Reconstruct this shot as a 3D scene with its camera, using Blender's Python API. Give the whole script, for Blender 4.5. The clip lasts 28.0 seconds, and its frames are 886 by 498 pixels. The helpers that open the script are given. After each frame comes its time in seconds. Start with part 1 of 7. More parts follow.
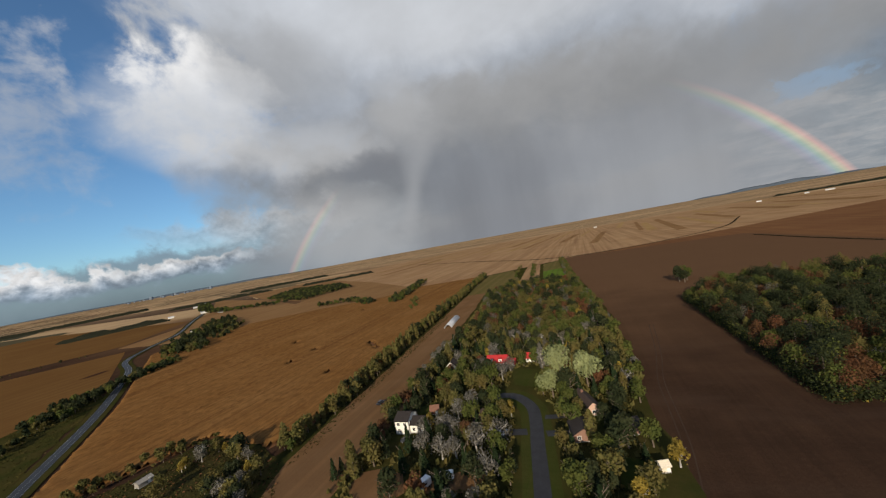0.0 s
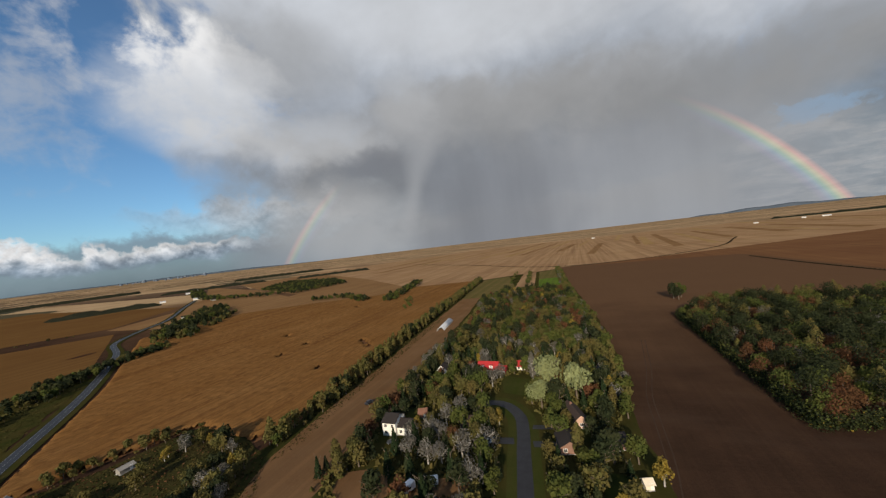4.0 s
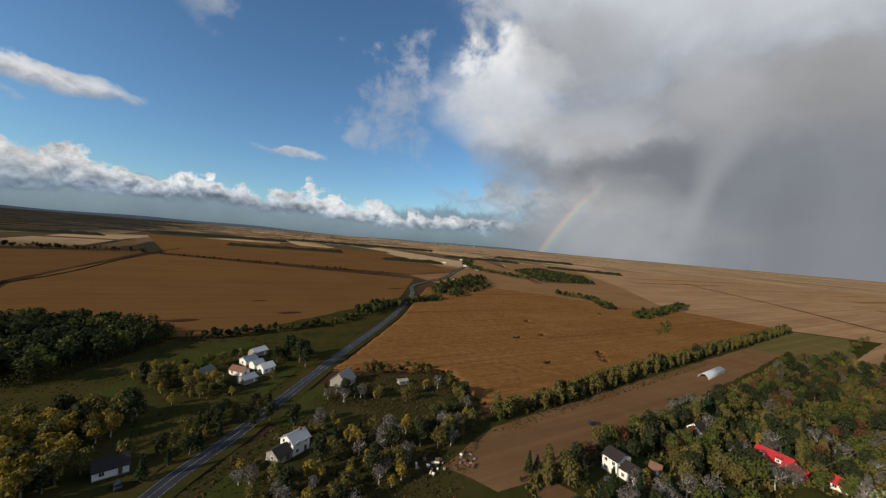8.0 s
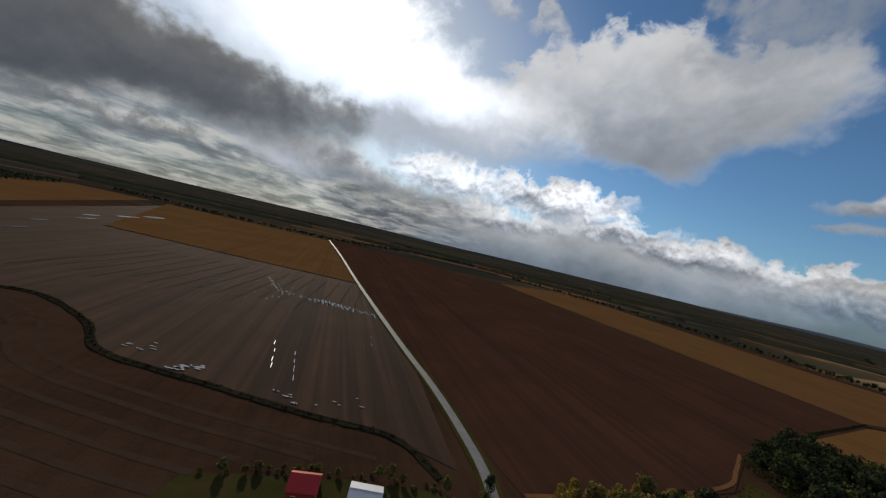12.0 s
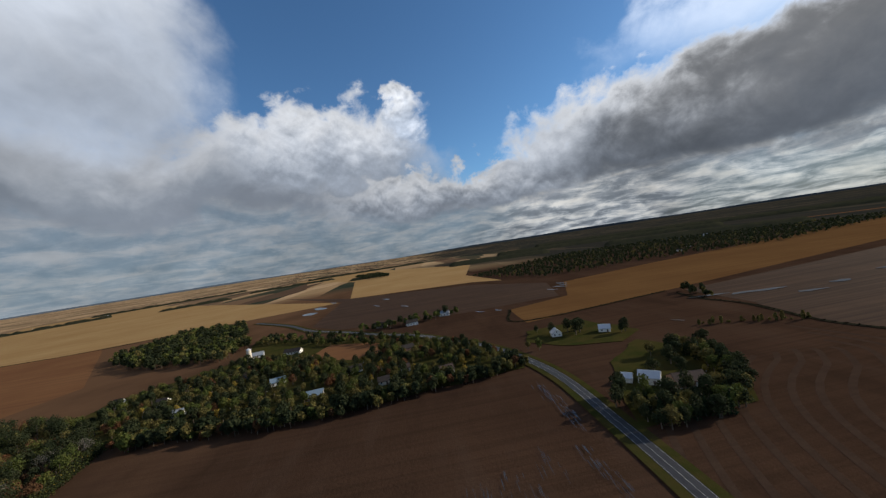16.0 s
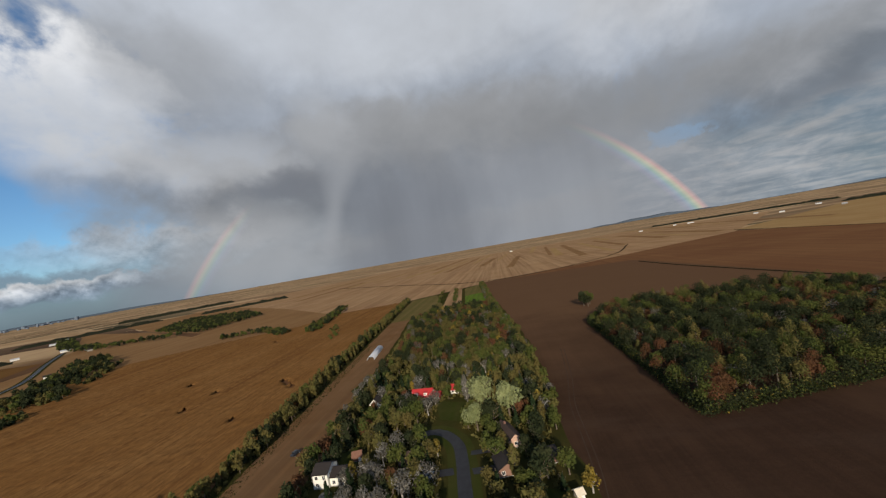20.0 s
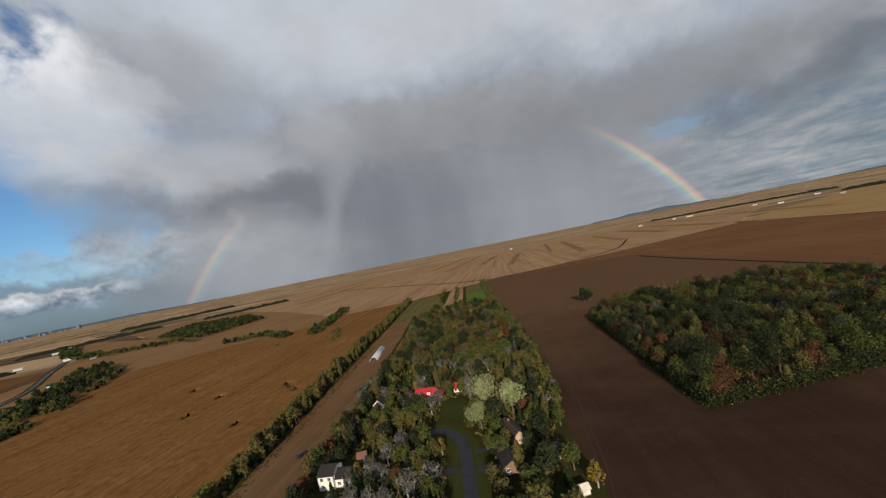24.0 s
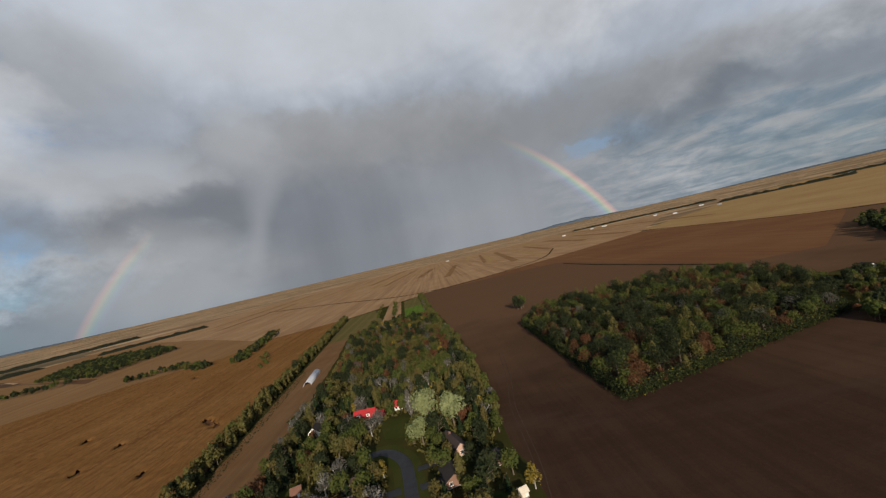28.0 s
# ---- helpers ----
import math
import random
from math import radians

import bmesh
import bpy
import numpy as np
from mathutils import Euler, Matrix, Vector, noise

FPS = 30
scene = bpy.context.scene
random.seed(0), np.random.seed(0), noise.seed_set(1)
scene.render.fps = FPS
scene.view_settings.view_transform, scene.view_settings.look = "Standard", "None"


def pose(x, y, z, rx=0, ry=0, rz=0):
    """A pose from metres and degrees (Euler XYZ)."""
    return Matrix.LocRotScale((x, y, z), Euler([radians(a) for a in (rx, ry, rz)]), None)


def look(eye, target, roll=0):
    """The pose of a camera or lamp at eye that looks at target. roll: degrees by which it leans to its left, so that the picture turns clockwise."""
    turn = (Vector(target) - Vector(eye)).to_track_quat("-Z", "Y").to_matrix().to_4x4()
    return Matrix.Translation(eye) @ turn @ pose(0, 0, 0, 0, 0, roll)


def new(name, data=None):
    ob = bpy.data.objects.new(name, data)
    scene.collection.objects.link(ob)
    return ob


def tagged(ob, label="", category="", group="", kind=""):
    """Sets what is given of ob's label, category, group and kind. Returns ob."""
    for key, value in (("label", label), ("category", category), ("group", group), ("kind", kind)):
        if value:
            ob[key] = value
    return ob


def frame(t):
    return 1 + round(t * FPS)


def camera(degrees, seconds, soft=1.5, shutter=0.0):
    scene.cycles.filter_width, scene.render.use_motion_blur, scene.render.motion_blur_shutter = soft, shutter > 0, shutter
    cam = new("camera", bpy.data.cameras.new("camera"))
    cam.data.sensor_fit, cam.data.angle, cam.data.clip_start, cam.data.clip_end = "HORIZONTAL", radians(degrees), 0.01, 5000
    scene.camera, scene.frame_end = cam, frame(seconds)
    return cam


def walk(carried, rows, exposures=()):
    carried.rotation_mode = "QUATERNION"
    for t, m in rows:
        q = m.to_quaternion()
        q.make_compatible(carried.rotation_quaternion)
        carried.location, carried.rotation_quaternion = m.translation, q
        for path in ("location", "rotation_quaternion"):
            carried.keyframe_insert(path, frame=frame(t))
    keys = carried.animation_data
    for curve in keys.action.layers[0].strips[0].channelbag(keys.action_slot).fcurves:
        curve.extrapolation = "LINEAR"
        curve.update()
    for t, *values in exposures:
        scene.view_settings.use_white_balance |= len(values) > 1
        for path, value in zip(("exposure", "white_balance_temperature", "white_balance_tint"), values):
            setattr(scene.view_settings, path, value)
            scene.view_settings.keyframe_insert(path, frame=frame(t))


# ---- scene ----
cam = camera(102.9, 28.0, soft=1.3)


def aim(yaw, pitch, roll, x, y, z):
    """A camera turned left by yaw from +y, up by pitch, leaning left by roll."""
    a, b = radians(yaw), radians(pitch)
    eye = Vector((x, y, z))
    return look(eye, eye + Vector((-math.sin(a) * math.cos(b), math.cos(a) * math.cos(b), math.sin(b))), roll)


# seconds, yaw, pitch, roll, x, y, z of the drone
ROWS = [
    (0.0, 21.54, -0.75, -10.31, 1.28, -0.26, 73.05),
    (0.5, 21.49, -1.01, -2.06, 1.20, -0.30, 72.70),
    (1.0, 21.91, -1.08, 0.07, 1.15, -0.34, 72.15),
    (1.5, 20.76, -1.03, -2.95, 1.16, -0.40, 71.53),
    (2.0, 20.68, -1.07, -4.54, 1.16, -0.49, 71.23),
    (2.5, 20.83, -1.03, -5.13, 1.14, -0.55, 71.55),
    (3.0, 20.90, -0.95, -4.42, 1.10, -0.59, 72.32),
    (3.5, 21.13, -0.67, -6.08, 1.07, -0.62, 73.08),
    (5.5, 21.01, -0.64, -7.18, 0.83, 0.50, 77.91),
    (6.0, 20.91, -0.66, -6.98, 0.82, 0.38, 78.02),
    (6.5, 21.32, -0.63, -7.22, 0.65, 0.05, 78.35),
    (7.0, 39.59, -0.85, -4.91, 0.21, -0.32, 78.78),
    (7.5, 54.36, -0.97, 0.85, -0.28, -0.47, 78.95),
    (8.0, 60.30, -1.06, 4.86, -0.56, -0.53, 78.73),
    (8.5, 66.00, -1.05, 4.65, -0.80, -0.61, 77.92),
    (9.0, 77.40, -0.91, 6.28, -1.16, -0.63, 76.67),
    (9.5, 91.64, -0.77, 9.31, -1.63, -0.53, 75.81),
    (10.0, 104.60, -0.77, 11.42, -2.08, -0.37, 76.14),
    (10.5, 121.20, -1.05, 14.88, -2.09, -0.26, 77.42),
    (11.0, 137.20, -1.06, 14.19, -2.06, -0.11, 78.54),
    (11.5, 151.20, -0.91, 13.33, -2.41, 0.48, 79.27),
    (12.0, 163.60, -0.87, 13.44, -2.80, 1.46, 79.95),
    (12.5, 176.20, -0.71, 12.29, -2.97, 2.54, 80.60),
    (14.5, 228.80, -0.14, -2.53, -0.35, 1.61, 79.93),
    (15.0, 239.40, -0.11, -4.47, -0.37, 1.53, 79.95),
    (15.5, 253.20, -0.01, -5.53, -0.32, 1.37, 79.78),
    (16.0, 264.51, 0.08, -8.74, -0.26, 1.43, 79.69),
    (16.5, 275.80, 0.26, -12.66, -0.48, 1.46, 79.90),
    (17.0, 293.98, 0.56, -14.24, -0.89, 0.45, 80.32),
    (17.5, 308.59, 0.84, -16.52, -1.07, -1.43, 81.04),
    (18.0, 324.24, 0.78, -16.20, -0.65, -2.60, 81.38),
    (18.5, 338.34, 0.48, -16.52, 0.12, -2.16, 80.69),
    (19.0, 354.67, 0.90, -16.71, 0.57, -1.13, 79.86),
    (19.5, 362.70, 0.72, -13.26, 0.63, -0.38, 79.28),
    (20.0, 368.66, 0.56, -9.92, 0.61, 0.05, 78.85),
    (20.5, 368.69, 0.56, -9.65, 0.69, 0.23, 78.65),
    (21.0, 368.59, 0.56, -10.10, 0.84, 0.28, 78.61),
    (21.5, 368.60, 0.56, -11.23, 0.96, 0.29, 78.60),
    (23.5, 368.68, 0.49, -11.32, 0.80, 0.07, 78.59),
    (24.0, 368.68, 0.48, -11.33, 0.76, 0.03, 78.62),
    (24.5, 368.61, 0.46, -11.14, 0.71, -0.01, 78.67),
    (25.0, 368.70, 0.43, -10.93, 0.66, -0.04, 78.77),
    (25.5, 368.93, 0.42, -11.39, 0.66, -0.07, 78.87),
    (26.0, 368.95, 0.38, -11.11, 0.83, -0.12, 78.90),
    (26.5, 359.73, 0.35, -12.25, 1.15, -0.25, 78.92),
    (27.0, 358.45, 0.46, -14.41, 1.40, -0.42, 78.96),
    (27.5, 358.33, 0.41, -13.71, 1.50, -0.54, 79.02),
    (28.0, 358.28, 0.41, -13.23, 1.51, -0.61, 79.11),
]
EXPOSURES = [(0, 0.05, 6700, 10), (6.5, 0.04, 6700, 10), (8.0, 0.04, 6650, 10), (9.0, 0.02, 6700, 10), (10.0, -0.02, 6900, 10), (11.0, -0.3, 6700, 10), (12.0, -0.48, 6500, 10), (13.0, -0.45, 6450, 10), (14.5, -0.25, 6350, 10), (15.0, -0.15, 6300, 10), (16.0, 0.0, 6250, 10), (17.0, 0.02, 6300, 10), (18.0, 0.05, 6500, 10), (19.0, 0.02, 6600, 10), (20.0, -0.04, 6500, 10), (28.0, -0.04, 6500, 10)]
walk(cam, [(r[0], aim(*r[1:])) for r in ROWS], EXPOSURES)

# ---- sky, clouds, rain, rainbow and sun ----
SUN_AZ, SUN_EL = -173.0, 21.0


def heading(az, el):
    a, e = radians(az), radians(el)
    return Vector((-math.sin(a) * math.cos(e), math.cos(a) * math.cos(e), math.sin(e)))


sun = new("sun", bpy.data.lights.new("sun", "SUN"))
sun.data.energy, sun.data.angle, sun.data.color = 4.8, radians(0.6), (1.0, 0.87, 0.68)
sun.matrix_world = look((0, 0, 300), Vector((0, 0, 300)) - heading(SUN_AZ, SUN_EL))

world = bpy.data.worlds.new("sky")
scene.world = world
world.use_nodes = True
WT = world.node_tree
WT.nodes.clear()


class Num:
    """A number in the sky's node tree."""

    def __init__(self, s):
        self.s = s

    def __add__(self, o):
        return math_node("ADD", self, o)

    def __radd__(self, o):
        return math_node("ADD", o, self)

    def __sub__(self, o):
        return math_node("SUBTRACT", self, o)

    def __rsub__(self, o):
        return math_node("SUBTRACT", o, self)

    def __mul__(self, o):
        return math_node("MULTIPLY", self, o)

    def __rmul__(self, o):
        return math_node("MULTIPLY", o, self)


def math_node(op, *args, clamp=False):
    n = WT.nodes.new("ShaderNodeMath")
    n.operation, n.use_clamp = op, clamp
    for i, a in enumerate(args):
        if isinstance(a, Num):
            WT.links.new(a.s, n.inputs[i])
        else:
            n.inputs[i].default_value = a
    return Num(n.outputs[0])


def ramp01(v, lo, hi):
    """0 where v is lo, 1 where it is hi, smooth between."""
    n = WT.nodes.new("ShaderNodeMapRange")
    n.interpolation_type = "SMOOTHSTEP"
    flip = lo > hi
    WT.links.new(v.s, n.inputs["Value"])
    n.inputs["From Min"].default_value, n.inputs["From Max"].default_value = (hi, lo) if flip else (lo, hi)
    n.inputs["To Min"].default_value, n.inputs["To Max"].default_value = (1, 0) if flip else (0, 1)
    return Num(n.outputs["Result"])


def mix_rgb(f, a, b):
    n = WT.nodes.new("ShaderNodeMix")
    n.data_type = "RGBA"
    for key, v in ((0, f), (6, a), (7, b)):
        if isinstance(v, Num):
            WT.links.new(v.s, n.inputs[key])
        else:
            n.inputs[key].default_value = v if key == 0 else (*v, 1)
    return Num(n.outputs[2])


def scaled_rgb(c, k):
    """The colour c times the number k."""
    n = WT.nodes.new("ShaderNodeVectorMath")
    n.operation = "SCALE"
    if isinstance(c, Num):
        WT.links.new(c.s, n.inputs[0])
    else:
        n.inputs[0].default_value = c
    WT.links.new(k.s, n.inputs["Scale"])
    return Num(n.outputs[0])


def added_rgb(a, b):
    n = WT.nodes.new("ShaderNodeVectorMath")
    n.operation = "ADD"
    WT.links.new(a.s, n.inputs[0])
    WT.links.new(b.s, n.inputs[1])
    return Num(n.outputs[0])


coords = WT.nodes.new("ShaderNodeTexCoord")
split = WT.nodes.new("ShaderNodeSeparateXYZ")
WT.links.new(coords.outputs["Generated"], split.inputs[0])
dx, dy, dz = (Num(o) for o in split.outputs)
AZ = math_node("ARCTAN2", dx * -1.0, dy) * 57.2958
EL = math_node("ARCSINE", math_node("MINIMUM", math_node("MAXIMUM", dz, -1.0), 1.0)) * 57.2958


def sky_noise(sx, sz, scale, detail, rough, seed, warp=0.0, lift=0.0):
    m = WT.nodes.new("ShaderNodeMapping")
    WT.links.new(coords.outputs["Generated"], m.inputs["Vector"])
    m.inputs["Scale"].default_value = (sx, sx, sz)
    m.inputs["Location"].default_value = (seed, seed * 0.7, -seed + lift * sz)
    n = WT.nodes.new("ShaderNodeTexNoise")
    WT.links.new(m.outputs[0], n.inputs["Vector"])
    n.inputs["Scale"].default_value, n.inputs["Detail"].default_value, n.inputs["Roughness"].default_value = scale, detail, rough
    n.inputs["Distortion"].default_value = warp
    return Num(n.outputs["Fac"])




def deck_noise(seed, rise=0.0):
    """Broken cloud on a level sheet overhead, which narrows towards the horizon."""
    flat = math_node("MAXIMUM", dz, 0.0) + (0.17 + rise)
    j = WT.nodes.new("ShaderNodeCombineXYZ")
    WT.links.new(math_node("DIVIDE", dx, flat).s, j.inputs[0])
    WT.links.new((math_node("DIVIDE", dy, flat) + seed).s, j.inputs[1])
    n = WT.nodes.new("ShaderNodeTexNoise")
    WT.links.new(j.outputs[0], n.inputs["Vector"])
    n.inputs["Scale"].default_value, n.inputs["Detail"].default_value, n.inputs["Roughness"].default_value, n.inputs["Distortion"].default_value = 2.6, 6.0, 0.6, 0.5
    return Num(n.outputs["Fac"])


n_big = sky_noise(1, 1.25, 3.2, 5, 0.5, 3.1, 0.3)
n_big_up = sky_noise(1, 1.25, 3.2, 5, 0.5, 3.1, 0.3, 0.05)
n_big2 = sky_noise(1, 1.2, 3.4, 7, 0.55, 11.3, 0.3)
n_fine = sky_noise(1, 1.2, 12, 6, 0.58, 5.7, 0.3)
n_fine_up = sky_noise(1, 1.2, 12, 6, 0.58, 5.7, 0.3, 0.016)
n_lump = sky_noise(1, 1.3, 8, 6, 0.58, 21.9, 0.3)
n_puff = sky_noise(1, 1.15, 24, 5, 0.58, 17.3, 0.2)
n_puff_up = sky_noise(1, 1.15, 24, 5, 0.58, 17.3, 0.2, 0.009)
n_soft = sky_noise(1, 1.15, 2.6, 2.5, 0.45, 31.0, 0.4)
n_soft2 = sky_noise(1, 1.1, 5.5, 3, 0.5, 41.0, 0.6)
n_rain = sky_noise(7, 0.5, 1.3, 4, 0.5, 8.0, 0.1)
n_deck = deck_noise(0.0)
n_deck_up = deck_noise(0.0, 0.02)
relief_big = (n_big - n_big_up) * 2.6
relief_fine = (n_fine - n_fine_up) * 2.2
relief_puff = (n_puff - n_puff_up) * 2.2
relief_deck = (n_deck - n_deck_up) * 1.2
low = ramp01(EL, 0.0, 14.0)
AZ_C = AZ + (n_big - 0.5) * 30.0 + (n_fine - 0.5) * 9.0
EL_C = EL + (n_big2 - 0.5) * (low * 14.0 + 3.0) + (n_fine - 0.5) * (low * 4.0 + 2.0) + (n_puff - 0.5) * 1.5
AZ_F = AZ + (n_lump - 0.5) * 10.0 + (n_fine - 0.5) * 5.0
EL_F = EL + (n_fine - 0.5) * (low * 6.0 + 3.5) + (n_lump - 0.5) * (low * 6.0 + 2.0) + (n_puff - 0.5) * 3.0

AZ_S = AZ + (n_puff - 0.5) * 6.0 + (n_lump - 0.5) * 4.0
EL_S = EL + (n_puff - 0.5) * 1.6 + (n_fine - 0.5) * 2.0

AZ_G = AZ + (n_soft2 - 0.5) * 10.0 + (n_lump - 0.5) * 5.0 + (n_fine - 0.5) * 2.0
EL_G = EL + (n_soft2 - 0.5) * 5.0 + (n_lump - 0.5) * 3.0 + (n_fine - 0.5) * 1.2

# the clear blue
sky = WT.nodes.new("ShaderNodeTexSky")
sky.sky_type, sky.sun_disc = "NISHITA", False
sky.sun_elevation, sky.sun_rotation = radians(SUN_EL), radians(-SUN_AZ)
sky.altitude, sky.air_density, sky.dust_density, sky.ozone_density = 100, 1.0, 0.4, 3.0
deep = WT.nodes.new("ShaderNodeVectorMath")
deep.operation = "MULTIPLY"
WT.links.new(sky.outputs[0], deep.inputs[0])
deep.inputs[1].default_value = (0.76, 0.99, 1.12)
paint = scaled_rgb(Num(deep.outputs[0]), ramp01(EL, 0.0, 40.0) * -0.01 + 0.118)


def away(az_field, el_field, az, el, sa, se, power=2.0):
    """How far the view is from a cloud's middle: 1 at its rim."""
    a = math_node("ABSOLUTE", (math_node("WRAP", az_field, az + 180.0, az - 180.0) - az) * (1.0 / sa))
    e = math_node("ABSOLUTE", (el_field - el) * (1.0 / se))
    return math_node("POWER", a, power) + math_node("POWER", e, power)


def cloud(under, az, el, sa, se, top, base, rim=(0.6, 1.25), fine=False, power=2.0, grain=0.5, thick=1.0, wisp=0.0, deck=False, calm=False, back=0.0, low_tint=(0.86, 0.96, 1.12), high_tint=(0.98, 0.99, 1.01)):
    """Lays one cloud over the sky: lit as top above and as base below, with lit and shaded sides on its lumps; back lights its thin rim."""
    turn = math_node("MULTIPLY_ADD", under, 1e-7, AZ_S if calm else AZ_F if fine else AZ_C)  # waits for the layer below, to spare memory
    rise = math_node("MULTIPLY_ADD", under, 1e-7, EL_S if calm else EL_F if fine else EL_C)
    q = away(turn, rise, az, el, sa, se, power)
    if wisp:
        q = q + (n_fine - 0.5) * wisp + (n_puff - 0.5) * (wisp * 0.5)
    veil = ramp01(q, rim[1], rim[0]) * thick
    height = ramp01(rise, el - se * 0.75, el + se * 0.75)
    if deck:
        height = ramp01(n_deck * 0.8 + n_fine * 0.14 + n_puff * 0.06 + relief_deck * (grain * 0.5), 0.30, 0.72) * 0.8 + height * 0.2
    lit = height * (top - base) + base
    if deck:
        rough = (n_soft2 - 0.5) * 1.2 + relief_fine * 0.5 + (n_soft - 0.5) * 0.8
    elif fine:
        rough = relief_fine * 0.7 + relief_puff * 0.5 + relief_big * 0.2 + (n_lump - 0.5) * 0.6
    else:
        rough = relief_big * 0.35 + relief_fine * 0.12 + (n_soft - 0.5) * 1.1 + (n_soft2 - 0.5) * 0.5
    lit = lit * (rough * grain + 1.0)
    if back:
        lit = lit + ramp01(q, rim[1] - 0.55, rim[1]) * back
    return mix_rgb(veil, under, scaled_rgb(mix_rgb(height, low_tint, high_tint), math_node("MAXIMUM", lit, 0.03)))


# the light near the sun, through thin cloud
glare = math_node("MAXIMUM", math_node("SUBTRACT", 1.0, away(AZ, EL, SUN_AZ, SUN_EL + 1.5, 48.0, 30.0)), 0.0)
paint = mix_rgb(glare * glare * 0.75, paint, (0.95, 0.95, 0.93))

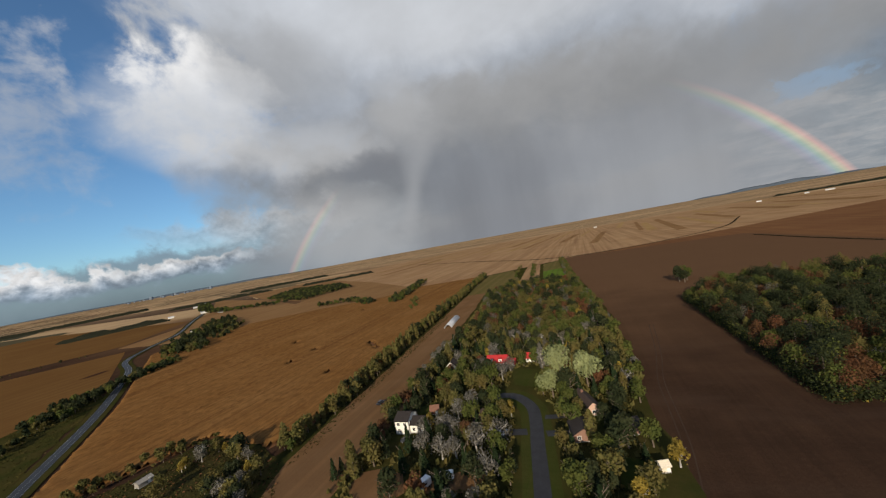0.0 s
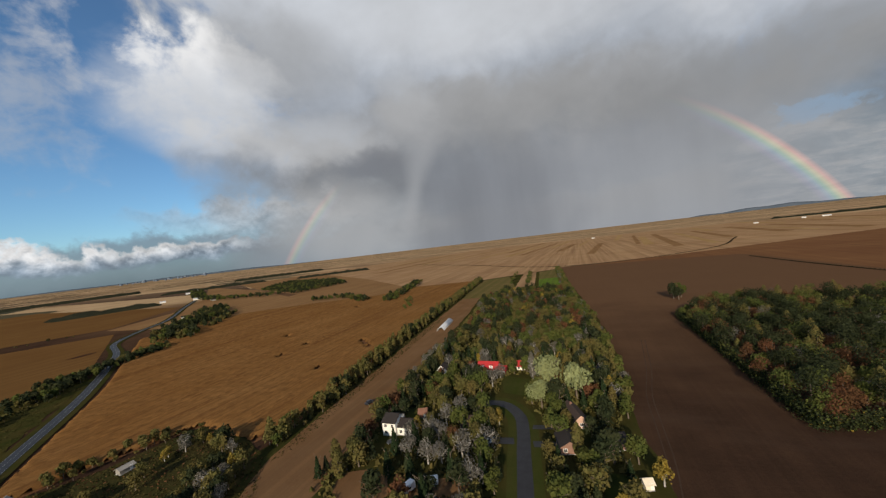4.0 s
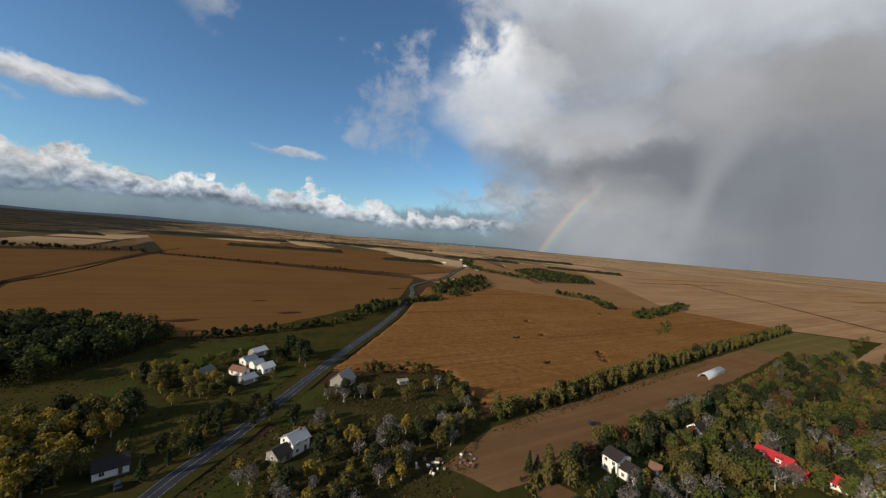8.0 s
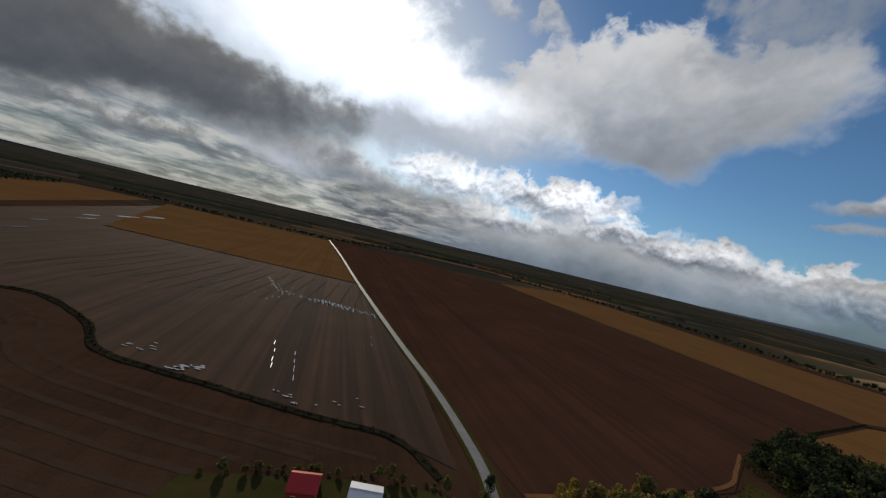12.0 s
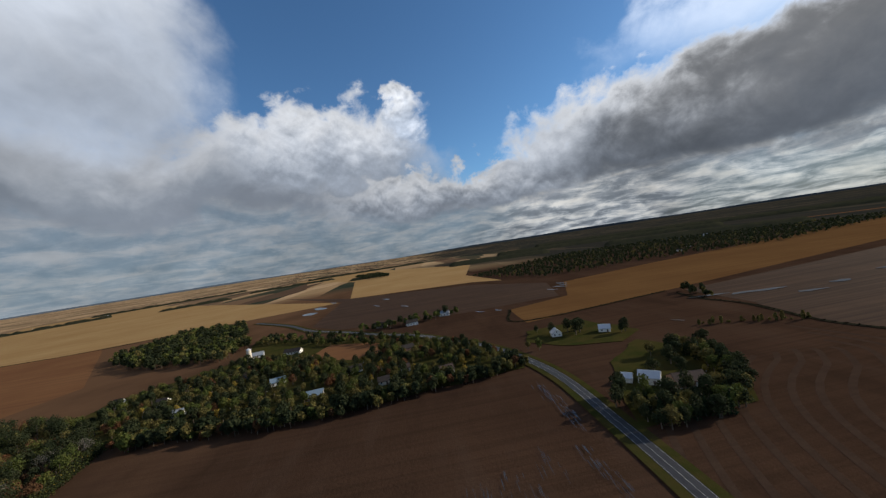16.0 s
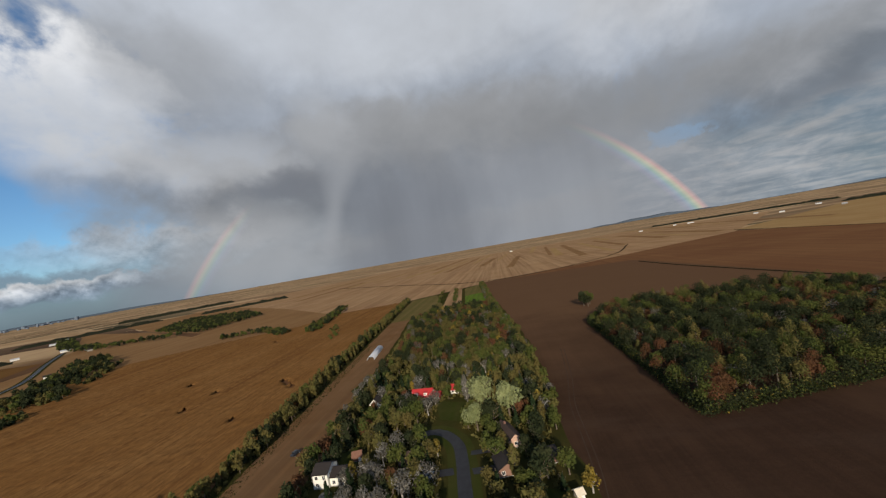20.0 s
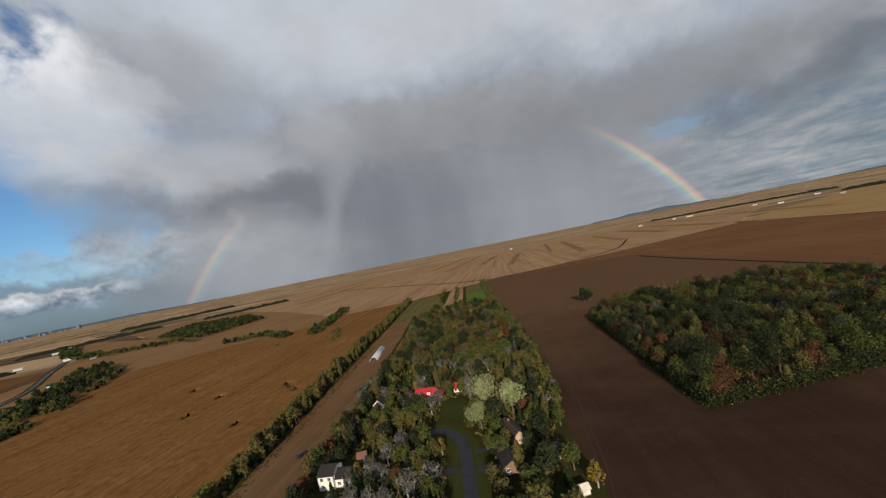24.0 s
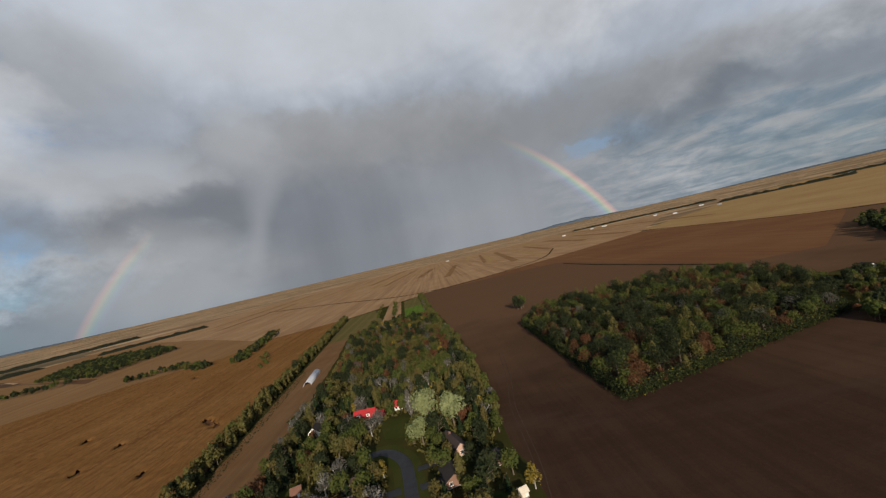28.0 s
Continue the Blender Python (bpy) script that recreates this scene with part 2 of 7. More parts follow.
CLOUDS = [
    # azimuth, height, half width, half height, light above, light below
    # low cumulus banks along the horizon, over blue-grey distance
    (90.0, 0.5, 75.0, 4.2, 0.25, 0.14, dict(power=4.0, rim=(0.4, 1.4), grain=0.3, thick=0.85, low_tint=(0.62, 0.95, 1.34), high_tint=(0.72, 0.96, 1.22))),
    (97.0, 4.0, 34.0, 1.9, 0.78, 0.24, dict(fine=True, power=2.6, rim=(0.1, 1.1), grain=1.3, wisp=2.4, low_tint=(0.74, 0.96, 1.22))),
    (66.0, 3.2, 26.0, 1.5, 0.68, 0.26, dict(fine=True, power=2.6, rim=(0.0, 1.15), grain=1.3, wisp=2.4, low_tint=(0.74, 0.96, 1.22))),
    (118.0, 5.4, 9.0, 1.6, 0.8, 0.35, dict(fine=True, rim=(0.5, 1.1), grain=1.1)),
    (118.0, 3.8, 16.0, 2.4, 0.62, 0.26, dict(fine=True, power=2.6, rim=(0.5, 1.2), grain=1.1, low_tint=(0.70, 0.95, 1.25))),
    (150.0, 2.5, 36.0, 5.5, 0.72, 0.28, dict(power=3.0, rim=(0.2, 1.35), grain=0.7, low_tint=(0.74, 0.95, 1.2))),
    (165.0, 10.0, 12.0, 3.4, 1.5, 0.7, dict(fine=True, rim=(0.0, 1.2), grain=1.2, wisp=1.4, back=0.3)),
    (148.0, 10.5, 12.0, 3.0, 1.35, 0.55, dict(fine=True, rim=(0.2, 1.15), grain=1.2, wisp=1.4, back=0.3)),
    (156.0, 6.0, 12.0, 2.6, 1.2, 0.42, dict(fine=True, rim=(0.0, 1.2), grain=1.2, wisp=1.4, back=0.2)),
    (138.0, 7.6, 9.0, 2.4, 1.2, 0.42, dict(fine=True, rim=(0.2, 1.15), grain=1.2, wisp=1.2, back=0.2)),
    (128.0, 5.6, 10.0, 2.2, 1.0, 0.36, dict(fine=True, rim=(0.3, 1.15), grain=1.2, wisp=1.0)),
    (110.0, 13.8, 9.5, 1.3, 0.68, 0.40, dict(fine=True, calm=True, rim=(0.1, 1.2), grain=0.6, wisp=0.6)),
    (115.0, 11.4, 4.0, 0.6, 0.5, 0.42, dict(fine=True, calm=True, rim=(0.0, 1.3), thick=0.7)),
    (84.0, 11.2, 4.2, 0.7, 0.6, 0.45, dict(fine=True, calm=True, rim=(0.2, 1.4), thick=0.75)),
    (96.0, 27.5, 4.0, 3.4, 0.5, 0.4, dict(fine=True, rim=(-0.2, 1.2), thick=0.55, wisp=3.0)),
    (124.0, 28.0, 4.0, 2.6, 0.6, 0.45, dict(fine=True, rim=(-0.2, 1.2), thick=0.7, wisp=2.0)),
    (163.0, 35.0, 3.0, 2.4, 0.75, 0.6, dict(fine=True, rim=(0.0, 1.2), thick=0.9, wisp=1.5)),
    (155.0, 33.0, 3.6, 1.8, 0.75, 0.6, dict(fine=True, rim=(0.0, 1.2), thick=0.8, wisp=1.5)),
    (70.0, 20.0, 9.0, 11.0, 0.58, 0.45, dict(rim=(-0.8, 1.0), thick=0.55, wisp=4.5)),
    # white sheet beside the sun
    (140.0, 24.0, 23.0, 8.5, 0.74, 0.42, dict(rim=(0.55, 1.12), grain=0.8, wisp=1.0, back=0.25)),
    (128.0, 33.0, 10.0, 7.0, 0.50, 0.42, dict(rim=(-0.2, 1.1), thick=0.7, grain=0.5, wisp=2.5)),
    (170.0, 20.0, 24.0, 9.0, 1.3, 0.62, dict(rim=(0.1, 1.2), grain=0.4)),
    (-177.0, 25.0, 24.0, 8.0, 2.6, 2.0, dict(rim=(-0.4, 1.4), grain=0.3, wisp=0.8)),
    (-146.0, 24.0, 26.0, 7.0, 1.4, 1.0, dict(rim=(-0.7, 1.2), grain=0.35, thick=0.85, wisp=0.8)),
    # broken grey deck all round the east and south
    (-80.0, 3.0, 58.0, 9.0, 0.34, 0.20, dict(power=4.0, rim=(0.4, 1.3), grain=0.45, deck=True, thick=0.95, low_tint=(0.74, 0.97, 1.2))),
    (-150.0, 3.0, 50.0, 6.5, 0.62, 0.13, dict(power=4.0, rim=(0.4, 1.3), grain=0.8, deck=True, thick=0.92, low_tint=(0.86, 0.97, 1.1), high_tint=(1.04, 1.0, 0.92))),
    (-62.0, 14.0, 34.0, 6.0, 0.55, 0.24, dict(power=3.0, rim=(0.2, 1.25), grain=0.6, wisp=0.5)),
    (-100.0, 9.0, 24.0, 4.0, 0.55, 0.22, dict(fine=True, power=2.4, rim=(0.2, 1.2), grain=0.6, wisp=1.0)),
    (-80.0, 18.0, 16.0, 7.0, 0.74, 0.34, dict(fine=True, power=2.4, rim=(0.2, 1.15), grain=0.42, wisp=0.6)),
    (-92.0, 22.0, 4.5, 3.5, 0.85, 0.6, dict(fine=True, rim=(0.2, 1.2), grain=0.8, wisp=0.9)),
    (-42.0, 32.0, 25.0, 20.0, 0.80, 0.56, dict(power=2.6, rim=(0.3, 1.2), grain=0.8, wisp=0.8)),
    # dark cloud in front of the sun
    (-172.0, 8.0, 16.0, 3.2, 0.95, 0.6, dict(rim=(-0.2, 1.4), grain=0.7, wisp=0.6)),
    (-136.0, 13.0, 30.0, 7.0, 0.85, 0.13, dict(power=2.4, rim=(0.3, 1.15), grain=0.8, wisp=0.8, back=0.3)),
    (-152.0, 12.6, 29.0, 6.6, 0.22, 0.12, dict(power=2.2, rim=(0.1, 1.3), grain=0.7, wisp=0.7, back=0.35)),
    (-172.0, 15.0, 8.0, 2.6, 0.34, 0.22, dict(rim=(-0.3, 1.3), grain=0.7, thick=0.85, wisp=1.0)),
    (178.0, 7.2, 12.0, 2.6, 0.42, 0.24, dict(rim=(-0.3, 1.3), grain=0.7, thick=0.85, wisp=1.0)),
    (-152.0, 5.4, 16.0, 1.1, 0.24, 0.18, dict(fine=True, rim=(-0.2, 1.3), thick=0.75, wisp=0.8)),
    # the storm
    (10.0, 8.0, 46.0, 14.0, 0.32, 0.28, dict(power=4.0, rim=(0.2, 1.25), grain=0.4, low_tint=(0.84, 0.97, 1.12))),
    (12.0, 37.0, 49.0, 27.0, 0.62, 0.38, dict(power=3.0, rim=(0.45, 1.1), grain=0.7, wisp=1.3)),
    (54.0, 24.0, 12.0, 8.0, 0.84, 0.5, dict(rim=(0.0, 1.15), grain=0.7, wisp=1.6)),
    (8.0, 47.0, 62.0, 20.0, 0.90, 0.60, dict(rim=(0.0, 1.3), grain=0.7)),
    (-30.0, 25.0, 22.0, 9.0, 0.62, 0.46, dict(rim=(-0.2, 1.3), grain=0.7, thick=0.8)),
    (36.0, 13.5, 15.0, 5.0, 0.30, 0.17, dict(rim=(-0.4, 1.3), grain=0.6, wisp=0.2)),
    (50.0, 15.5, 10.0, 4.2, 0.58, 0.36, dict(rim=(-0.4, 1.3), grain=0.6, wisp=0.4, thick=0.8)),
    (46.0, 6.5, 15.0, 3.6, 0.44, 0.32, dict(fine=True, rim=(-0.2, 1.3), grain=0.9, thick=0.8, wisp=0.8, low_tint=(0.74, 0.97, 1.2))),
    (6.0, 15.0, 30.0, 9.0, 0.30, 0.23, dict(power=2.6, rim=(-0.1, 1.35), grain=0.6)),
    (-40.0, 13.0, 26.0, 4.6, 0.36, 0.20, dict(power=2.4, rim=(-0.6, 1.35), grain=0.8, wisp=0.7, thick=0.75, low_tint=(0.84, 0.97, 1.12))),
    (6.0, 1.5, 32.0, 5.0, 0.33, 0.33, dict(power=3.0, rim=(0.0, 1.3), grain=0.3, thick=0.85, low_tint=(0.9, 0.98, 1.08))),
    (-29.0, 3.5, 13.0, 6.0, 0.42, 0.24, dict(power=2.4, rim=(0.0, 1.3), grain=0.5, deck=True, thick=0.85, low_tint=(0.80, 0.97, 1.14))),
]
for c in CLOUDS:
    kw = dict(c[6]) if len(c) > 6 else {}
    paint = cloud(paint, *c[:6], **kw)

gap = ramp01(away(AZ_F, EL_F, -26.5, 9.8, 4.5, 1.3), 1.3, 0.1)
paint = mix_rgb(gap * 0.6, paint, (0.24, 0.38, 0.56))

# broad light and dark of the storm: azimuth, height, half width, half height, light, share
STORM = [
    (5.0, 34.0, 42.0, 8.0, 0.60, 0.60),
    (55.0, 22.0, 10.0, 6.0, 0.66, 0.55),
    (40.0, 17.5, 12.0, 3.6, 0.50, 0.55),
    (42.0, 28.0, 10.0, 5.0, 0.34, 0.55),
    (-26.0, 16.0, 22.0, 4.6, 0.25, 0.70),
    (10.0, 20.0, 22.0, 5.0, 0.30, 0.50),
    (24.0, 22.0, 5.0, 4.6, 0.46, 0.50),
    (36.0, 5.0, 10.0, 6.5, 0.40, 0.65),
]
for az, el, sa, se, light, share in STORM:
    paint = mix_rgb(ramp01(away(AZ_G, EL_G, az, el, sa, se), 1.5, 0.0) * share, paint, tuple(light * k for k in (0.965, 0.995, 1.04)))

# rain hanging from the storm: a dark curtain with a paler shaft at its edge
paint = mix_rgb(ramp01(away(AZ_G, EL, -6.0, 3.0, 26.0, 12.0, 2.6), 1.4, 0.1) * 0.65, paint, scaled_rgb((0.290, 0.305, 0.335), (n_rain - 0.5) * 0.45 + 1.0))
paint = mix_rgb(ramp01(away(AZ_G, EL_G, 13.0, 4.0, 15.0, 14.0, 2.0), 1.45, -0.15) * 0.78, paint, scaled_rgb((0.196, 0.212, 0.242), (n_rain - 0.5) * 0.6 + 1.0))
paint = mix_rgb(ramp01(away(AZ_G, EL_G, 30.0, 14.0, 7.0, 2.6), 1.4, 0.1) * 0.6, paint, (0.175, 0.188, 0.215))
lean = AZ - 27.2 + EL * 0.29 + (n_rain - 0.5) * 2.0
plume = math_node("ABSOLUTE", lean) * math_node("DIVIDE", 1.0, ramp01(EL, 9.0, 24.0) * 5.0 + 1.7)
shaft = ramp01(plume, 1.25, 0.0) * ramp01(EL, 27.0, 17.0) * ramp01(EL, -2.0, 7.0)
paint = mix_rgb(shaft * 0.50, paint, (0.36, 0.375, 0.40))

# rainbow round the point opposite the sun
dot = WT.nodes.new("ShaderNodeVectorMath")
dot.operation = "DOT_PRODUCT"
WT.links.new(coords.outputs["Generated"], dot.inputs[0])
dot.inputs[1].default_value = heading(8.4, -18.0)
ring = math_node("ARCCOSINE", math_node("MINIMUM", math_node("MAXIMUM", Num(dot.outputs["Value"]), -1.0), 1.0)) * 57.2958
bow = WT.nodes.new("ShaderNodeValToRGB")
WT.links.new((ring * 0.42 - 16.08).s, bow.inputs[0])
for i, (p, c) in enumerate(((0.0, (0, 0, 0)), (0.22, (0.03, 0.02, 0.06)), (0.38, (0.03, 0.08, 0.12)), (0.52, (0.06, 0.16, 0.06)), (0.66, (0.26, 0.22, 0.05)), (0.8, (0.34, 0.10, 0.04)), (1.0, (0, 0, 0)))):
    e = bow.color_ramp.elements[i] if i < 2 else bow.color_ramp.elements.new(p)
    e.position, e.color = p, (*c, 1)
right = ramp01(AZ, -2.0, -24.0) * ramp01(EL, 17.0, 5.0)
left = ramp01(AZ, 33.0, 40.0) * ramp01(EL, 13.0, 6.0) * 0.45
paint = added_rgb(paint, scaled_rgb(Num(bow.outputs[0]), (right + left) * 0.8))

back = WT.nodes.new("ShaderNodeBackground")
WT.links.new(paint.s, back.inputs[0])
back.inputs[1].default_value = 1.0
out = WT.nodes.new("ShaderNodeOutputWorld")
WT.links.new(back.outputs[0], out.inputs[0])

# ---- materials ----


def material(name, rough=0.9, metal=0.0, spec=0.3):
    m = bpy.data.materials.new(name)
    m.use_nodes = True
    b = m.node_tree.nodes["Principled BSDF"]
    b.inputs["Roughness"].default_value, b.inputs["Metallic"].default_value = rough, metal
    b.inputs["Specular IOR Level"].default_value = spec
    return m, m.node_tree, b


def tex(nt, kind, scale, vec=None, **kw):
    n = nt.nodes.new(kind)
    n.inputs["Scale"].default_value = scale
    if vec:
        nt.links.new(vec, n.inputs["Vector"])
    for k, v in kw.items():
        n.inputs[k].default_value = v
    return n


def spot(nt, turn=0.0, stretch=(1, 1, 1)):
    """World place, turned about z and stretched."""
    g = nt.nodes.new("ShaderNodeNewGeometry")
    m = nt.nodes.new("ShaderNodeMapping")
    m.inputs["Rotation"].default_value = (0, 0, radians(turn))
    m.inputs["Scale"].default_value = stretch
    nt.links.new(g.outputs["Position"], m.inputs["Vector"])
    return m.outputs[0]


def blend(nt, f, a, b):
    n = nt.nodes.new("ShaderNodeMix")
    n.data_type = "RGBA"
    for key, v in ((0, f), (6, a), (7, b)):
        if isinstance(v, (tuple, list)):
            n.inputs[key].default_value = (*v, 1)
        elif isinstance(v, (int, float)):
            n.inputs[key].default_value = v
        else:
            nt.links.new(v, n.inputs[key])
    return n.outputs[2]


def span(nt, v, lo, hi, to=(0, 1)):
    n = nt.nodes.new("ShaderNodeMapRange")
    nt.links.new(v, n.inputs["Value"])
    n.inputs["From Min"].default_value, n.inputs["From Max"].default_value = lo, hi
    n.inputs["To Min"].default_value, n.inputs["To Max"].default_value = to
    return n.outputs["Result"]


def relief(nt, b, height, strength, distance):
    n = nt.nodes.new("ShaderNodeBump")
    n.inputs["Strength"].default_value, n.inputs["Distance"].default_value = strength, distance
    nt.links.new(height, n.inputs["Height"])
    nt.links.new(n.outputs[0], b.inputs["Normal"])


def field_material(name, c1, c2, c3, turn=0.0, rows=3.0, row_share=0.35, patch=40.0, wet=0.0, bump=0.3, tone=1.0, spec=0.0):
    """Farmland: two soil or straw tones in patches, sown rows along one heading, and stains of a third tone."""
    c1, c2, c3 = (tuple(tone * k for k in c) for c in (c1, c2, c3))
    m, nt, b = material(name, 0.97, spec=spec)
    p = spot(nt)
    big = tex(nt, "ShaderNodeTexNoise", 1.0 / patch, p, Detail=5.0, Roughness=0.6)
    fine = tex(nt, "ShaderNodeTexNoise", 0.9, p, Detail=6.0, Roughness=0.65)
    lanes = tex(nt, "ShaderNodeTexNoise", 1.0, spot(nt, turn, (1.0 / rows, 0.012 / rows, 1)), Detail=3.0, Roughness=0.6)
    tram = tex(nt, "ShaderNodeTexNoise", 1.0, spot(nt, turn, (0.09, 0.0015, 1)), Detail=3.0, Roughness=0.7)
    c = blend(nt, span(nt, big.outputs["Fac"], 0.36, 0.64), c1, c2)
    c = blend(nt, span(nt, lanes.outputs["Fac"], 0.40, 0.66, (0, row_share)), c, c3)
    c = blend(nt, span(nt, tram.outputs["Fac"], 0.52, 0.66, (0, row_share)), c, c3)
    c = blend(nt, span(nt, fine.outputs["Fac"], 0.55, 0.75, (0, 0.35)), c, c3)
    nt.links.new(c, b.inputs["Base Color"])
    if wet:
        pools = tex(nt, "ShaderNodeTexNoise", 1.0, spot(nt, turn, (0.05, 0.012, 1)), Detail=5.0, Roughness=0.6)
        nt.links.new(span(nt, pools.outputs["Fac"], 0.60, 0.66, (0.95, 0.95 - wet)), b.inputs["Roughness"])
    relief(nt, b, fine.outputs["Fac"], bump, 0.5)
    return m


def simple(name, c1, c2, scale=2.0, rough=0.8, bump=0.15, metal=0.0, spec=0.3, stretch=(1, 1, 1), local=True):
    """A plain surface with grain at two scales."""
    m, nt, b = material(name, rough, metal, spec)
    if local:
        t = nt.nodes.new("ShaderNodeTexCoord")
        mp = nt.nodes.new("ShaderNodeMapping")
        mp.inputs["Scale"].default_value = stretch
        nt.links.new(t.outputs["Object"], mp.inputs["Vector"])
        v = mp.outputs[0]
    else:
        v = spot(nt, 0, stretch)
    a = tex(nt, "ShaderNodeTexNoise", scale, v, Detail=6.0, Roughness=0.65)
    g = tex(nt, "ShaderNodeTexNoise", scale * 9, v, Detail=3.0)
    c = blend(nt, span(nt, a.outputs["Fac"], 0.35, 0.68), c1, c2)
    c = blend(nt, span(nt, g.outputs["Fac"], 0.4, 0.8, (0, 0.3)), c, tuple(k * 0.6 for k in c1))
    nt.links.new(c, b.inputs["Base Color"])
    relief(nt, b, g.outputs["Fac"], bump, 0.05)
    return m


def leaf_material(name, c1, c2, c3, rough=0.85):
    """Leaves that differ from clump to clump and from tree to tree."""
    c1, c2, c3 = (tuple(0.84 * k for k in c) for c in (c1, c2, c3))
    m, nt, b = material(name, rough, spec=0.04)
    g = nt.nodes.new("ShaderNodeNewGeometry")
    o = nt.nodes.new("ShaderNodeObjectInfo")
    n = tex(nt, "ShaderNodeTexNoise", 0.16, spot(nt), Detail=2.0)
    c = blend(nt, g.outputs["Random Per Island"], c1, c2)
    c = blend(nt, span(nt, n.outputs["Fac"], 0.42, 0.62, (0, 0.7)), c, c3)
    c = blend(nt, span(nt, o.outputs["Random"], 0.0, 1.0, (0, 0.45)), c, tuple(0.6 * k for k in c2))
    nt.links.new(c, b.inputs["Base Color"])
    b.inputs["Subsurface Weight"].default_value = 0.0
    t = nt.nodes.new("ShaderNodeBsdfTranslucent")
    nt.links.new(c, t.inputs["Color"])
    mx = nt.nodes.new("ShaderNodeMixShader")
    mx.inputs[0].default_value = 0.25
    nt.links.new(b.outputs[0], mx.inputs[1])
    nt.links.new(t.outputs[0], mx.inputs[2])
    nt.links.new(mx.outputs[0], nt.nodes["Material Output"].inputs[0])
    return m


def far_ground_material():
    """Ploughed earth near by; a patchwork of farmland far off."""
    m, nt, b = material("farmland", 1.0, spec=0.0)
    p = spot(nt)
    big = tex(nt, "ShaderNodeTexNoise", 0.012, p, Detail=6.0, Roughness=0.6)
    fine = tex(nt, "ShaderNodeTexNoise", 0.8, p, Detail=6.0, Roughness=0.7)
    rows = tex(nt, "ShaderNodeTexNoise", 1.0, spot(nt, 4, (0.22, 0.004, 1)), Detail=5.0, Roughness=0.7)
    near = blend(nt, span(nt, big.outputs["Fac"], 0.35, 0.65), (0.038, 0.0215, 0.0139), (0.054, 0.0304, 0.0189))
    near = blend(nt, span(nt, rows.outputs["Fac"], 0.44, 0.60, (0, 0.5)), near, (0.030, 0.0178, 0.0119))
    near = blend(nt, span(nt, fine.outputs["Fac"], 0.5, 0.75, (0, 0.3)), near, (0.065, 0.038, 0.023))
    # Soil paler northward: the cloud shadow's edge is painted into its colour.
    northing = nt.nodes.new("ShaderNodeSeparateXYZ")
    nt.links.new(spot(nt, 8, (0.001, 0.001, 1)), northing.inputs[0])
    sun_share = nt.nodes.new("ShaderNodeMath")
    sun_share.operation = "MULTIPLY_ADD"
    nt.links.new(big.outputs["Fac"], sun_share.inputs[0])
    sun_share.inputs[1].default_value = 0.35
    nt.links.new(northing.outputs[1], sun_share.inputs[2])
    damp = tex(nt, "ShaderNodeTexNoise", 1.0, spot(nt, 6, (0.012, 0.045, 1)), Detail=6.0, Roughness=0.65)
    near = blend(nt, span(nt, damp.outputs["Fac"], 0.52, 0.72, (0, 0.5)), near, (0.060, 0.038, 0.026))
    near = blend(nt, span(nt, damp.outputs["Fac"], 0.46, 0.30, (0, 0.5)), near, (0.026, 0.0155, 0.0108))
    near = blend(nt, span(nt, sun_share.outputs[0], 0.30, 0.56, (0, 0.8)), near, (0.118, 0.066, 0.036))
    cells = tex(nt, "ShaderNodeTexVoronoi", 1.0, spot(nt, -14, (0.0013, 0.0075, 1)), Randomness=0.9)
    cells.distance = "CHEBYCHEV"
    pick = nt.nodes.new("ShaderNodeSeparateColor")
    nt.links.new(cells.outputs["Color"], pick.inputs[0])
    tone = nt.nodes.new("ShaderNodeValToRGB")
    nt.links.new(pick.outputs[0], tone.inputs[0])
    tone.color_ramp.interpolation = "CONSTANT"
    for i, (at, c) in enumerate(((0.0, (0.08, 0.05, 0.033)), (0.2, (0.29, 0.19, 0.10)), (0.42, (0.07, 0.06, 0.035)), (0.55, (0.38, 0.26, 0.145)), (0.75, (0.14, 0.086, 0.05)), (0.88, (0.024, 0.032, 0.022)))):
        e = tone.color_ramp.elements[i] if i < 2 else tone.color_ramp.elements.new(at)
        e.position, e.color = at, (*c, 1)
    far = blend(nt, span(nt, big.outputs["Fac"], 0.4, 0.7, (0, 0.3)), tone.outputs[0], (0.10, 0.08, 0.05))
    # Southward, dark woods and cloud shade share one painted tone; paler straw northward.
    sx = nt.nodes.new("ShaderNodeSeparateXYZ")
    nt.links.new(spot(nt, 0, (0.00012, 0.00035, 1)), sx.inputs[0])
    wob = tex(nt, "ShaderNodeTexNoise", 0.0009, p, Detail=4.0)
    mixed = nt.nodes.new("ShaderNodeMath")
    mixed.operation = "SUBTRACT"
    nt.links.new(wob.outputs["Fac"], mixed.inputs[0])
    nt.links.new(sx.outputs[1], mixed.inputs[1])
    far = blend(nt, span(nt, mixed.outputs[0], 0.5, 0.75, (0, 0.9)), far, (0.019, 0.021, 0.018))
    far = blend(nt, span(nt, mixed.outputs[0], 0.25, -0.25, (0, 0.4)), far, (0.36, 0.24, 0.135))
    ln = nt.nodes.new("ShaderNodeVectorMath")
    ln.operation = "LENGTH"
    nt.links.new(p, ln.inputs[0])
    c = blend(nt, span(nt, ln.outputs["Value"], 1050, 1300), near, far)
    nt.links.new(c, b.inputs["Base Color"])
    relief(nt, b, fine.outputs["Fac"], 0.4, 0.5)
    return m


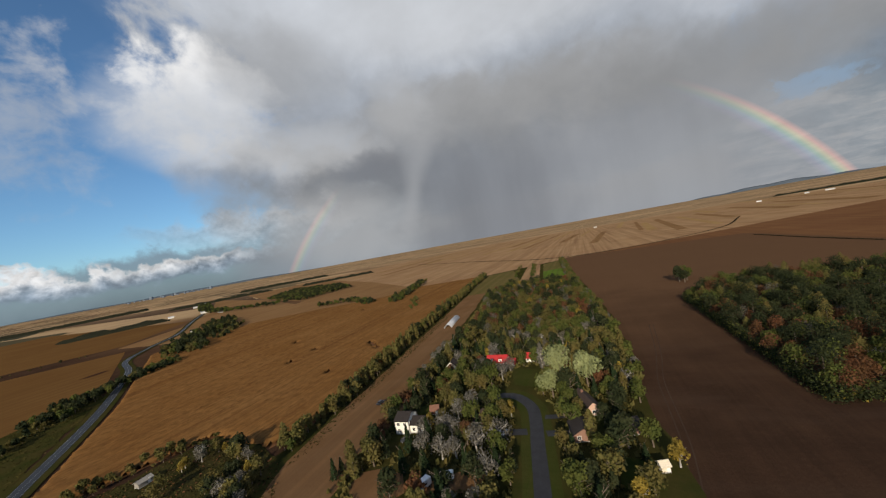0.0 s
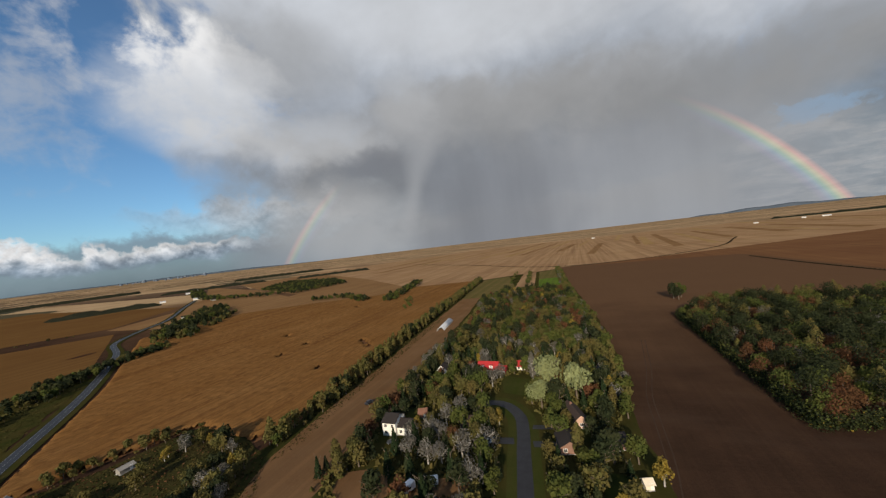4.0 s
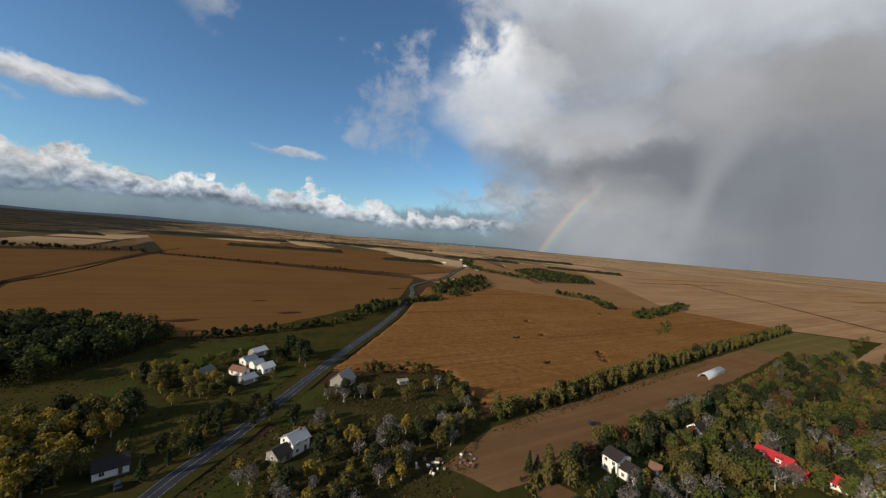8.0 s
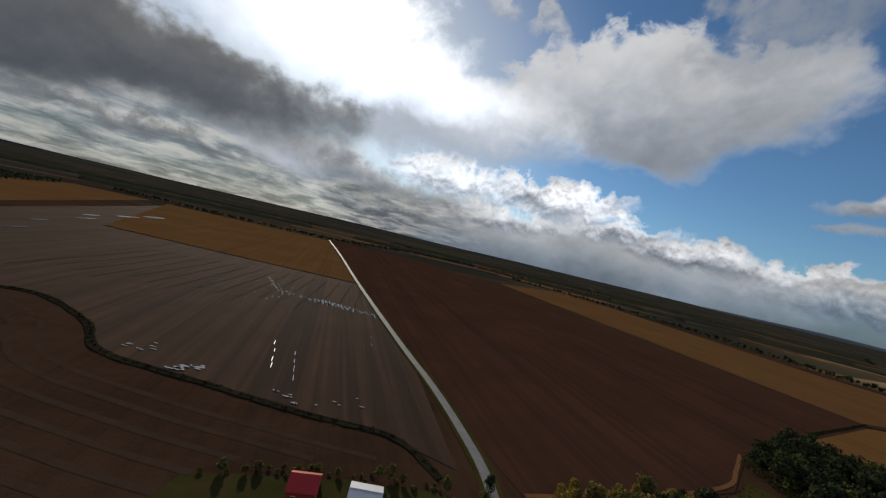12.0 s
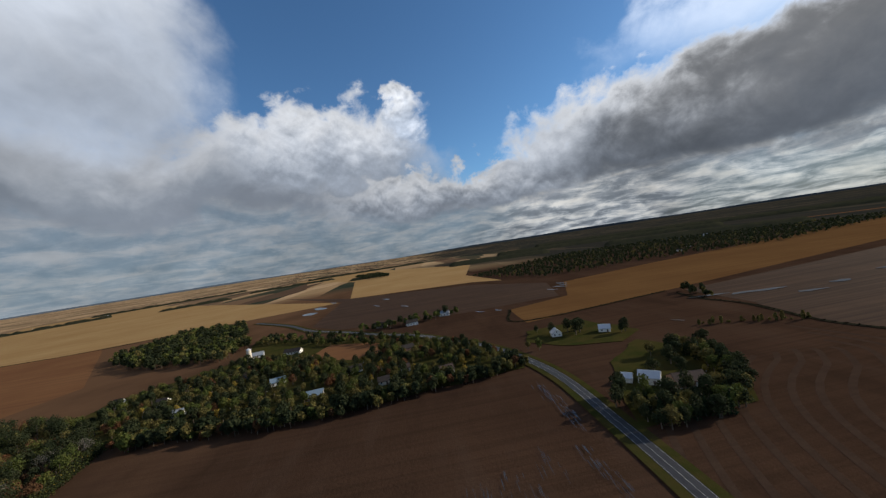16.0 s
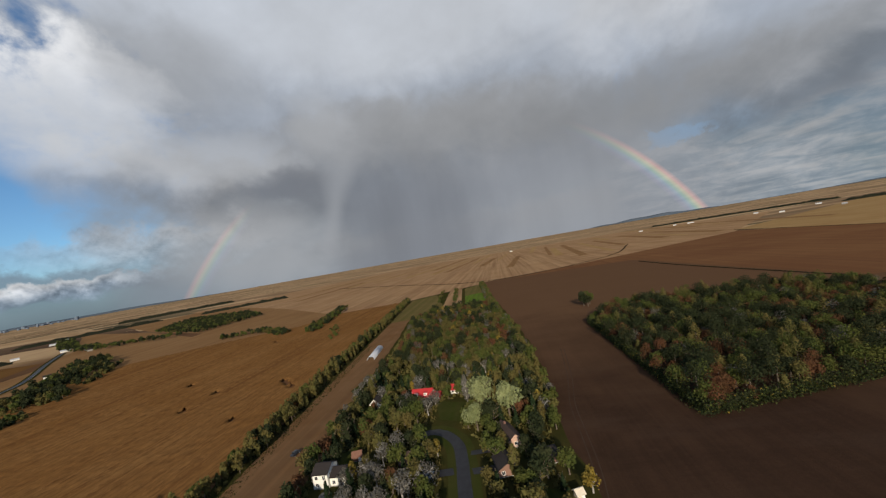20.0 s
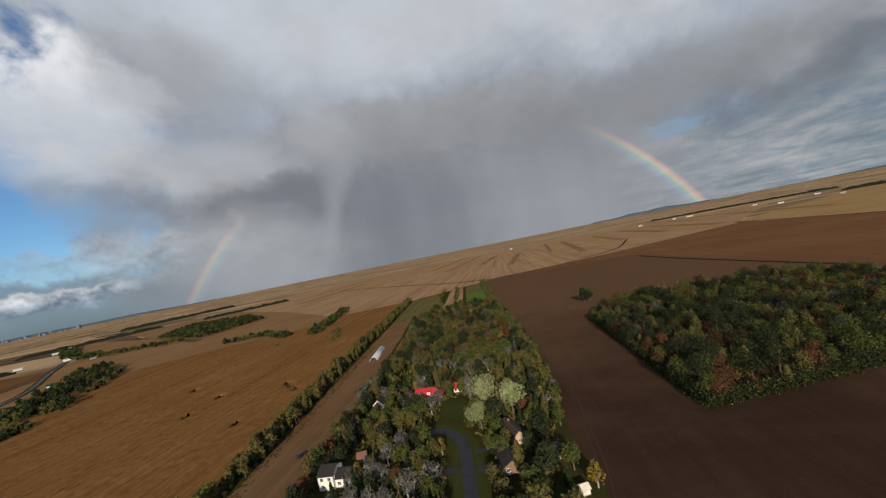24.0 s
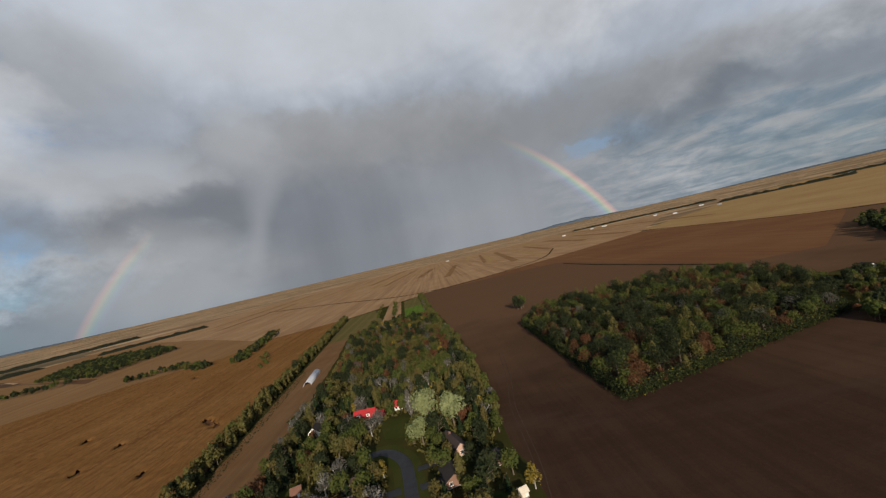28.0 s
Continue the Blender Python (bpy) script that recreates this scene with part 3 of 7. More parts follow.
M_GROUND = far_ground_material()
M_CORN = field_material("ripe_corn", (0.42, 0.205, 0.066), (0.49, 0.255, 0.090), (0.27, 0.125, 0.045), turn=-4, rows=1.5, row_share=0.75, patch=45, tone=0.41)
M_STUBBLE = field_material("pale_stubble", (0.42, 0.27, 0.145), (0.36, 0.215, 0.11), (0.24, 0.14, 0.075), turn=6, rows=9, row_share=0.7, patch=90, tone=0.78)
M_STRAW = field_material("dry_straw_field", (0.40, 0.235, 0.110), (0.34, 0.190, 0.084), (0.24, 0.135, 0.062), turn=50, rows=7, row_share=0.5, patch=110, tone=0.56)
M_TAN = field_material("tan_field", (0.34, 0.180, 0.064), (0.29, 0.148, 0.052), (0.20, 0.102, 0.040), turn=60, rows=5, patch=120, tone=0.41)
M_GOLD = field_material("golden_stubble", (0.50, 0.33, 0.15), (0.44, 0.27, 0.115), (0.32, 0.19, 0.08), turn=30, rows=6, patch=150, tone=0.60)
M_ORANGE = field_material("orange_field", (0.34, 0.182, 0.072), (0.29, 0.150, 0.060), (0.20, 0.105, 0.045), turn=10, rows=5, patch=100, tone=0.36)
M_RUST = field_material("rust_brown_field", (0.22, 0.105, 0.050), (0.27, 0.135, 0.062), (0.16, 0.08, 0.045), turn=70, rows=9, patch=120, tone=0.60)
M_DARK = field_material("dark_ploughed_earth", (0.105, 0.052, 0.034), (0.135, 0.066, 0.042), (0.075, 0.040, 0.030), turn=5, rows=5, row_share=0.55, patch=60, tone=0.43)
M_WET = field_material("wet_ploughed_earth", (0.120, 0.074, 0.050), (0.150, 0.090, 0.058), (0.080, 0.052, 0.038), turn=6, rows=4, row_share=0.9, patch=35, tone=0.42, spec=0.02)
M_GRASS = field_material("rough_grass", (0.075, 0.090, 0.024), (0.135, 0.115, 0.036), (0.16, 0.115, 0.045), turn=30, rows=8, row_share=0.3, patch=16, tone=0.34)
M_LAWN = field_material("mown_lawn", (0.090, 0.120, 0.026), (0.125, 0.140, 0.036), (0.15, 0.13, 0.05), turn=0, rows=3, row_share=0.3, patch=9, tone=0.33)
M_BRIGHT = field_material("green_crop", (0.16, 0.27, 0.035), (0.20, 0.30, 0.05), (0.14, 0.17, 0.05), rows=4, row_share=0.5, patch=30, tone=0.46)
M_OLIVE = field_material("mown_olive_grass", (0.22, 0.175, 0.062), (0.27, 0.195, 0.082), (0.16, 0.145, 0.048), turn=10, rows=5, row_share=0.7, patch=25, tone=0.50)
M_WEEDS = field_material("weedy_ground", (0.078, 0.080, 0.026), (0.120, 0.100, 0.036), (0.10, 0.075, 0.035), rows=9, row_share=0.25, patch=14, tone=0.38)
M_DIRT = field_material("bare_track", (0.24, 0.128, 0.058), (0.29, 0.165, 0.082), (0.16, 0.095, 0.05), turn=10, rows=2.5, patch=22, tone=0.58)
M_ASPHALT = simple("asphalt", (0.018, 0.018, 0.021), (0.032, 0.033, 0.038), 0.25, 0.62, 0.1, spec=0.22, local=False)
M_GRAVEL = simple("pale_concrete_road", (0.12, 0.117, 0.12), (0.165, 0.16, 0.16), 0.2, 0.7, 0.1, spec=0.2, local=False)
M_LINE = simple("road_paint", (0.42, 0.41, 0.38), (0.50, 0.49, 0.46), 1.0, 0.7, local=False)
M_WATER, _nt, _b = material("standing_water", 0.06, spec=0.6)
_b.inputs["Base Color"].default_value = (0.05, 0.05, 0.05, 1)
M_CANOPY = field_material("far_wood_canopy", (0.030, 0.032, 0.020), (0.044, 0.042, 0.024), (0.020, 0.024, 0.017), rows=6, row_share=0.5, patch=24, tone=0.8)
M_BARK = simple("bark", (0.10, 0.075, 0.055), (0.16, 0.13, 0.10), 3.0, 0.95, 0.5)
M_PALEBARK = simple("pale_bark", (0.30, 0.28, 0.25), (0.40, 0.38, 0.35), 3.0, 0.9, 0.4)

LEAF = {
    "green": leaf_material("leaf_green", (0.062, 0.084, 0.023), (0.100, 0.120, 0.032), (0.122, 0.124, 0.033)),
    "dark": leaf_material("leaf_dark", (0.026, 0.037, 0.018), (0.046, 0.057, 0.026), (0.054, 0.058, 0.027)),
    "olive": leaf_material("leaf_olive", (0.104, 0.106, 0.032), (0.152, 0.134, 0.046), (0.156, 0.116, 0.040)),
    "yellow": leaf_material("leaf_yellow", (0.260, 0.196, 0.038), (0.360, 0.250, 0.046), (0.190, 0.155, 0.042)),
    "rust": leaf_material("leaf_rust", (0.125, 0.058, 0.031), (0.165, 0.074, 0.036), (0.115, 0.070, 0.034)),
    "pale": leaf_material("leaf_silver", (0.26, 0.29, 0.130), (0.34, 0.37, 0.175), (0.22, 0.25, 0.10)),
    "grey": leaf_material("twig_grey", (0.148, 0.136, 0.117), (0.195, 0.183, 0.160), (0.117, 0.109, 0.082)),
    "needle": leaf_material("needle_green", (0.020, 0.036, 0.017), (0.033, 0.053, 0.023), (0.031, 0.047, 0.019)),
}

# ---- mesh helpers ----


def mesh_of(name, verts, faces, mat, smooth=False):
    me = bpy.data.meshes.new(name)
    me.from_pydata([tuple(map(float, v)) for v in verts], [], [tuple(map(int, f)) for f in faces])
    me.update()
    for k in (mat if isinstance(mat, (list, tuple)) else [mat]):
        me.materials.append(k)
    if smooth:
        me.polygons.foreach_set("use_smooth", [True] * len(me.polygons))
    return me


def soup(name, verts, quads, mat):
    """A mesh from numpy arrays of corners and four-sided faces."""
    me = bpy.data.meshes.new(name)
    me.vertices.add(len(verts))
    me.vertices.foreach_set("co", np.asarray(verts, np.float32).ravel())
    me.loops.add(quads.size)
    me.loops.foreach_set("vertex_index", quads.ravel().astype(np.int32))
    me.polygons.add(len(quads))
    me.polygons.foreach_set("loop_start", np.arange(len(quads), dtype=np.int32) * 4)
    me.update(calc_edges=True)
    me.materials.append(mat)
    return me


def inside(pts, poly):
    """Which of the points lie in the polygon."""
    x, y = pts[:, 0], pts[:, 1]
    hit = np.zeros(len(pts), bool)
    for (x0, y0), (x1, y1) in zip(poly, list(poly[1:]) + [poly[0]]):
        if y0 != y1:
            hit ^= ((y0 > y) != (y1 > y)) & (x < (x1 - x0) * (y - y0) / (y1 - y0) + x0)
    return hit


# ---- ground ----


def ground_height(r):
    """Flat near by; far off the land rises to the skyline."""
    if r < 3000:
        return 0.0
    dip = 1.51 + (0.24 - 1.51) * ((r - 3000) / 1950.0) ** 0.7
    return 79.0 - r * math.tan(radians(dip))


def build_ground():
    rings = [0, 60, 150, 300, 600, 1000, 1500, 2200, 3000, 3300, 3600, 3900, 4200, 4500, 4750, 4950]
    n = 96
    verts, faces = [(0, 0, 0)], []
    for r in rings[1:]:
        for k in range(n):
            a = 2 * math.pi * k / n
            verts.append((r * math.cos(a), r * math.sin(a), ground_height(r)))
    for k in range(n):
        faces.append((0, 1 + k, 1 + (k + 1) % n))
    for i in range(len(rings) - 2):
        for k in range(n):
            a, b = 1 + i * n + k, 1 + i * n + (k + 1) % n
            faces.append((a, a + n, b + n, b))
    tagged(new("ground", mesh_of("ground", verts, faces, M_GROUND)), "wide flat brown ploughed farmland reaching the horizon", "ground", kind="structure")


build_ground()
LAYER = [0.02]


def patch(name, poly, mat, label, wobble=0.0, z=None):
    """A field: a sheet lying on the ground, with a slightly uneven rim."""
    rng = random.Random(name + str(len(poly)))
    rim = []
    for (x0, y0), (x1, y1) in zip(poly, poly[1:] + poly[:1]):
        d = math.hypot(x1 - x0, y1 - y0)
        k = max(1, min(40, int(d / 9))) if wobble else 1
        for i in range(k):
            f = i / k
            j = wobble if i else 0.0
            rim.append((x0 + (x1 - x0) * f + rng.uniform(-j, j), y0 + (y1 - y0) * f + rng.uniform(-j, j)))
    if z is None:
        LAYER[0] += 0.012
        z = LAYER[0]
    bm = bmesh.new()
    vs = [bm.verts.new((x, y, z)) for x, y in rim]
    bm.faces.new(vs)
    bmesh.ops.triangulate(bm, faces=bm.faces[:])
    bmesh.ops.recalc_face_normals(bm, faces=bm.faces[:])
    if bm.faces[0:] and sum(f.normal.z for f in bm.faces) < 0:
        bmesh.ops.reverse_faces(bm, faces=bm.faces[:])
    me = bpy.data.meshes.new(name)
    bm.to_mesh(me)
    bm.free()
    me.materials.append(mat)
    return tagged(new(name, me), label, "field", kind="structure")


def smooth_line(pts, step=6.0):
    """Points along a smooth curve through the given ones."""
    out = []
    p = [np.array(q, float) for q in pts]
    p = [2 * p[0] - p[1]] + p + [2 * p[-1] - p[-2]]
    for i in range(1, len(p) - 2):
        n = max(2, int(np.linalg.norm(p[i + 1] - p[i]) / step))
        for k in range(n):
            t = k / n
            out.append(0.5 * (2 * p[i] + (p[i + 1] - p[i - 1]) * t + (2 * p[i - 1] - 5 * p[i] + 4 * p[i + 1] - p[i + 2]) * t * t + (3 * p[i] - p[i - 1] - 3 * p[i + 1] + p[i + 2]) * t ** 3))
    out.append(p[-2])
    return np.array(out)


def offset_line(line, d):
    t = np.gradient(line, axis=0)
    t /= np.linalg.norm(t, axis=1)[:, None] + 1e-9
    return line + np.stack([-t[:, 1], t[:, 0]], 1) * d


def ribbon(name, line, lo, hi, z, mat, label="", kind="structure", crown=0.0, parent=None, category="road"):
    """A strip of road between two offsets from its middle line."""
    a, b = offset_line(line, lo), offset_line(line, hi)
    mid = (a + b) / 2
    n = len(line)
    verts = [(*p, z) for p in a] + [(*p, z + crown) for p in mid] + [(*p, z) for p in b]
    faces = [(i + 1, i, i + n, i + n + 1) for i in range(n - 1)] + [(i + n + 1, i + n, i + 2 * n, i + 2 * n + 1) for i in range(n - 1)]
    ob = new(name, mesh_of(name, verts, faces, mat))
    if parent:
        ob.parent = parent
        return ob
    return tagged(ob, label, category, kind=kind)


# ---- fields ----
patch("field_north", [(-181, 640), (-45, 745), (-38, 771), (268, 864), (608, 1026), (1372, 2000), (900, 2800), (-700, 2850), (-1500, 1500), (-650, 889), (-420, 600)], M_STUBBLE, "pale harvested stubble field with faint rows")
patch("field_northwest", [(-301, 600), (-330, 520), (-430, 475), (-520, 416), (-530, 332), (-560, 330), (-620, 640), (-952, 830), (-1500, 1200), (-1300, 1500), (-600, 900)], M_STRAW, "tan harvested field behind a hedge")
patch("field_far_west", [(-560, 330), (-720, 330), (-800, 490), (-1000, 680), (-1500, 1050), (-1900, 1300), (-960, 830), (-600, 600)], M_STRAW, "tan field beside a farm road")
patch("field_corn_floor", [(-203, 48), (-226, 68), (-326, 144), (-450, 224), (-520, 270), (-530, 332), (-520, 416), (-430, 475), (-330, 520), (-301, 600), (-184, 630), (-150, 300), (-131, 200), (-128, 125), (-137, 106), (-150, 107), (-180, 112), (-192, 85)], M_RUST, "brown earth under the standing corn")
patch("field_orange_east", [(15, 764), (254, 747), (262, 720), (294, 345), (374, 331), (616, 509), (676, 560), (640, 1060), (278, 882)], M_RUST, "rust-brown tilled field behind the woods")
patch("field_gold_east", [(662, 1116), (640, 600), (697, 421), (778, 165), (2400, 1642), (2300, 2200), (1403, 1660)], M_GOLD, "golden sunlit stubble field")
patch("field_wet_east", [(1149, 406), (780, 160), (511, 151), (452, 102), (423, -51), (430, -176), (562, -213), (709, -113), (826, 148)], M_WET, "damp brown field with shallow pools")
patch("field_tan_east", [(1517, 246), (830, 150), (757, -122), (702, -176), (964, -143), (1441, -238), (2900, 400), (2800, 900)], M_GOLD, "golden field along the plain")
patch("field_tan_southeast", [(394, -101), (322, -97), (356, -273), (571, -1315), (751, -1289), (590, -420), (540, -233), (422, -184)], M_ORANGE, "orange-tan stubble field")
patch("field_dark_southeast", [(342, -274), (249, -264), (265, -502), (287, -563), (386, -1216), (480, -1180), (372, -480)], M_WET, "dark wet field with pools along a ditch")
patch("field_orange_south", [(287, -563), (521, -1303), (27, -1250), (-38, -485)], M_ORANGE, "orange-brown stubble field beside a straight road")
patch("field_wet_south", [(-45, -480), (285, -560), (255, -262), (196, -246), (150, -250), (112, -219), (87, -185), (36, -162), (0, -146), (-40, -132), (-62, -115), (-66, -250)], M_WET, "damp brown field with rows of small pools")
patch("field_dark_west", [(-84, -98), (-197, -108), (-255, -140), (-320, -160), (-544, -210), (-300, -1240), (24, -1290), (-48, -480), (-64, -260), (-78, -130)], M_DARK, "dark ploughed field beside a straight road")
patch("field_tan_west", [(-527, -203), (-362, -165), (-311, -144), (-290, -20), (-286, -4), (-360, 100), (-440, 190), (-648, 306), (-992, -161), (-675, -201)], M_TAN, "tan harvested field behind a copse")
patch("field_tan_southwest", [(-500, -992), (-544, -215), (-700, -205), (-1058, -189), (-917, -436), (-900, -1200)], M_ORANGE, "orange-tan field across the plain")
patch("field_tan_west_far", [(-1026, -151), (-735, 345), (-898, 555), (-1801, 643), (-2174, -400)], M_TAN, "wide tan field across the plain")
patch("meadow_west", [(-197, -107), (-215, -115), (-283, -30), (-286, -8), (-430, 186), (-362, 150), (-242, 60), (-183, 18), (-150, -8), (-120, -28), (-95, -45), (-75, -75), (-80, -98), (-158, -100)], M_GRASS, "rough green meadow beside the road", 2.0)
patch("verge_north", [(-84, -30), (-124, -10), (-174, 36), (-200, 58), (-186, 80), (-178, 114), (-140, 108), (-122, 100), (-95, 70), (-60, 30), (-30, -10), (-40, -45)], M_WEEDS, "weedy rough ground beside the road", 2.0)
patch("village_ground", [(-128, 100), (-130, 140), (-136, 220), (-160, 420), (-181, 636), (-42, 742), (-12, 480), (10, 300), (15, 200), (14, 151), (19, 100), (10, 40), (-20, 0), (-60, 0), (-100, 60)], M_GRASS, "grassy ground between gardens and trees", 1.5)
patch("track_band", [(-104, 66), (-119, 100), (-122, 130), (-127, 190), (-136, 275), (-147, 404), (-155, 520), (-134, 520), (-121, 400), (-114, 355), (-104, 254), (-92, 160), (-86, 118), (-86, 76)], M_DIRT, "bare brown track along a hedge", 1.0)
patch("plot_pale", [(-150, 440), (-176, 632), (-128, 668), (-80, 458)], M_OLIVE, "mown pale green-brown plot behind the trees", 1.0)
patch("plot_stubble", [(-90, 480), (-106, 700), (-82, 706), (-62, 478)], M_STUBBLE, "narrow pale plot behind the trees", 0.6)
patch("plot_olive", [(-56, 480), (-76, 700), (-50, 735), (-26, 492)], M_OLIVE, "narrow mown olive plot behind the trees", 0.6)
patch("plot_green", [(-56, 480), (-66, 592), (-38, 604), (-26, 492)], M_BRIGHT, "narrow bright green plot behind the trees", 0.6)
patch("village_east_ground", [(209, 180), (204, 139), (196, 53), (205, 4), (212, -58), (238, -64), (300, -30), (343, 18), (402, 92), (472, 211), (380, 180), (300, 250), (240, 240)], M_GRASS, "dark grassy ground between village gardens", 2.0)
patch("plot_east", [(318, 20), (300, 60), (330, 110), (372, 95), (352, 50)], M_RUST, "small brown field behind village houses", 1.0)
patch("farmyard", [(128, -76), (140, -80), (196, -104), (225, -140), (182, -164), (130, -128)], M_GRASS, "grassy farmyard with trees", 1.5)
patch("farmyard_east", [(262, -76), (240, -94), (226, -131), (244, -156), (296, -139), (292, -86)], M_GRASS, "grassy farmyard beside the road", 1.5)
patch("yard_south", [(24, -108), (-10, -108), (-36, -106), (-52, -103), (-65, -100), (-60, -72), (-20, -64), (40, -70)], M_WEEDS, "rough grass yard behind farm buildings", 1.0)

patch("lawn_roadside", [(-172, 24), (-188, 42), (-166, 40), (-148, 20), (-156, 12)], M_LAWN, "mown green lawn beside the white house", 0.8)
patch("lawn_front", [(-107, -12), (-128, 0), (-118, 10), (-106, 2), (-98, -8)], M_LAWN, "mown lawn between the house and the road", 0.8)
patch("lawn_farm", [(-178, 12), (-200, 26), (-212, 34), (-208, 24), (-186, 6)], M_LAWN, "mown grass strip before the farm", 0.8)
patch("meadow_green", [(-197, -58), (-250, -30), (-276, 0), (-262, 14), (-236, -8), (-212, -26), (-186, -46)], M_LAWN, "greener mown part of the meadow", 2.5)
for cx, cy, half in [(-341, -107, 11), (-339, -38, 13), (-358, 43, 12), (-513, 212, 14), (-420, 20, 8), (-300, -90, 7)]:
    patch("weed_spot", [(cx + math.cos(k * 0.63) * half * (0.35 + 0.1 * math.sin(k * 5.0)), cy + math.sin(k * 0.63) * half * (0.9 + 0.2 * math.sin(k * 3.0))) for k in range(10)], M_DARK, "dark bare spot in a tan field", z=0.5)

rs = random.Random(12)
for k in range(30):
    x0, y0 = -820 + k * 56 + rs.uniform(-20, 20), rs.uniform(1050, 1900)
    w, y1 = rs.uniform(12, 34), y0 + rs.uniform(500, 1100)
    lean = 0.10 + 0.00008 * x0
    patch("field_strip", [(x0 + lean * y0 - 120, y0), (x0 + w + lean * y0 - 120, y0 + rs.uniform(-10, 10)), (x0 + w + lean * y1 - 120, min(y1, 2780)), (x0 + lean * y1 - 120, min(y1, 2790))], (M_GOLD, M_STRAW)[k % 2], "narrow strip field on the far plain", z=0.34 + 0.006 * k)

# long narrow fields on the far southern plain
ss = random.Random(44)
for k in range(26):
    a, r = radians(ss.choice((ss.uniform(-178, -92), ss.uniform(104, 180)))), ss.uniform(1500, 2850)
    along, deep_by = ss.uniform(140, 520), ss.uniform(18, 60)
    ux, uy, vx, vy = -math.cos(a), -math.sin(a), -math.sin(a), math.cos(a)
    turn_by = ss.uniform(-0.25, 0.25)
    corners = [(-along, -deep_by), (along, -deep_by * 0.8), (along, deep_by), (-along, deep_by * 0.9)]
    patch("field_strip", [(vx * r + ux * p + vx * (q + turn_by * p), vy * r + uy * p + vy * (q + turn_by * p)) for p, q in corners], (M_RUST, M_TAN, M_DARK, M_ORANGE)[k % 4], "narrow strip field on the far plain", z=0.40 + 0.006 * k)

# ---- roads ----
main_line = smooth_line([(-1020, 672), (-860, 540), (-684, 401), (-611, 318), (-544, 256), (-455, 214), (-331, 136), (-231, 61), (-181, 25), (-148, 1), (-124, -18), (-84, -38), (-40, -56), (10, -65), (60, -68), (99, -70), (138, -71), (187, -71), (229, -63), (271, -47), (300, -28), (345, 4), (384, 48), (433, 95), (480, 145), (560, 200), (653, 285)])
ribbon("road_main_verge", main_line, -6.5, 6.5, 0.45, M_GRASS, "grassy verge beside the asphalt road")
road_main = ribbon("road_main", main_line, -2.9, 2.9, 0.48, M_ASPHALT, "dark wet asphalt country road with white edge lines", crown=0.06)
for lo, hi in ((-2.6, -2.53), (2.53, 2.6), (-0.04, 0.04)):
    ribbon("edge_line", main_line[30:-30], lo, hi, 0.555 if lo == -0.04 else 0.51, M_LINE, parent=road_main)
side_line = smooth_line([(28, -1290), (-12, -860), (-40, -500), (-61, -270), (-70, -190), (-73, -140), (-72, -109), (-64, -78), (-52, -54)])
ribbon("road_side_verge", side_line, -4.2, 4.2, 0.44, M_GRASS, "grassy verge beside the straight road")
ribbon("road_side", side_line, -2.2, 2.2, 0.47, M_GRAVEL, "straight pale paved road across the fields", crown=0.05)
lane_line = smooth_line([(-14, 40), (-18, 80), (-21, 100), (-24, 118), (-26, 131), (-29, 143), (-36, 152), (-43, 154), (-50, 149)], 3.0)
ribbon("lane_lawn", lane_line, -5.6, 5.6, 0.44, M_LAWN, "mown green lawn beside the lane")
ribbon("lane", lane_line, -2.4, 2.4, 0.47, M_ASPHALT, "dark asphalt lane ending in a curve between houses", crown=0.04)

# ---- trees ----


def leaf_quads(rng, at, out, size):
    """Bent leaf clumps, one four-cornered piece at each place, facing roughly outwards."""
    n = len(at)
    nrm = out + rng.normal(0, 0.55, (n, 3))
    nrm /= np.linalg.norm(nrm, axis=1)[:, None] + 1e-9
    side = np.cross(nrm, rng.normal(0, 1, (n, 3)))
    side /= np.linalg.norm(side, axis=1)[:, None] + 1e-9
    up = np.cross(nrm, side)
    s = (size * rng.uniform(0.55, 1.35, n))[:, None]
    k = rng.uniform(0.6, 1.1, (n, 4, 1))
    bend = nrm * s * 0.35
    v = np.stack([at + side * s * k[:, 0], at + up * s * k[:, 1] - bend, at - side * s * k[:, 2], at - up * s * k[:, 3] - bend], 1)
    return v.reshape(-1, 3)


def round_crown(rng, height, width, n, leaf, low=0.06, lumps=11):
    """Corners of the leaf clumps of a broad-leaved crown: lumps round a middle, with gaps."""
    mid = height * (0.5 + low / 2)
    c = rng.normal(0, 1, (lumps, 3))
    c /= np.linalg.norm(c, axis=1)[:, None]
    c *= rng.uniform(0.25, 0.62, (lumps, 1))
    c[0] = (0, 0, 0.35)
    hs = np.array([width / 2, width / 2, height * (1 - low) / 2])
    r = rng.uniform(0.36, 0.58, lumps)
    pick = rng.choice(lumps, n, p=r ** 2 / (r ** 2).sum())
    d = rng.normal(0, 1, (n, 3))
    d[:, 2] = np.where(d[:, 2] < -0.6, -d[:, 2] * 0.6, d[:, 2])
    d /= np.linalg.norm(d, axis=1)[:, None]
    at = (c[pick] + d * (r[pick] * rng.uniform(0.72, 1.06, n))[:, None]) * hs + np.array([0, 0, mid])
    return leaf_quads(rng, at, d, leaf)


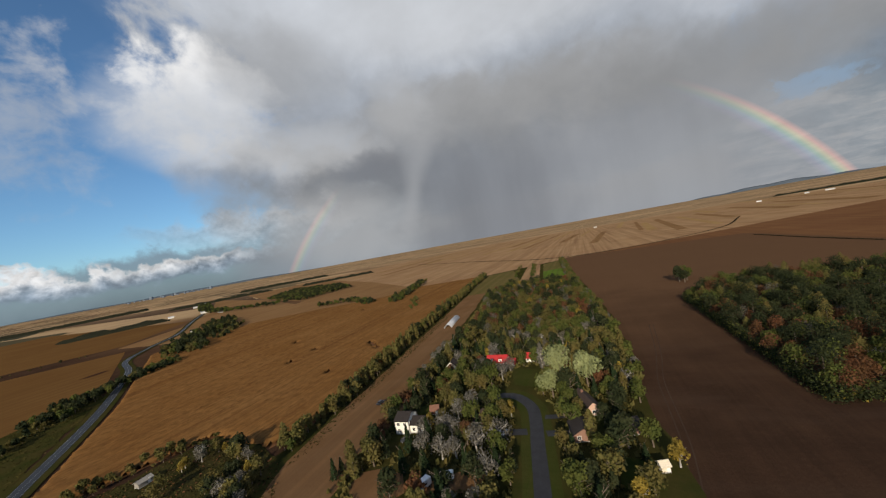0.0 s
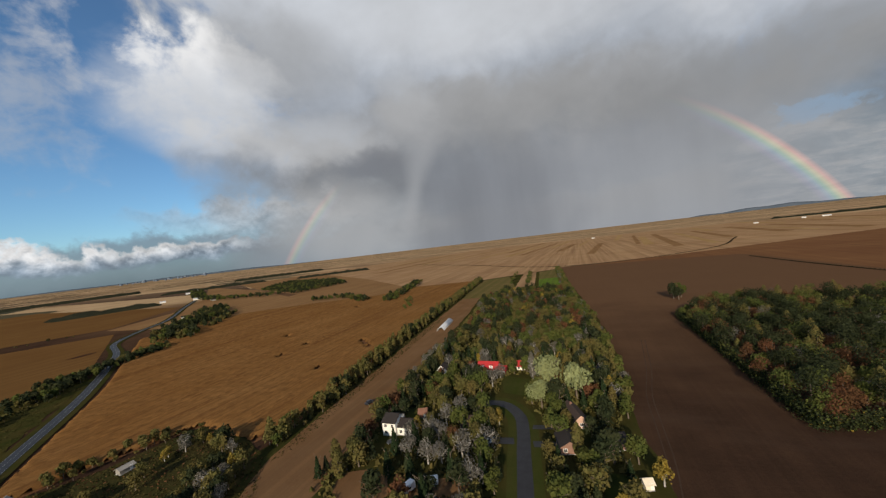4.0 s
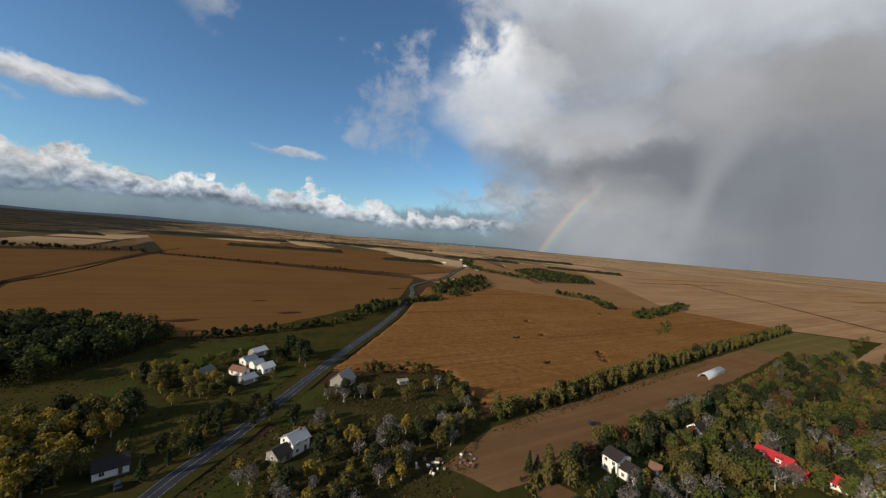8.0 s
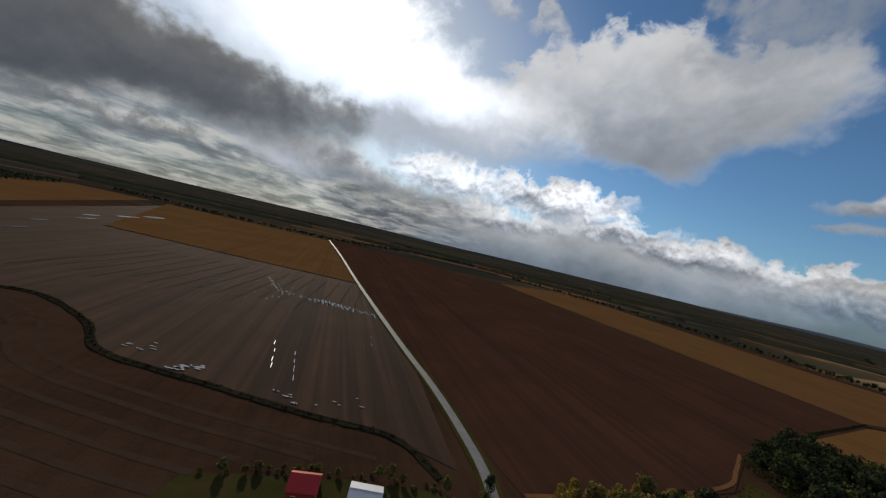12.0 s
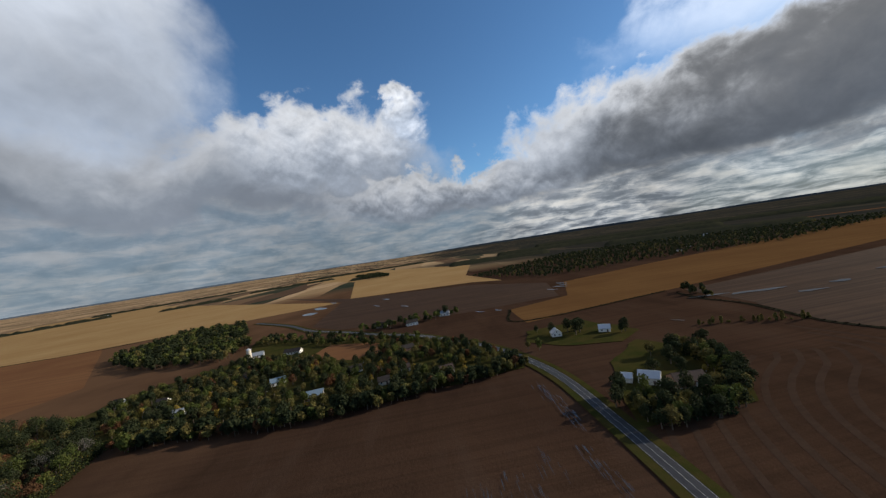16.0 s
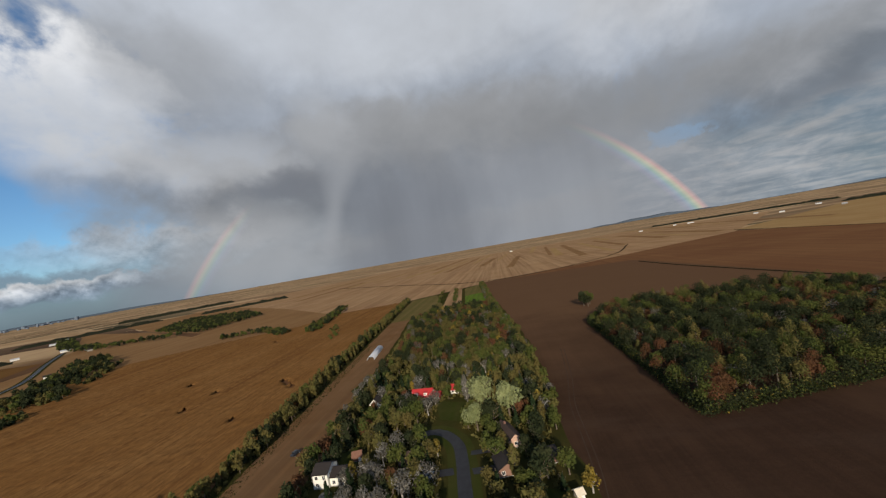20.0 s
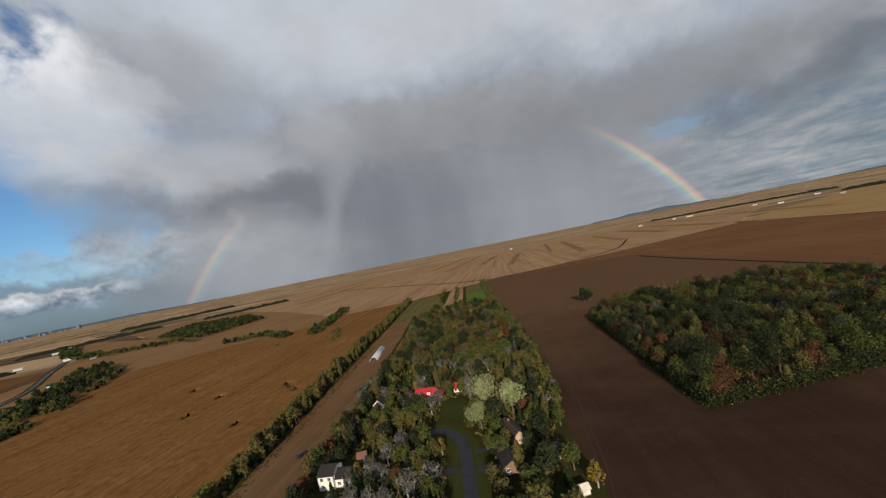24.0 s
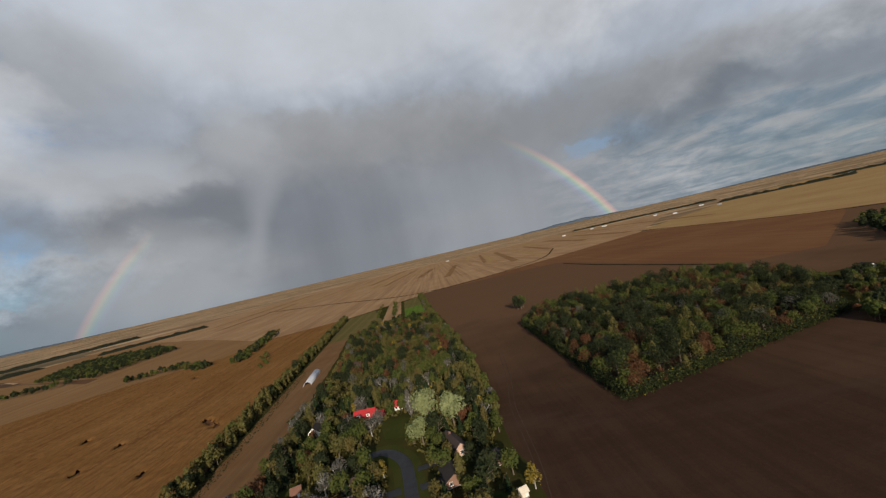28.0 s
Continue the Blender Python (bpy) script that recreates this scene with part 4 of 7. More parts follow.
def cone_crown(rng, height, width, n, leaf):
    """A conifer's boughs: whorls that narrow to the top and droop outwards."""
    f = rng.uniform(0, 1, n) ** 0.75
    tier = np.floor(f * 11) / 11
    z = height * (0.07 + 0.93 * (0.6 * f + 0.4 * tier))
    a = rng.uniform(0, 2 * math.pi, n)
    reach = width / 2 * np.maximum(1 - z / height, 0.02) * rng.uniform(0.55, 1.08, n) * (1 + 0.16 * np.sin(a * 5 + tier * 23))
    at = np.stack([np.cos(a) * reach, np.sin(a) * reach, z], 1)
    out = np.stack([np.cos(a), np.sin(a), np.full(n, 0.55)], 1)
    return leaf_quads(rng, at, out, leaf)


def column_crown(rng, height, width, n, leaf):
    """A narrow upright crown."""
    f = rng.uniform(0, 1, n)
    a = rng.uniform(0, 2 * math.pi, n)
    reach = width / 2 * np.sin(np.clip(f * 0.94 + 0.06, 0, 1) * math.pi) ** 0.6 * rng.uniform(0.5, 1.1, n)
    at = np.stack([np.cos(a) * reach, np.sin(a) * reach, height * (0.1 + 0.9 * f)], 1)
    return leaf_quads(rng, at, np.stack([np.cos(a), np.sin(a), np.full(n, 0.5)], 1), leaf)


def quads_for(v):
    return np.arange(len(v)).reshape(-1, 4)


def limb(verts, faces, p, q, r0, r1, sides=5):
    p, q = np.array(p, float), np.array(q, float)
    d = (q - p) / (np.linalg.norm(q - p) + 1e-9)
    s = np.cross(d, (0.31, 0.95, 0.1))
    s /= np.linalg.norm(s)
    t = np.cross(d, s)
    base = len(verts)
    for c, r in ((p, r0), (q, r1)):
        for k in range(sides):
            a = 2 * math.pi * k / sides
            verts.append(c + (s * math.cos(a) + t * math.sin(a)) * r)
    for k in range(sides):
        faces.append((base + k, base + (k + 1) % sides, base + sides + (k + 1) % sides, base + sides + k))


def trunk_mesh(rng, height, width, mat, conifer=False, twigs=0):
    """A tapered trunk with limbs reaching into the crown."""
    verts, faces = [], []
    r = height * 0.022 + 0.06
    top = height * (0.9 if conifer else 0.55)
    lean = rng.normal(0, 0.02, 2) * height
    limb(verts, faces, (0, 0, -0.2), (lean[0] * 0.5, lean[1] * 0.5, top * 0.5), r * 1.25, r * 0.8, 6)
    limb(verts, faces, (lean[0] * 0.5, lean[1] * 0.5, top * 0.5), (lean[0], lean[1], top), r * 0.8, r * 0.3, 6)
    ends = []
    for k in range(4 if conifer else 7):
        a, f = rng.uniform(0, 2 * math.pi), rng.uniform(0.45, 1.0)
        reach = width * rng.uniform(0.22, 0.42)
        s = np.array([lean[0] * f, lean[1] * f, top * f])
        e = s + np.array([math.cos(a) * reach, math.sin(a) * reach, height * rng.uniform(0.12, 0.3)])
        limb(verts, faces, s, e, r * 0.45, r * 0.12, 4)
        ends.append((s, e))
    for k in range(twigs):
        s, e = ends[k % len(ends)]
        p = s + (e - s) * rng.uniform(0.3, 1.0)
        q = p + rng.normal(0, 1, 3) * np.array([width * 0.13, width * 0.13, height * 0.06]) + np.array([0, 0, height * 0.12])
        limb(verts, faces, p, q, r * 0.12, 0.02, 3)
    return mesh_of("trunk", verts, faces, mat)


KINDS = {
    # name, crown, height, width, clumps, clump size, leaf colour, bark, label
    "maple": ("maple_tree", round_crown, 11.5, 9.0, 600, 0.53, "green", M_BARK, "green leafy maple tree with a full rounded crown"),
    "oak": ("oak_tree", round_crown, 13.0, 10.0, 620, 0.56, "dark", M_BARK, "dark green leafy tree with a dense crown"),
    "ash": ("ash_tree", round_crown, 11.0, 8.0, 560, 0.51, "olive", M_BARK, "olive-green deciduous tree starting to turn"),
    "birch": ("birch_tree", round_crown, 9.0, 6.0, 520, 0.42, "yellow", M_PALEBARK, "yellow autumn tree with thinning leaves"),
    "cherry": ("cherry_tree", round_crown, 9.5, 7.5, 580, 0.46, "rust", M_BARK, "rust-brown autumn tree with a rounded crown"),
    "willow": ("willow_tree", round_crown, 17.0, 15.0, 1500, 0.52, "pale", M_BARK, "large pale silvery willow with a broad crown"),
    "bare": ("grey_poplar", round_crown, 11.0, 8.5, 560, 0.31, "grey", M_PALEBARK, "half-bare grey tree with pale twigs"),
    "spruce": ("spruce_tree", cone_crown, 11.0, 5.4, 520, 0.54, "needle", M_BARK, "dark green spruce with a pointed top"),
    "pine": ("pine_tree", cone_crown, 9.0, 5.6, 480, 0.55, "dark", M_BARK, "dark green conifer with drooping boughs"),
    "poplar": ("poplar_tree", column_crown, 16.0, 4.6, 620, 0.50, "grey", M_PALEBARK, "tall narrow greyish poplar tree"),
    "column": ("column_tree", column_crown, 12.0, 4.4, 520, 0.52, "olive", M_BARK, "narrow upright olive-green tree"),
    "shrub": ("shrub", round_crown, 3.6, 4.2, 300, 0.32, "olive", M_BARK, "low olive-brown leafy shrub"),
}
STOCK = {}


def tree_stock(kind, variant):
    """The first tree of its kind and shape, from which the others are copied."""
    key = (kind, variant)
    if key not in STOCK:
        name, crown, h, w, n, leaf, colour, bark, label = KINDS[kind]
        rng = np.random.default_rng(sum(ord(ch) for ch in kind) * 10 + variant)
        v = crown(rng, h, w, n, leaf)
        con = crown is cone_crown
        STOCK[key] = (trunk_mesh(rng, h, w, bark, con, 26 if kind == "bare" else 0), soup("crown", v, quads_for(v), LEAF[colour]), name, label)
    return STOCK[key]


def plant(kind, x, y, scale=1.0, rng=random, group="", label=""):
    """One tree: trunk and crown under one root."""
    trunk, crown, name, text = tree_stock(kind, rng.randrange(3))
    root = new(name)
    root.empty_display_size = 0.5
    s = scale * rng.uniform(0.9, 1.1)
    root.matrix_world = Matrix.LocRotScale((x, y, 0.0), Euler((0, 0, rng.uniform(0, 6.28))), (s, s, s * rng.uniform(0.92, 1.1)))
    for nm, me in (("trunk", trunk), ("crown", crown)):
        o = new(nm, me)
        o.parent = root
    tagged(root, label or text, "shrub" if kind == "shrub" else "tree", group)
    return root


def scatter(poly, gap, rng, keep_off=()):
    """Places about gap metres apart inside a polygon, off the kept-off circles and strips."""
    xs, ys = [p[0] for p in poly], [p[1] for p in poly]
    pts = []
    y, row = min(ys), 0
    while y < max(ys):
        x = min(xs) + (row % 2) * gap / 2
        while x < max(xs):
            pts.append((x + rng.uniform(-0.38, 0.38) * gap, y + rng.uniform(-0.38, 0.38) * gap))
            x += gap
        y += gap * 0.87
        row += 1
    a = np.array(pts)
    a = a[inside(a, poly)]
    for cx, cy, r in keep_off:
        a = a[np.hypot(a[:, 0] - cx, a[:, 1] - cy) > r]
    return a


def wood(name, poly, gap, kinds, rng_seed, label, scale=1.0, clumps=0.55, leaf=1.25, keep_off=(), skirt=0):
    """A stand of trees too many to count: one mesh for each leaf colour, crowns and trunks joined."""
    rng, pr = np.random.default_rng(rng_seed), random.Random(rng_seed)
    made = {}
    trunks, tfaces = [], []
    for x, y in scatter(poly, gap, pr, keep_off):
        kind = pr.choice(kinds)
        nm, crown, h, w, n, lf, colour, bark, _ = KINDS[kind]
        s = scale * pr.uniform(0.62, 1.22)
        v = crown(rng, h * s, w * s, max(40, int(n * clumps)), lf * leaf) + np.array([x, y, 0])
        made.setdefault(colour, []).append(v)
        limb(trunks, tfaces, (x, y, -0.2), (x + rng.normal(0, 0.3), y + rng.normal(0, 0.3), h * s * 0.6), 0.25 * s, 0.1 * s, 4)
    if skirt:
        loop = np.array(poly + [poly[0]], float)
        for p, q in zip(loop[:-1], loop[1:]):
            k = int(np.linalg.norm(q - p) * skirt)
            at = p + (q - p) * rng.uniform(0, 1, (k, 1)) + rng.normal(0, 1.3, (k, 2))
            z = rng.uniform(0, 1, (k, 1)) ** 1.4 * 5.5
            out = rng.normal(0, 0.6, (k, 3)) + (0, 0, 0.5)
            for colour in ("dark", "green", "yellow"):
                part_of = rng.uniform(0, 1, k) < {"dark": 0.72, "green": 0.25, "yellow": 0.02}[colour]
                made.setdefault(colour, []).append(leaf_quads(rng, np.concatenate([at, z], 1)[part_of], out[part_of], 0.36))
    root = tagged(new(name), label, "trees", kind="stuff")
    for colour, vs in made.items():
        v = np.concatenate(vs)
        o = tagged(new("crowns", soup("crowns", v, quads_for(v), LEAF[colour])), kind="stuff")
        o.parent = root
    o = tagged(new("trunks", mesh_of("trunks", trunks, tfaces, M_BARK)), kind="stuff")
    o.parent = root
    return root


# the big wood beside the ploughed field
wood("mixed_wood", [(68, 148.5), (65, 308), (96, 346), (120, 350), (180, 347), (238, 338), (264, 298), (264, 253), (207, 181)], 7.0, ["maple"] * 5 + ["oak"] * 9 + ["ash"] * 2 + ["cherry"] * 8 + ["column"] * 2 + ["bare"], 5, "dense mixed autumn wood of green and rust trees", 1.1, 1.15, 0.66, skirt=110)
# the thicket behind the last gardens
wood("thicket_north", [(-94, 248), (-100, 330), (-116, 420), (-100, 470), (-60, 475), (-24, 470), (-8, 380), (4, 262), (-20, 238), (-60, 250), (-98, 248)], 7.0, ["ash"] * 5 + ["maple"] * 4 + ["cherry"] * 4 + ["oak"] * 4 + ["birch"] + ["bare"], 6, "thicket of olive and rust autumn trees", 0.86, 0.62, 0.86)
wood("copse_west", [(-238, -130), (-308, -155), (-340, -122), (-318, -72), (-290, -36), (-250, -58), (-222, -80)], 7.0, ["oak"] * 4 + ["maple"], 7, "dark green copse beside a tan field", 1.1, 0.32, 1.6, skirt=30)
wood("copse_east", [(378, 205), (400, 200), (432, 200), (640, 298), (640, 400), (490, 402), (400, 300)], 9.0, ["oak"] * 3 + ["maple"] * 2 + ["ash"], 8, "dark copse behind the village", 1.0, 0.17, 2.2)
wood("wood_southeast", [(876, -142), (631, -240), (642, -441), (590, -700), (740, -1250), (1100, -780), (1150, -504)], 14.0, ["oak"] * 4 + ["ash"] + ["spruce"], 9, "wide dark wood on the plain", 0.75, 0.10, 2.2)
wood("wood_far_west", [(-930, 812), (-640, 650), (-612, 824), (-779, 985), (-1060, 1050)], 9.5, ["oak"] * 3 + ["maple"] * 2 + ["ash"], 10, "rectangular green plantation between fields", 0.8, 0.10, 2.2)
wood("copse_horizon", [(1500, 90), (1560, 210), (1960, 320), (1900, 170)], 20.0, ["oak"], 11, "small dark copse far across the plain", 1.2, 0.12, 3.0)


def hedge(name, line, width, gap, kinds, seed, label, scale, clumps=0.5, leaf=1.0):
    """A row of trees and bushes along a line, too many to count."""
    l = smooth_line(line, 8.0)
    a, b = offset_line(l, -width / 2), offset_line(l, width / 2)
    return wood(name, [tuple(p) for p in a] + [tuple(p) for p in b[::-1]], gap, kinds, seed, label, scale, clumps, leaf)


hedge("hedge_corn", [(-174, 628), (-160, 470), (-155, 398), (-143, 270), (-132, 180), (-127, 130), (-126, 106)], 10, 3.8, ["ash"] * 2 + ["oak"] + ["column"] * 6 + ["maple"] + ["shrub"] * 2, 20, "hedge of olive and green trees along the corn", 0.72, 0.36, 1.1)
hedge("hedge_track", [(-98, 236), (-88, 165)], 8, 4.6, ["ash"] * 3 + ["column"] + ["bare"] + ["shrub"], 21, "row of thin trees beside the bare track", 0.62, 0.6)
hedge("hedge_east_edge", [(12, 160), (8, 230), (-2, 330), (-20, 470), (-44, 735)], 9, 5.0, ["ash"] * 2 + ["maple"] * 2 + ["column"] + ["bare"], 22, "tree row along the ploughed field", 0.72, 0.36, 1.15)
hedge("hedge_plots", [(-72, 480), (-92, 700)], 6, 7.0, ["maple", "ash", "shrub"], 23, "row of small trees between plots", 0.6, 0.3)
hedge("hedge_plots_west", [(-100, 480), (-118, 690)], 6, 7.0, ["maple", "ash", "shrub"], 24, "row of small trees between plots", 0.6, 0.3)
hedge("bushes_corn_far", [(-470, 520), (-400, 530), (-320, 470)], 22, 8, ["maple", "ash", "oak"], 25, "clump of bushes at the corn's far edge", 0.7, 0.25, 1.9)
hedge("bushes_corn_middle", [(-330, 690), (-300, 580), (-270, 450)], 18, 8, ["maple", "ash", "oak"], 26, "clump of bushes at the corn's far edge", 0.8, 0.25, 1.9)
hedge("bushes_corn_near", [(-240, 470), (-206, 385)], 12, 8, ["maple", "ash"], 27, "low bushes in the corn", 0.5, 0.25, 1.8)
hedge("roadside_trees_west", [(-345, 112), (-385, 152), (-420, 240)], 22, 6.5, ["oak", "oak", "ash", "maple"], 28, "bushy trees beside the country road", 0.66, 0.4, 1.3)
hedge("roadside_trees_far", [(-440, 262), (-520, 320), (-600, 420), (-680, 480)], 46, 9, ["oak", "oak", "maple", "ash"], 29, "dark trees round a far bend of the road", 0.95, 0.25, 1.9)
hedge("roadside_trees_bend", [(-480, 330), (-540, 400), (-580, 440)], 20, 9, ["oak", "ash"], 30, "dark bushes beside the corn", 0.7, 0.25, 1.9)
hedge("hedge_meadow", [(-282, -30), (-300, 40), (-322, 88), (-380, 150)], 9, 5, ["oak", "ash", "shrub"], 31, "dark hedge between the meadow and a tan field", 0.5, 0.4, 1.5)
hedge("hedge_corn_south", [(-196, 66), (-190, 90), (-174, 113)], 8, 4.5, ["shrub", "ash"], 32, "bushes at the near edge of the corn", 0.6, 0.5)
hedge("hedge_village_east", [(209, 176), (203, 139), (197, 80), (199, 40), (208, 0), (212, -40), (222, -58)], 13, 5.2, ["oak"] * 4 + ["ash"] * 2 + ["maple"] + ["cherry"], 33, "dark tree belt behind the village gardens", 0.78, 0.5, 1.4)
hedge("trees_village_road", [(320, 8), (352, 50), (390, 100), (430, 150), (460, 200)], 26, 10, ["oak", "oak", "maple", "ash"], 34, "dark trees along the village street", 0.7, 0.3, 1.7)
hedge("trees_village_back", [(412, 70), (412, 20), (430, -50)], 16, 9, ["oak", "maple"], 35, "dark trees behind far village houses", 0.85, 0.3, 1.7)
hedge("treeline_west", [(-980, -160), (-860, 60), (-735, 300)], 8, 10, ["oak", "shrub"], 36, "dark line of bushes across the plain", 0.45, 0.2, 2.2)
hedge("treeline_southwest", [(-700, -1300), (-960, -900), (-1000, -500), (-1010, -180)], 36, 15, ["oak", "ash"], 37, "dark tree line across the plain", 0.9, 0.14, 2.8)
hedge("treeline_south", [(720, -1420), (350, -1300), (0, -1310), (-380, -1640), (-800, -1640), (-1260, -1340)], 40, 15, ["oak", "ash", "oak"], 38, "dark tree line along a far road", 0.9, 0.14, 2.8)
hedge("treeline_far_west", [(-1500, 1000), (-1000, 690), (-690, 650)], 40, 14, ["oak", "maple"], 39, "dark trees round far farm houses", 0.9, 0.14, 2.8)
hedge("ditch_willows", [(342, -268), (300, -270)], 14, 9, ["oak", "ash"], 40, "bushes at the end of a ditch", 0.7, 0.3, 1.8)
hedge("hedge_yard", [(22, -110), (-12, -110), (-38, -107.5), (-56, -103)], 4, 3.2, ["shrub", "shrub", "ash"], 42, "dark scrub along the edge of a yard", 0.42, 0.5, 1.2)
hedge("hedge_ditch_east", [(205, -248), (222, -215), (232, -190)], 5, 4, ["column", "shrub"], 41, "thin saplings along a field edge", 0.4, 0.3, 1.5)


def canopy(name, ring, height, cell, seed, label):
    """A far wood: its closed uneven roof of leaves, between two headings and two distances."""
    a0, a1, r0, r1 = ring
    rng = np.random.default_rng(seed)
    n, m = max(3, int(radians(abs(a1 - a0)) * (r0 + r1) / 2 / cell)), max(3, int((r1 - r0) / cell / 2))
    A, R = np.meshgrid(np.linspace(a0, a1, n), np.linspace(r0, r1, m))
    A = A + rng.normal(0, 0.12, A.shape)
    edge = (np.arange(n) % (n - 1) == 0)[None, :] | (np.arange(m) % (m - 1) == 0)[:, None]
    Z = np.where(edge, 0.0, height * rng.uniform(0.6, 1.2, A.shape))
    t = np.radians(A)
    v = np.stack([-np.sin(t) * R, np.cos(t) * R, Z + np.vectorize(ground_height)(R)], -1).reshape(-1, 3)
    idx = np.arange(n * m).reshape(m, n)
    q = np.stack([idx[:-1, 1:], idx[:-1, :-1], idx[1:, :-1], idx[1:, 1:]], -1).reshape(-1, 4)
    tagged(new(name, soup(name, v, q, M_CANOPY)), label, "trees", kind="stuff")


for k, ring in enumerate([(-96, -112, 1500, 1750), (-104, -134, 1900, 2200), (-110, -150, 2350, 2800), (-120, -142, 1450, 1650), (-150, -176, 1900, 2150), (-140, -178, 2500, 2900), (178, 158, 1800, 2000), (172, 140, 2300, 2700), (150, 128, 1700, 1850), (140, 112, 2500, 2900), (124, 104, 1750, 1850),
                          (100, 84, 2300, 2500), (92, 76, 1500, 1580), (84, 62, 2700, 2950), (70, 60, 1250, 1330), (60, 48, 1900, 2000), (52, 40, 2500, 2700), (44, 33, 1700, 1760), (-22, -40, 2880, 2980),
                          (-40, -52, 2300, 2360), (-50, -66, 2750, 2850), (-56, -64, 1900, 1940), (-66, -78, 2200, 2270), (-74, -92, 2700, 2850), (-80, -86, 1650, 1690)]):
    canopy("far_wood", ring, 11.0, 16.0, 200 + k, "dark far wood across the plain")

# ---- single trees round the houses ----
tr = random.Random(77)
HOUSE_SPOTS = [(-76, 125, 7.5), (-52, 190, 7), (-36, 195, 3.5), (-6, 144, 6), (-8, 124, 5), (12, 108, 3.5), (8, 126, 3.5), (-50, 97, 5), (-55, 93, 5), (-80, 187, 6), (-70, 137, 5),
               (-104, 232, 9), (-90, 205, 8), (-75, 140, 6), (-70, 225, 12), (-34, 178, 10), (-36, 165, 7), (4, 106, 7), (-82, 172, 7), (-44, 98, 5), (-72, 93, 9), (-76, 114, 5.5), (-52, 181, 5), (-4, 132, 5)]
LANE_OFF = [(float(x), float(y), 8.2) for x, y in lane_line[::2]]
SPECIAL = [("willow", -18, 170, 1.1), ("willow", -7, 162, 1.0), ("willow", -21, 152, 0.85), ("poplar", -28, 182, 1.05), ("bare", -44, 112, 1.1), ("bare", -55, 107, 1.0), ("bare", -36, 116, 1.15),
           ("bare", -53, 137, 1.0), ("bare", -47, 171, 1.0), ("bare", -56, 120, 1.0), ("bare", -63, 108, 0.9), ("birch", -36, 135, 0.75), ("birch", 16, 110, 0.85), ("spruce", -66, 99, 0.8), ("pine", -77, 106, 0.9),
           ("spruce", -57, 98, 0.9), ("spruce", -44, 101, 0.95), ("spruce", -34, 101, 0.9), ("pine", -30, 104, 0.8), ("spruce", 8, 112, 0.62), ("pine", -9, 104, 0.7), ("spruce", -6, 102, 0.6), ("spruce", 4, 158, 0.95),
           ("pine", 11, 176, 0.9), ("spruce", -90, 93, 0.7), ("pine", -90, 97, 0.6), ("spruce", -38, 128, 0.6), ("maple", -3, 109, 0.8), ("oak", 0, 105, 0.75), ("maple", -16, 136, 0.75), ("oak", 0, 127, 0.7), ("ash", -12, 108, 0.75),
           ("maple", -36, 207, 0.95), ("oak", 5, 190, 0.8), ("ash", -69, 153, 0.8), ("spruce", -42, 226, 0.7), ("spruce", -48, 222, 0.8), ("cherry", -4, 168, 0.7), ("column", -12, 190, 0.8), ("ash", -26, 232, 0.9), ("oak", 4, 118, 0.85), ("maple", 11, 119, 0.8), ("ash", -15, 116, 0.75), ("oak", -2, 132, 0.6), ("oak", 3, 141, 0.85), ("maple", -14, 144, 0.8), ("spruce", -12, 112, 0.7), ("oak", 1, 114, 0.8)]
for kind, x, y, s in SPECIAL:
    plant(kind, x, y, s, tr)
taken = [(x, y, 4.2 * s) for k, x, y, s in SPECIAL]
mix = ["ash"] * 6 + ["maple"] * 5 + ["oak"] * 4 + ["bare"] * 3 + ["spruce"] * 3 + ["pine"] * 2 + ["column"] * 2 + ["cherry"] + ["birch"]
for x, y in scatter([(-88, 96), (-91, 130), (-94, 190), (-96, 244), (-20, 240), (4, 262), (8, 220), (12, 165), (12, 140), (2, 132), (8, 96), (-6, 60), (-30, 60), (-60, 84)], 6.2, tr, HOUSE_SPOTS + LANE_OFF + taken):
    plant(tr.choice(mix), x, y, tr.uniform(0.68, 1.0), tr, "garden trees")
# yellow autumn trees at the corner of the two roads
for x, y in scatter([(-82, -94), (-106, -103), (-155, -98), (-162, -78), (-190, -56), (-176, -30), (-152, -38), (-122, -46), (-102, -42), (-84, -52), (-76, -70)], 5.8, tr, [(-87, -64, 9), (-137, -30, 9), (-127, -35, 4), (-90, -48, 7), (-78, -57, 6), (-150, -70, 8)]):
    plant(tr.choice(["birch"] * 8 + ["ash"] * 5 + ["oak"]), x, y, tr.uniform(0.8, 1.2), tr, "corner trees")
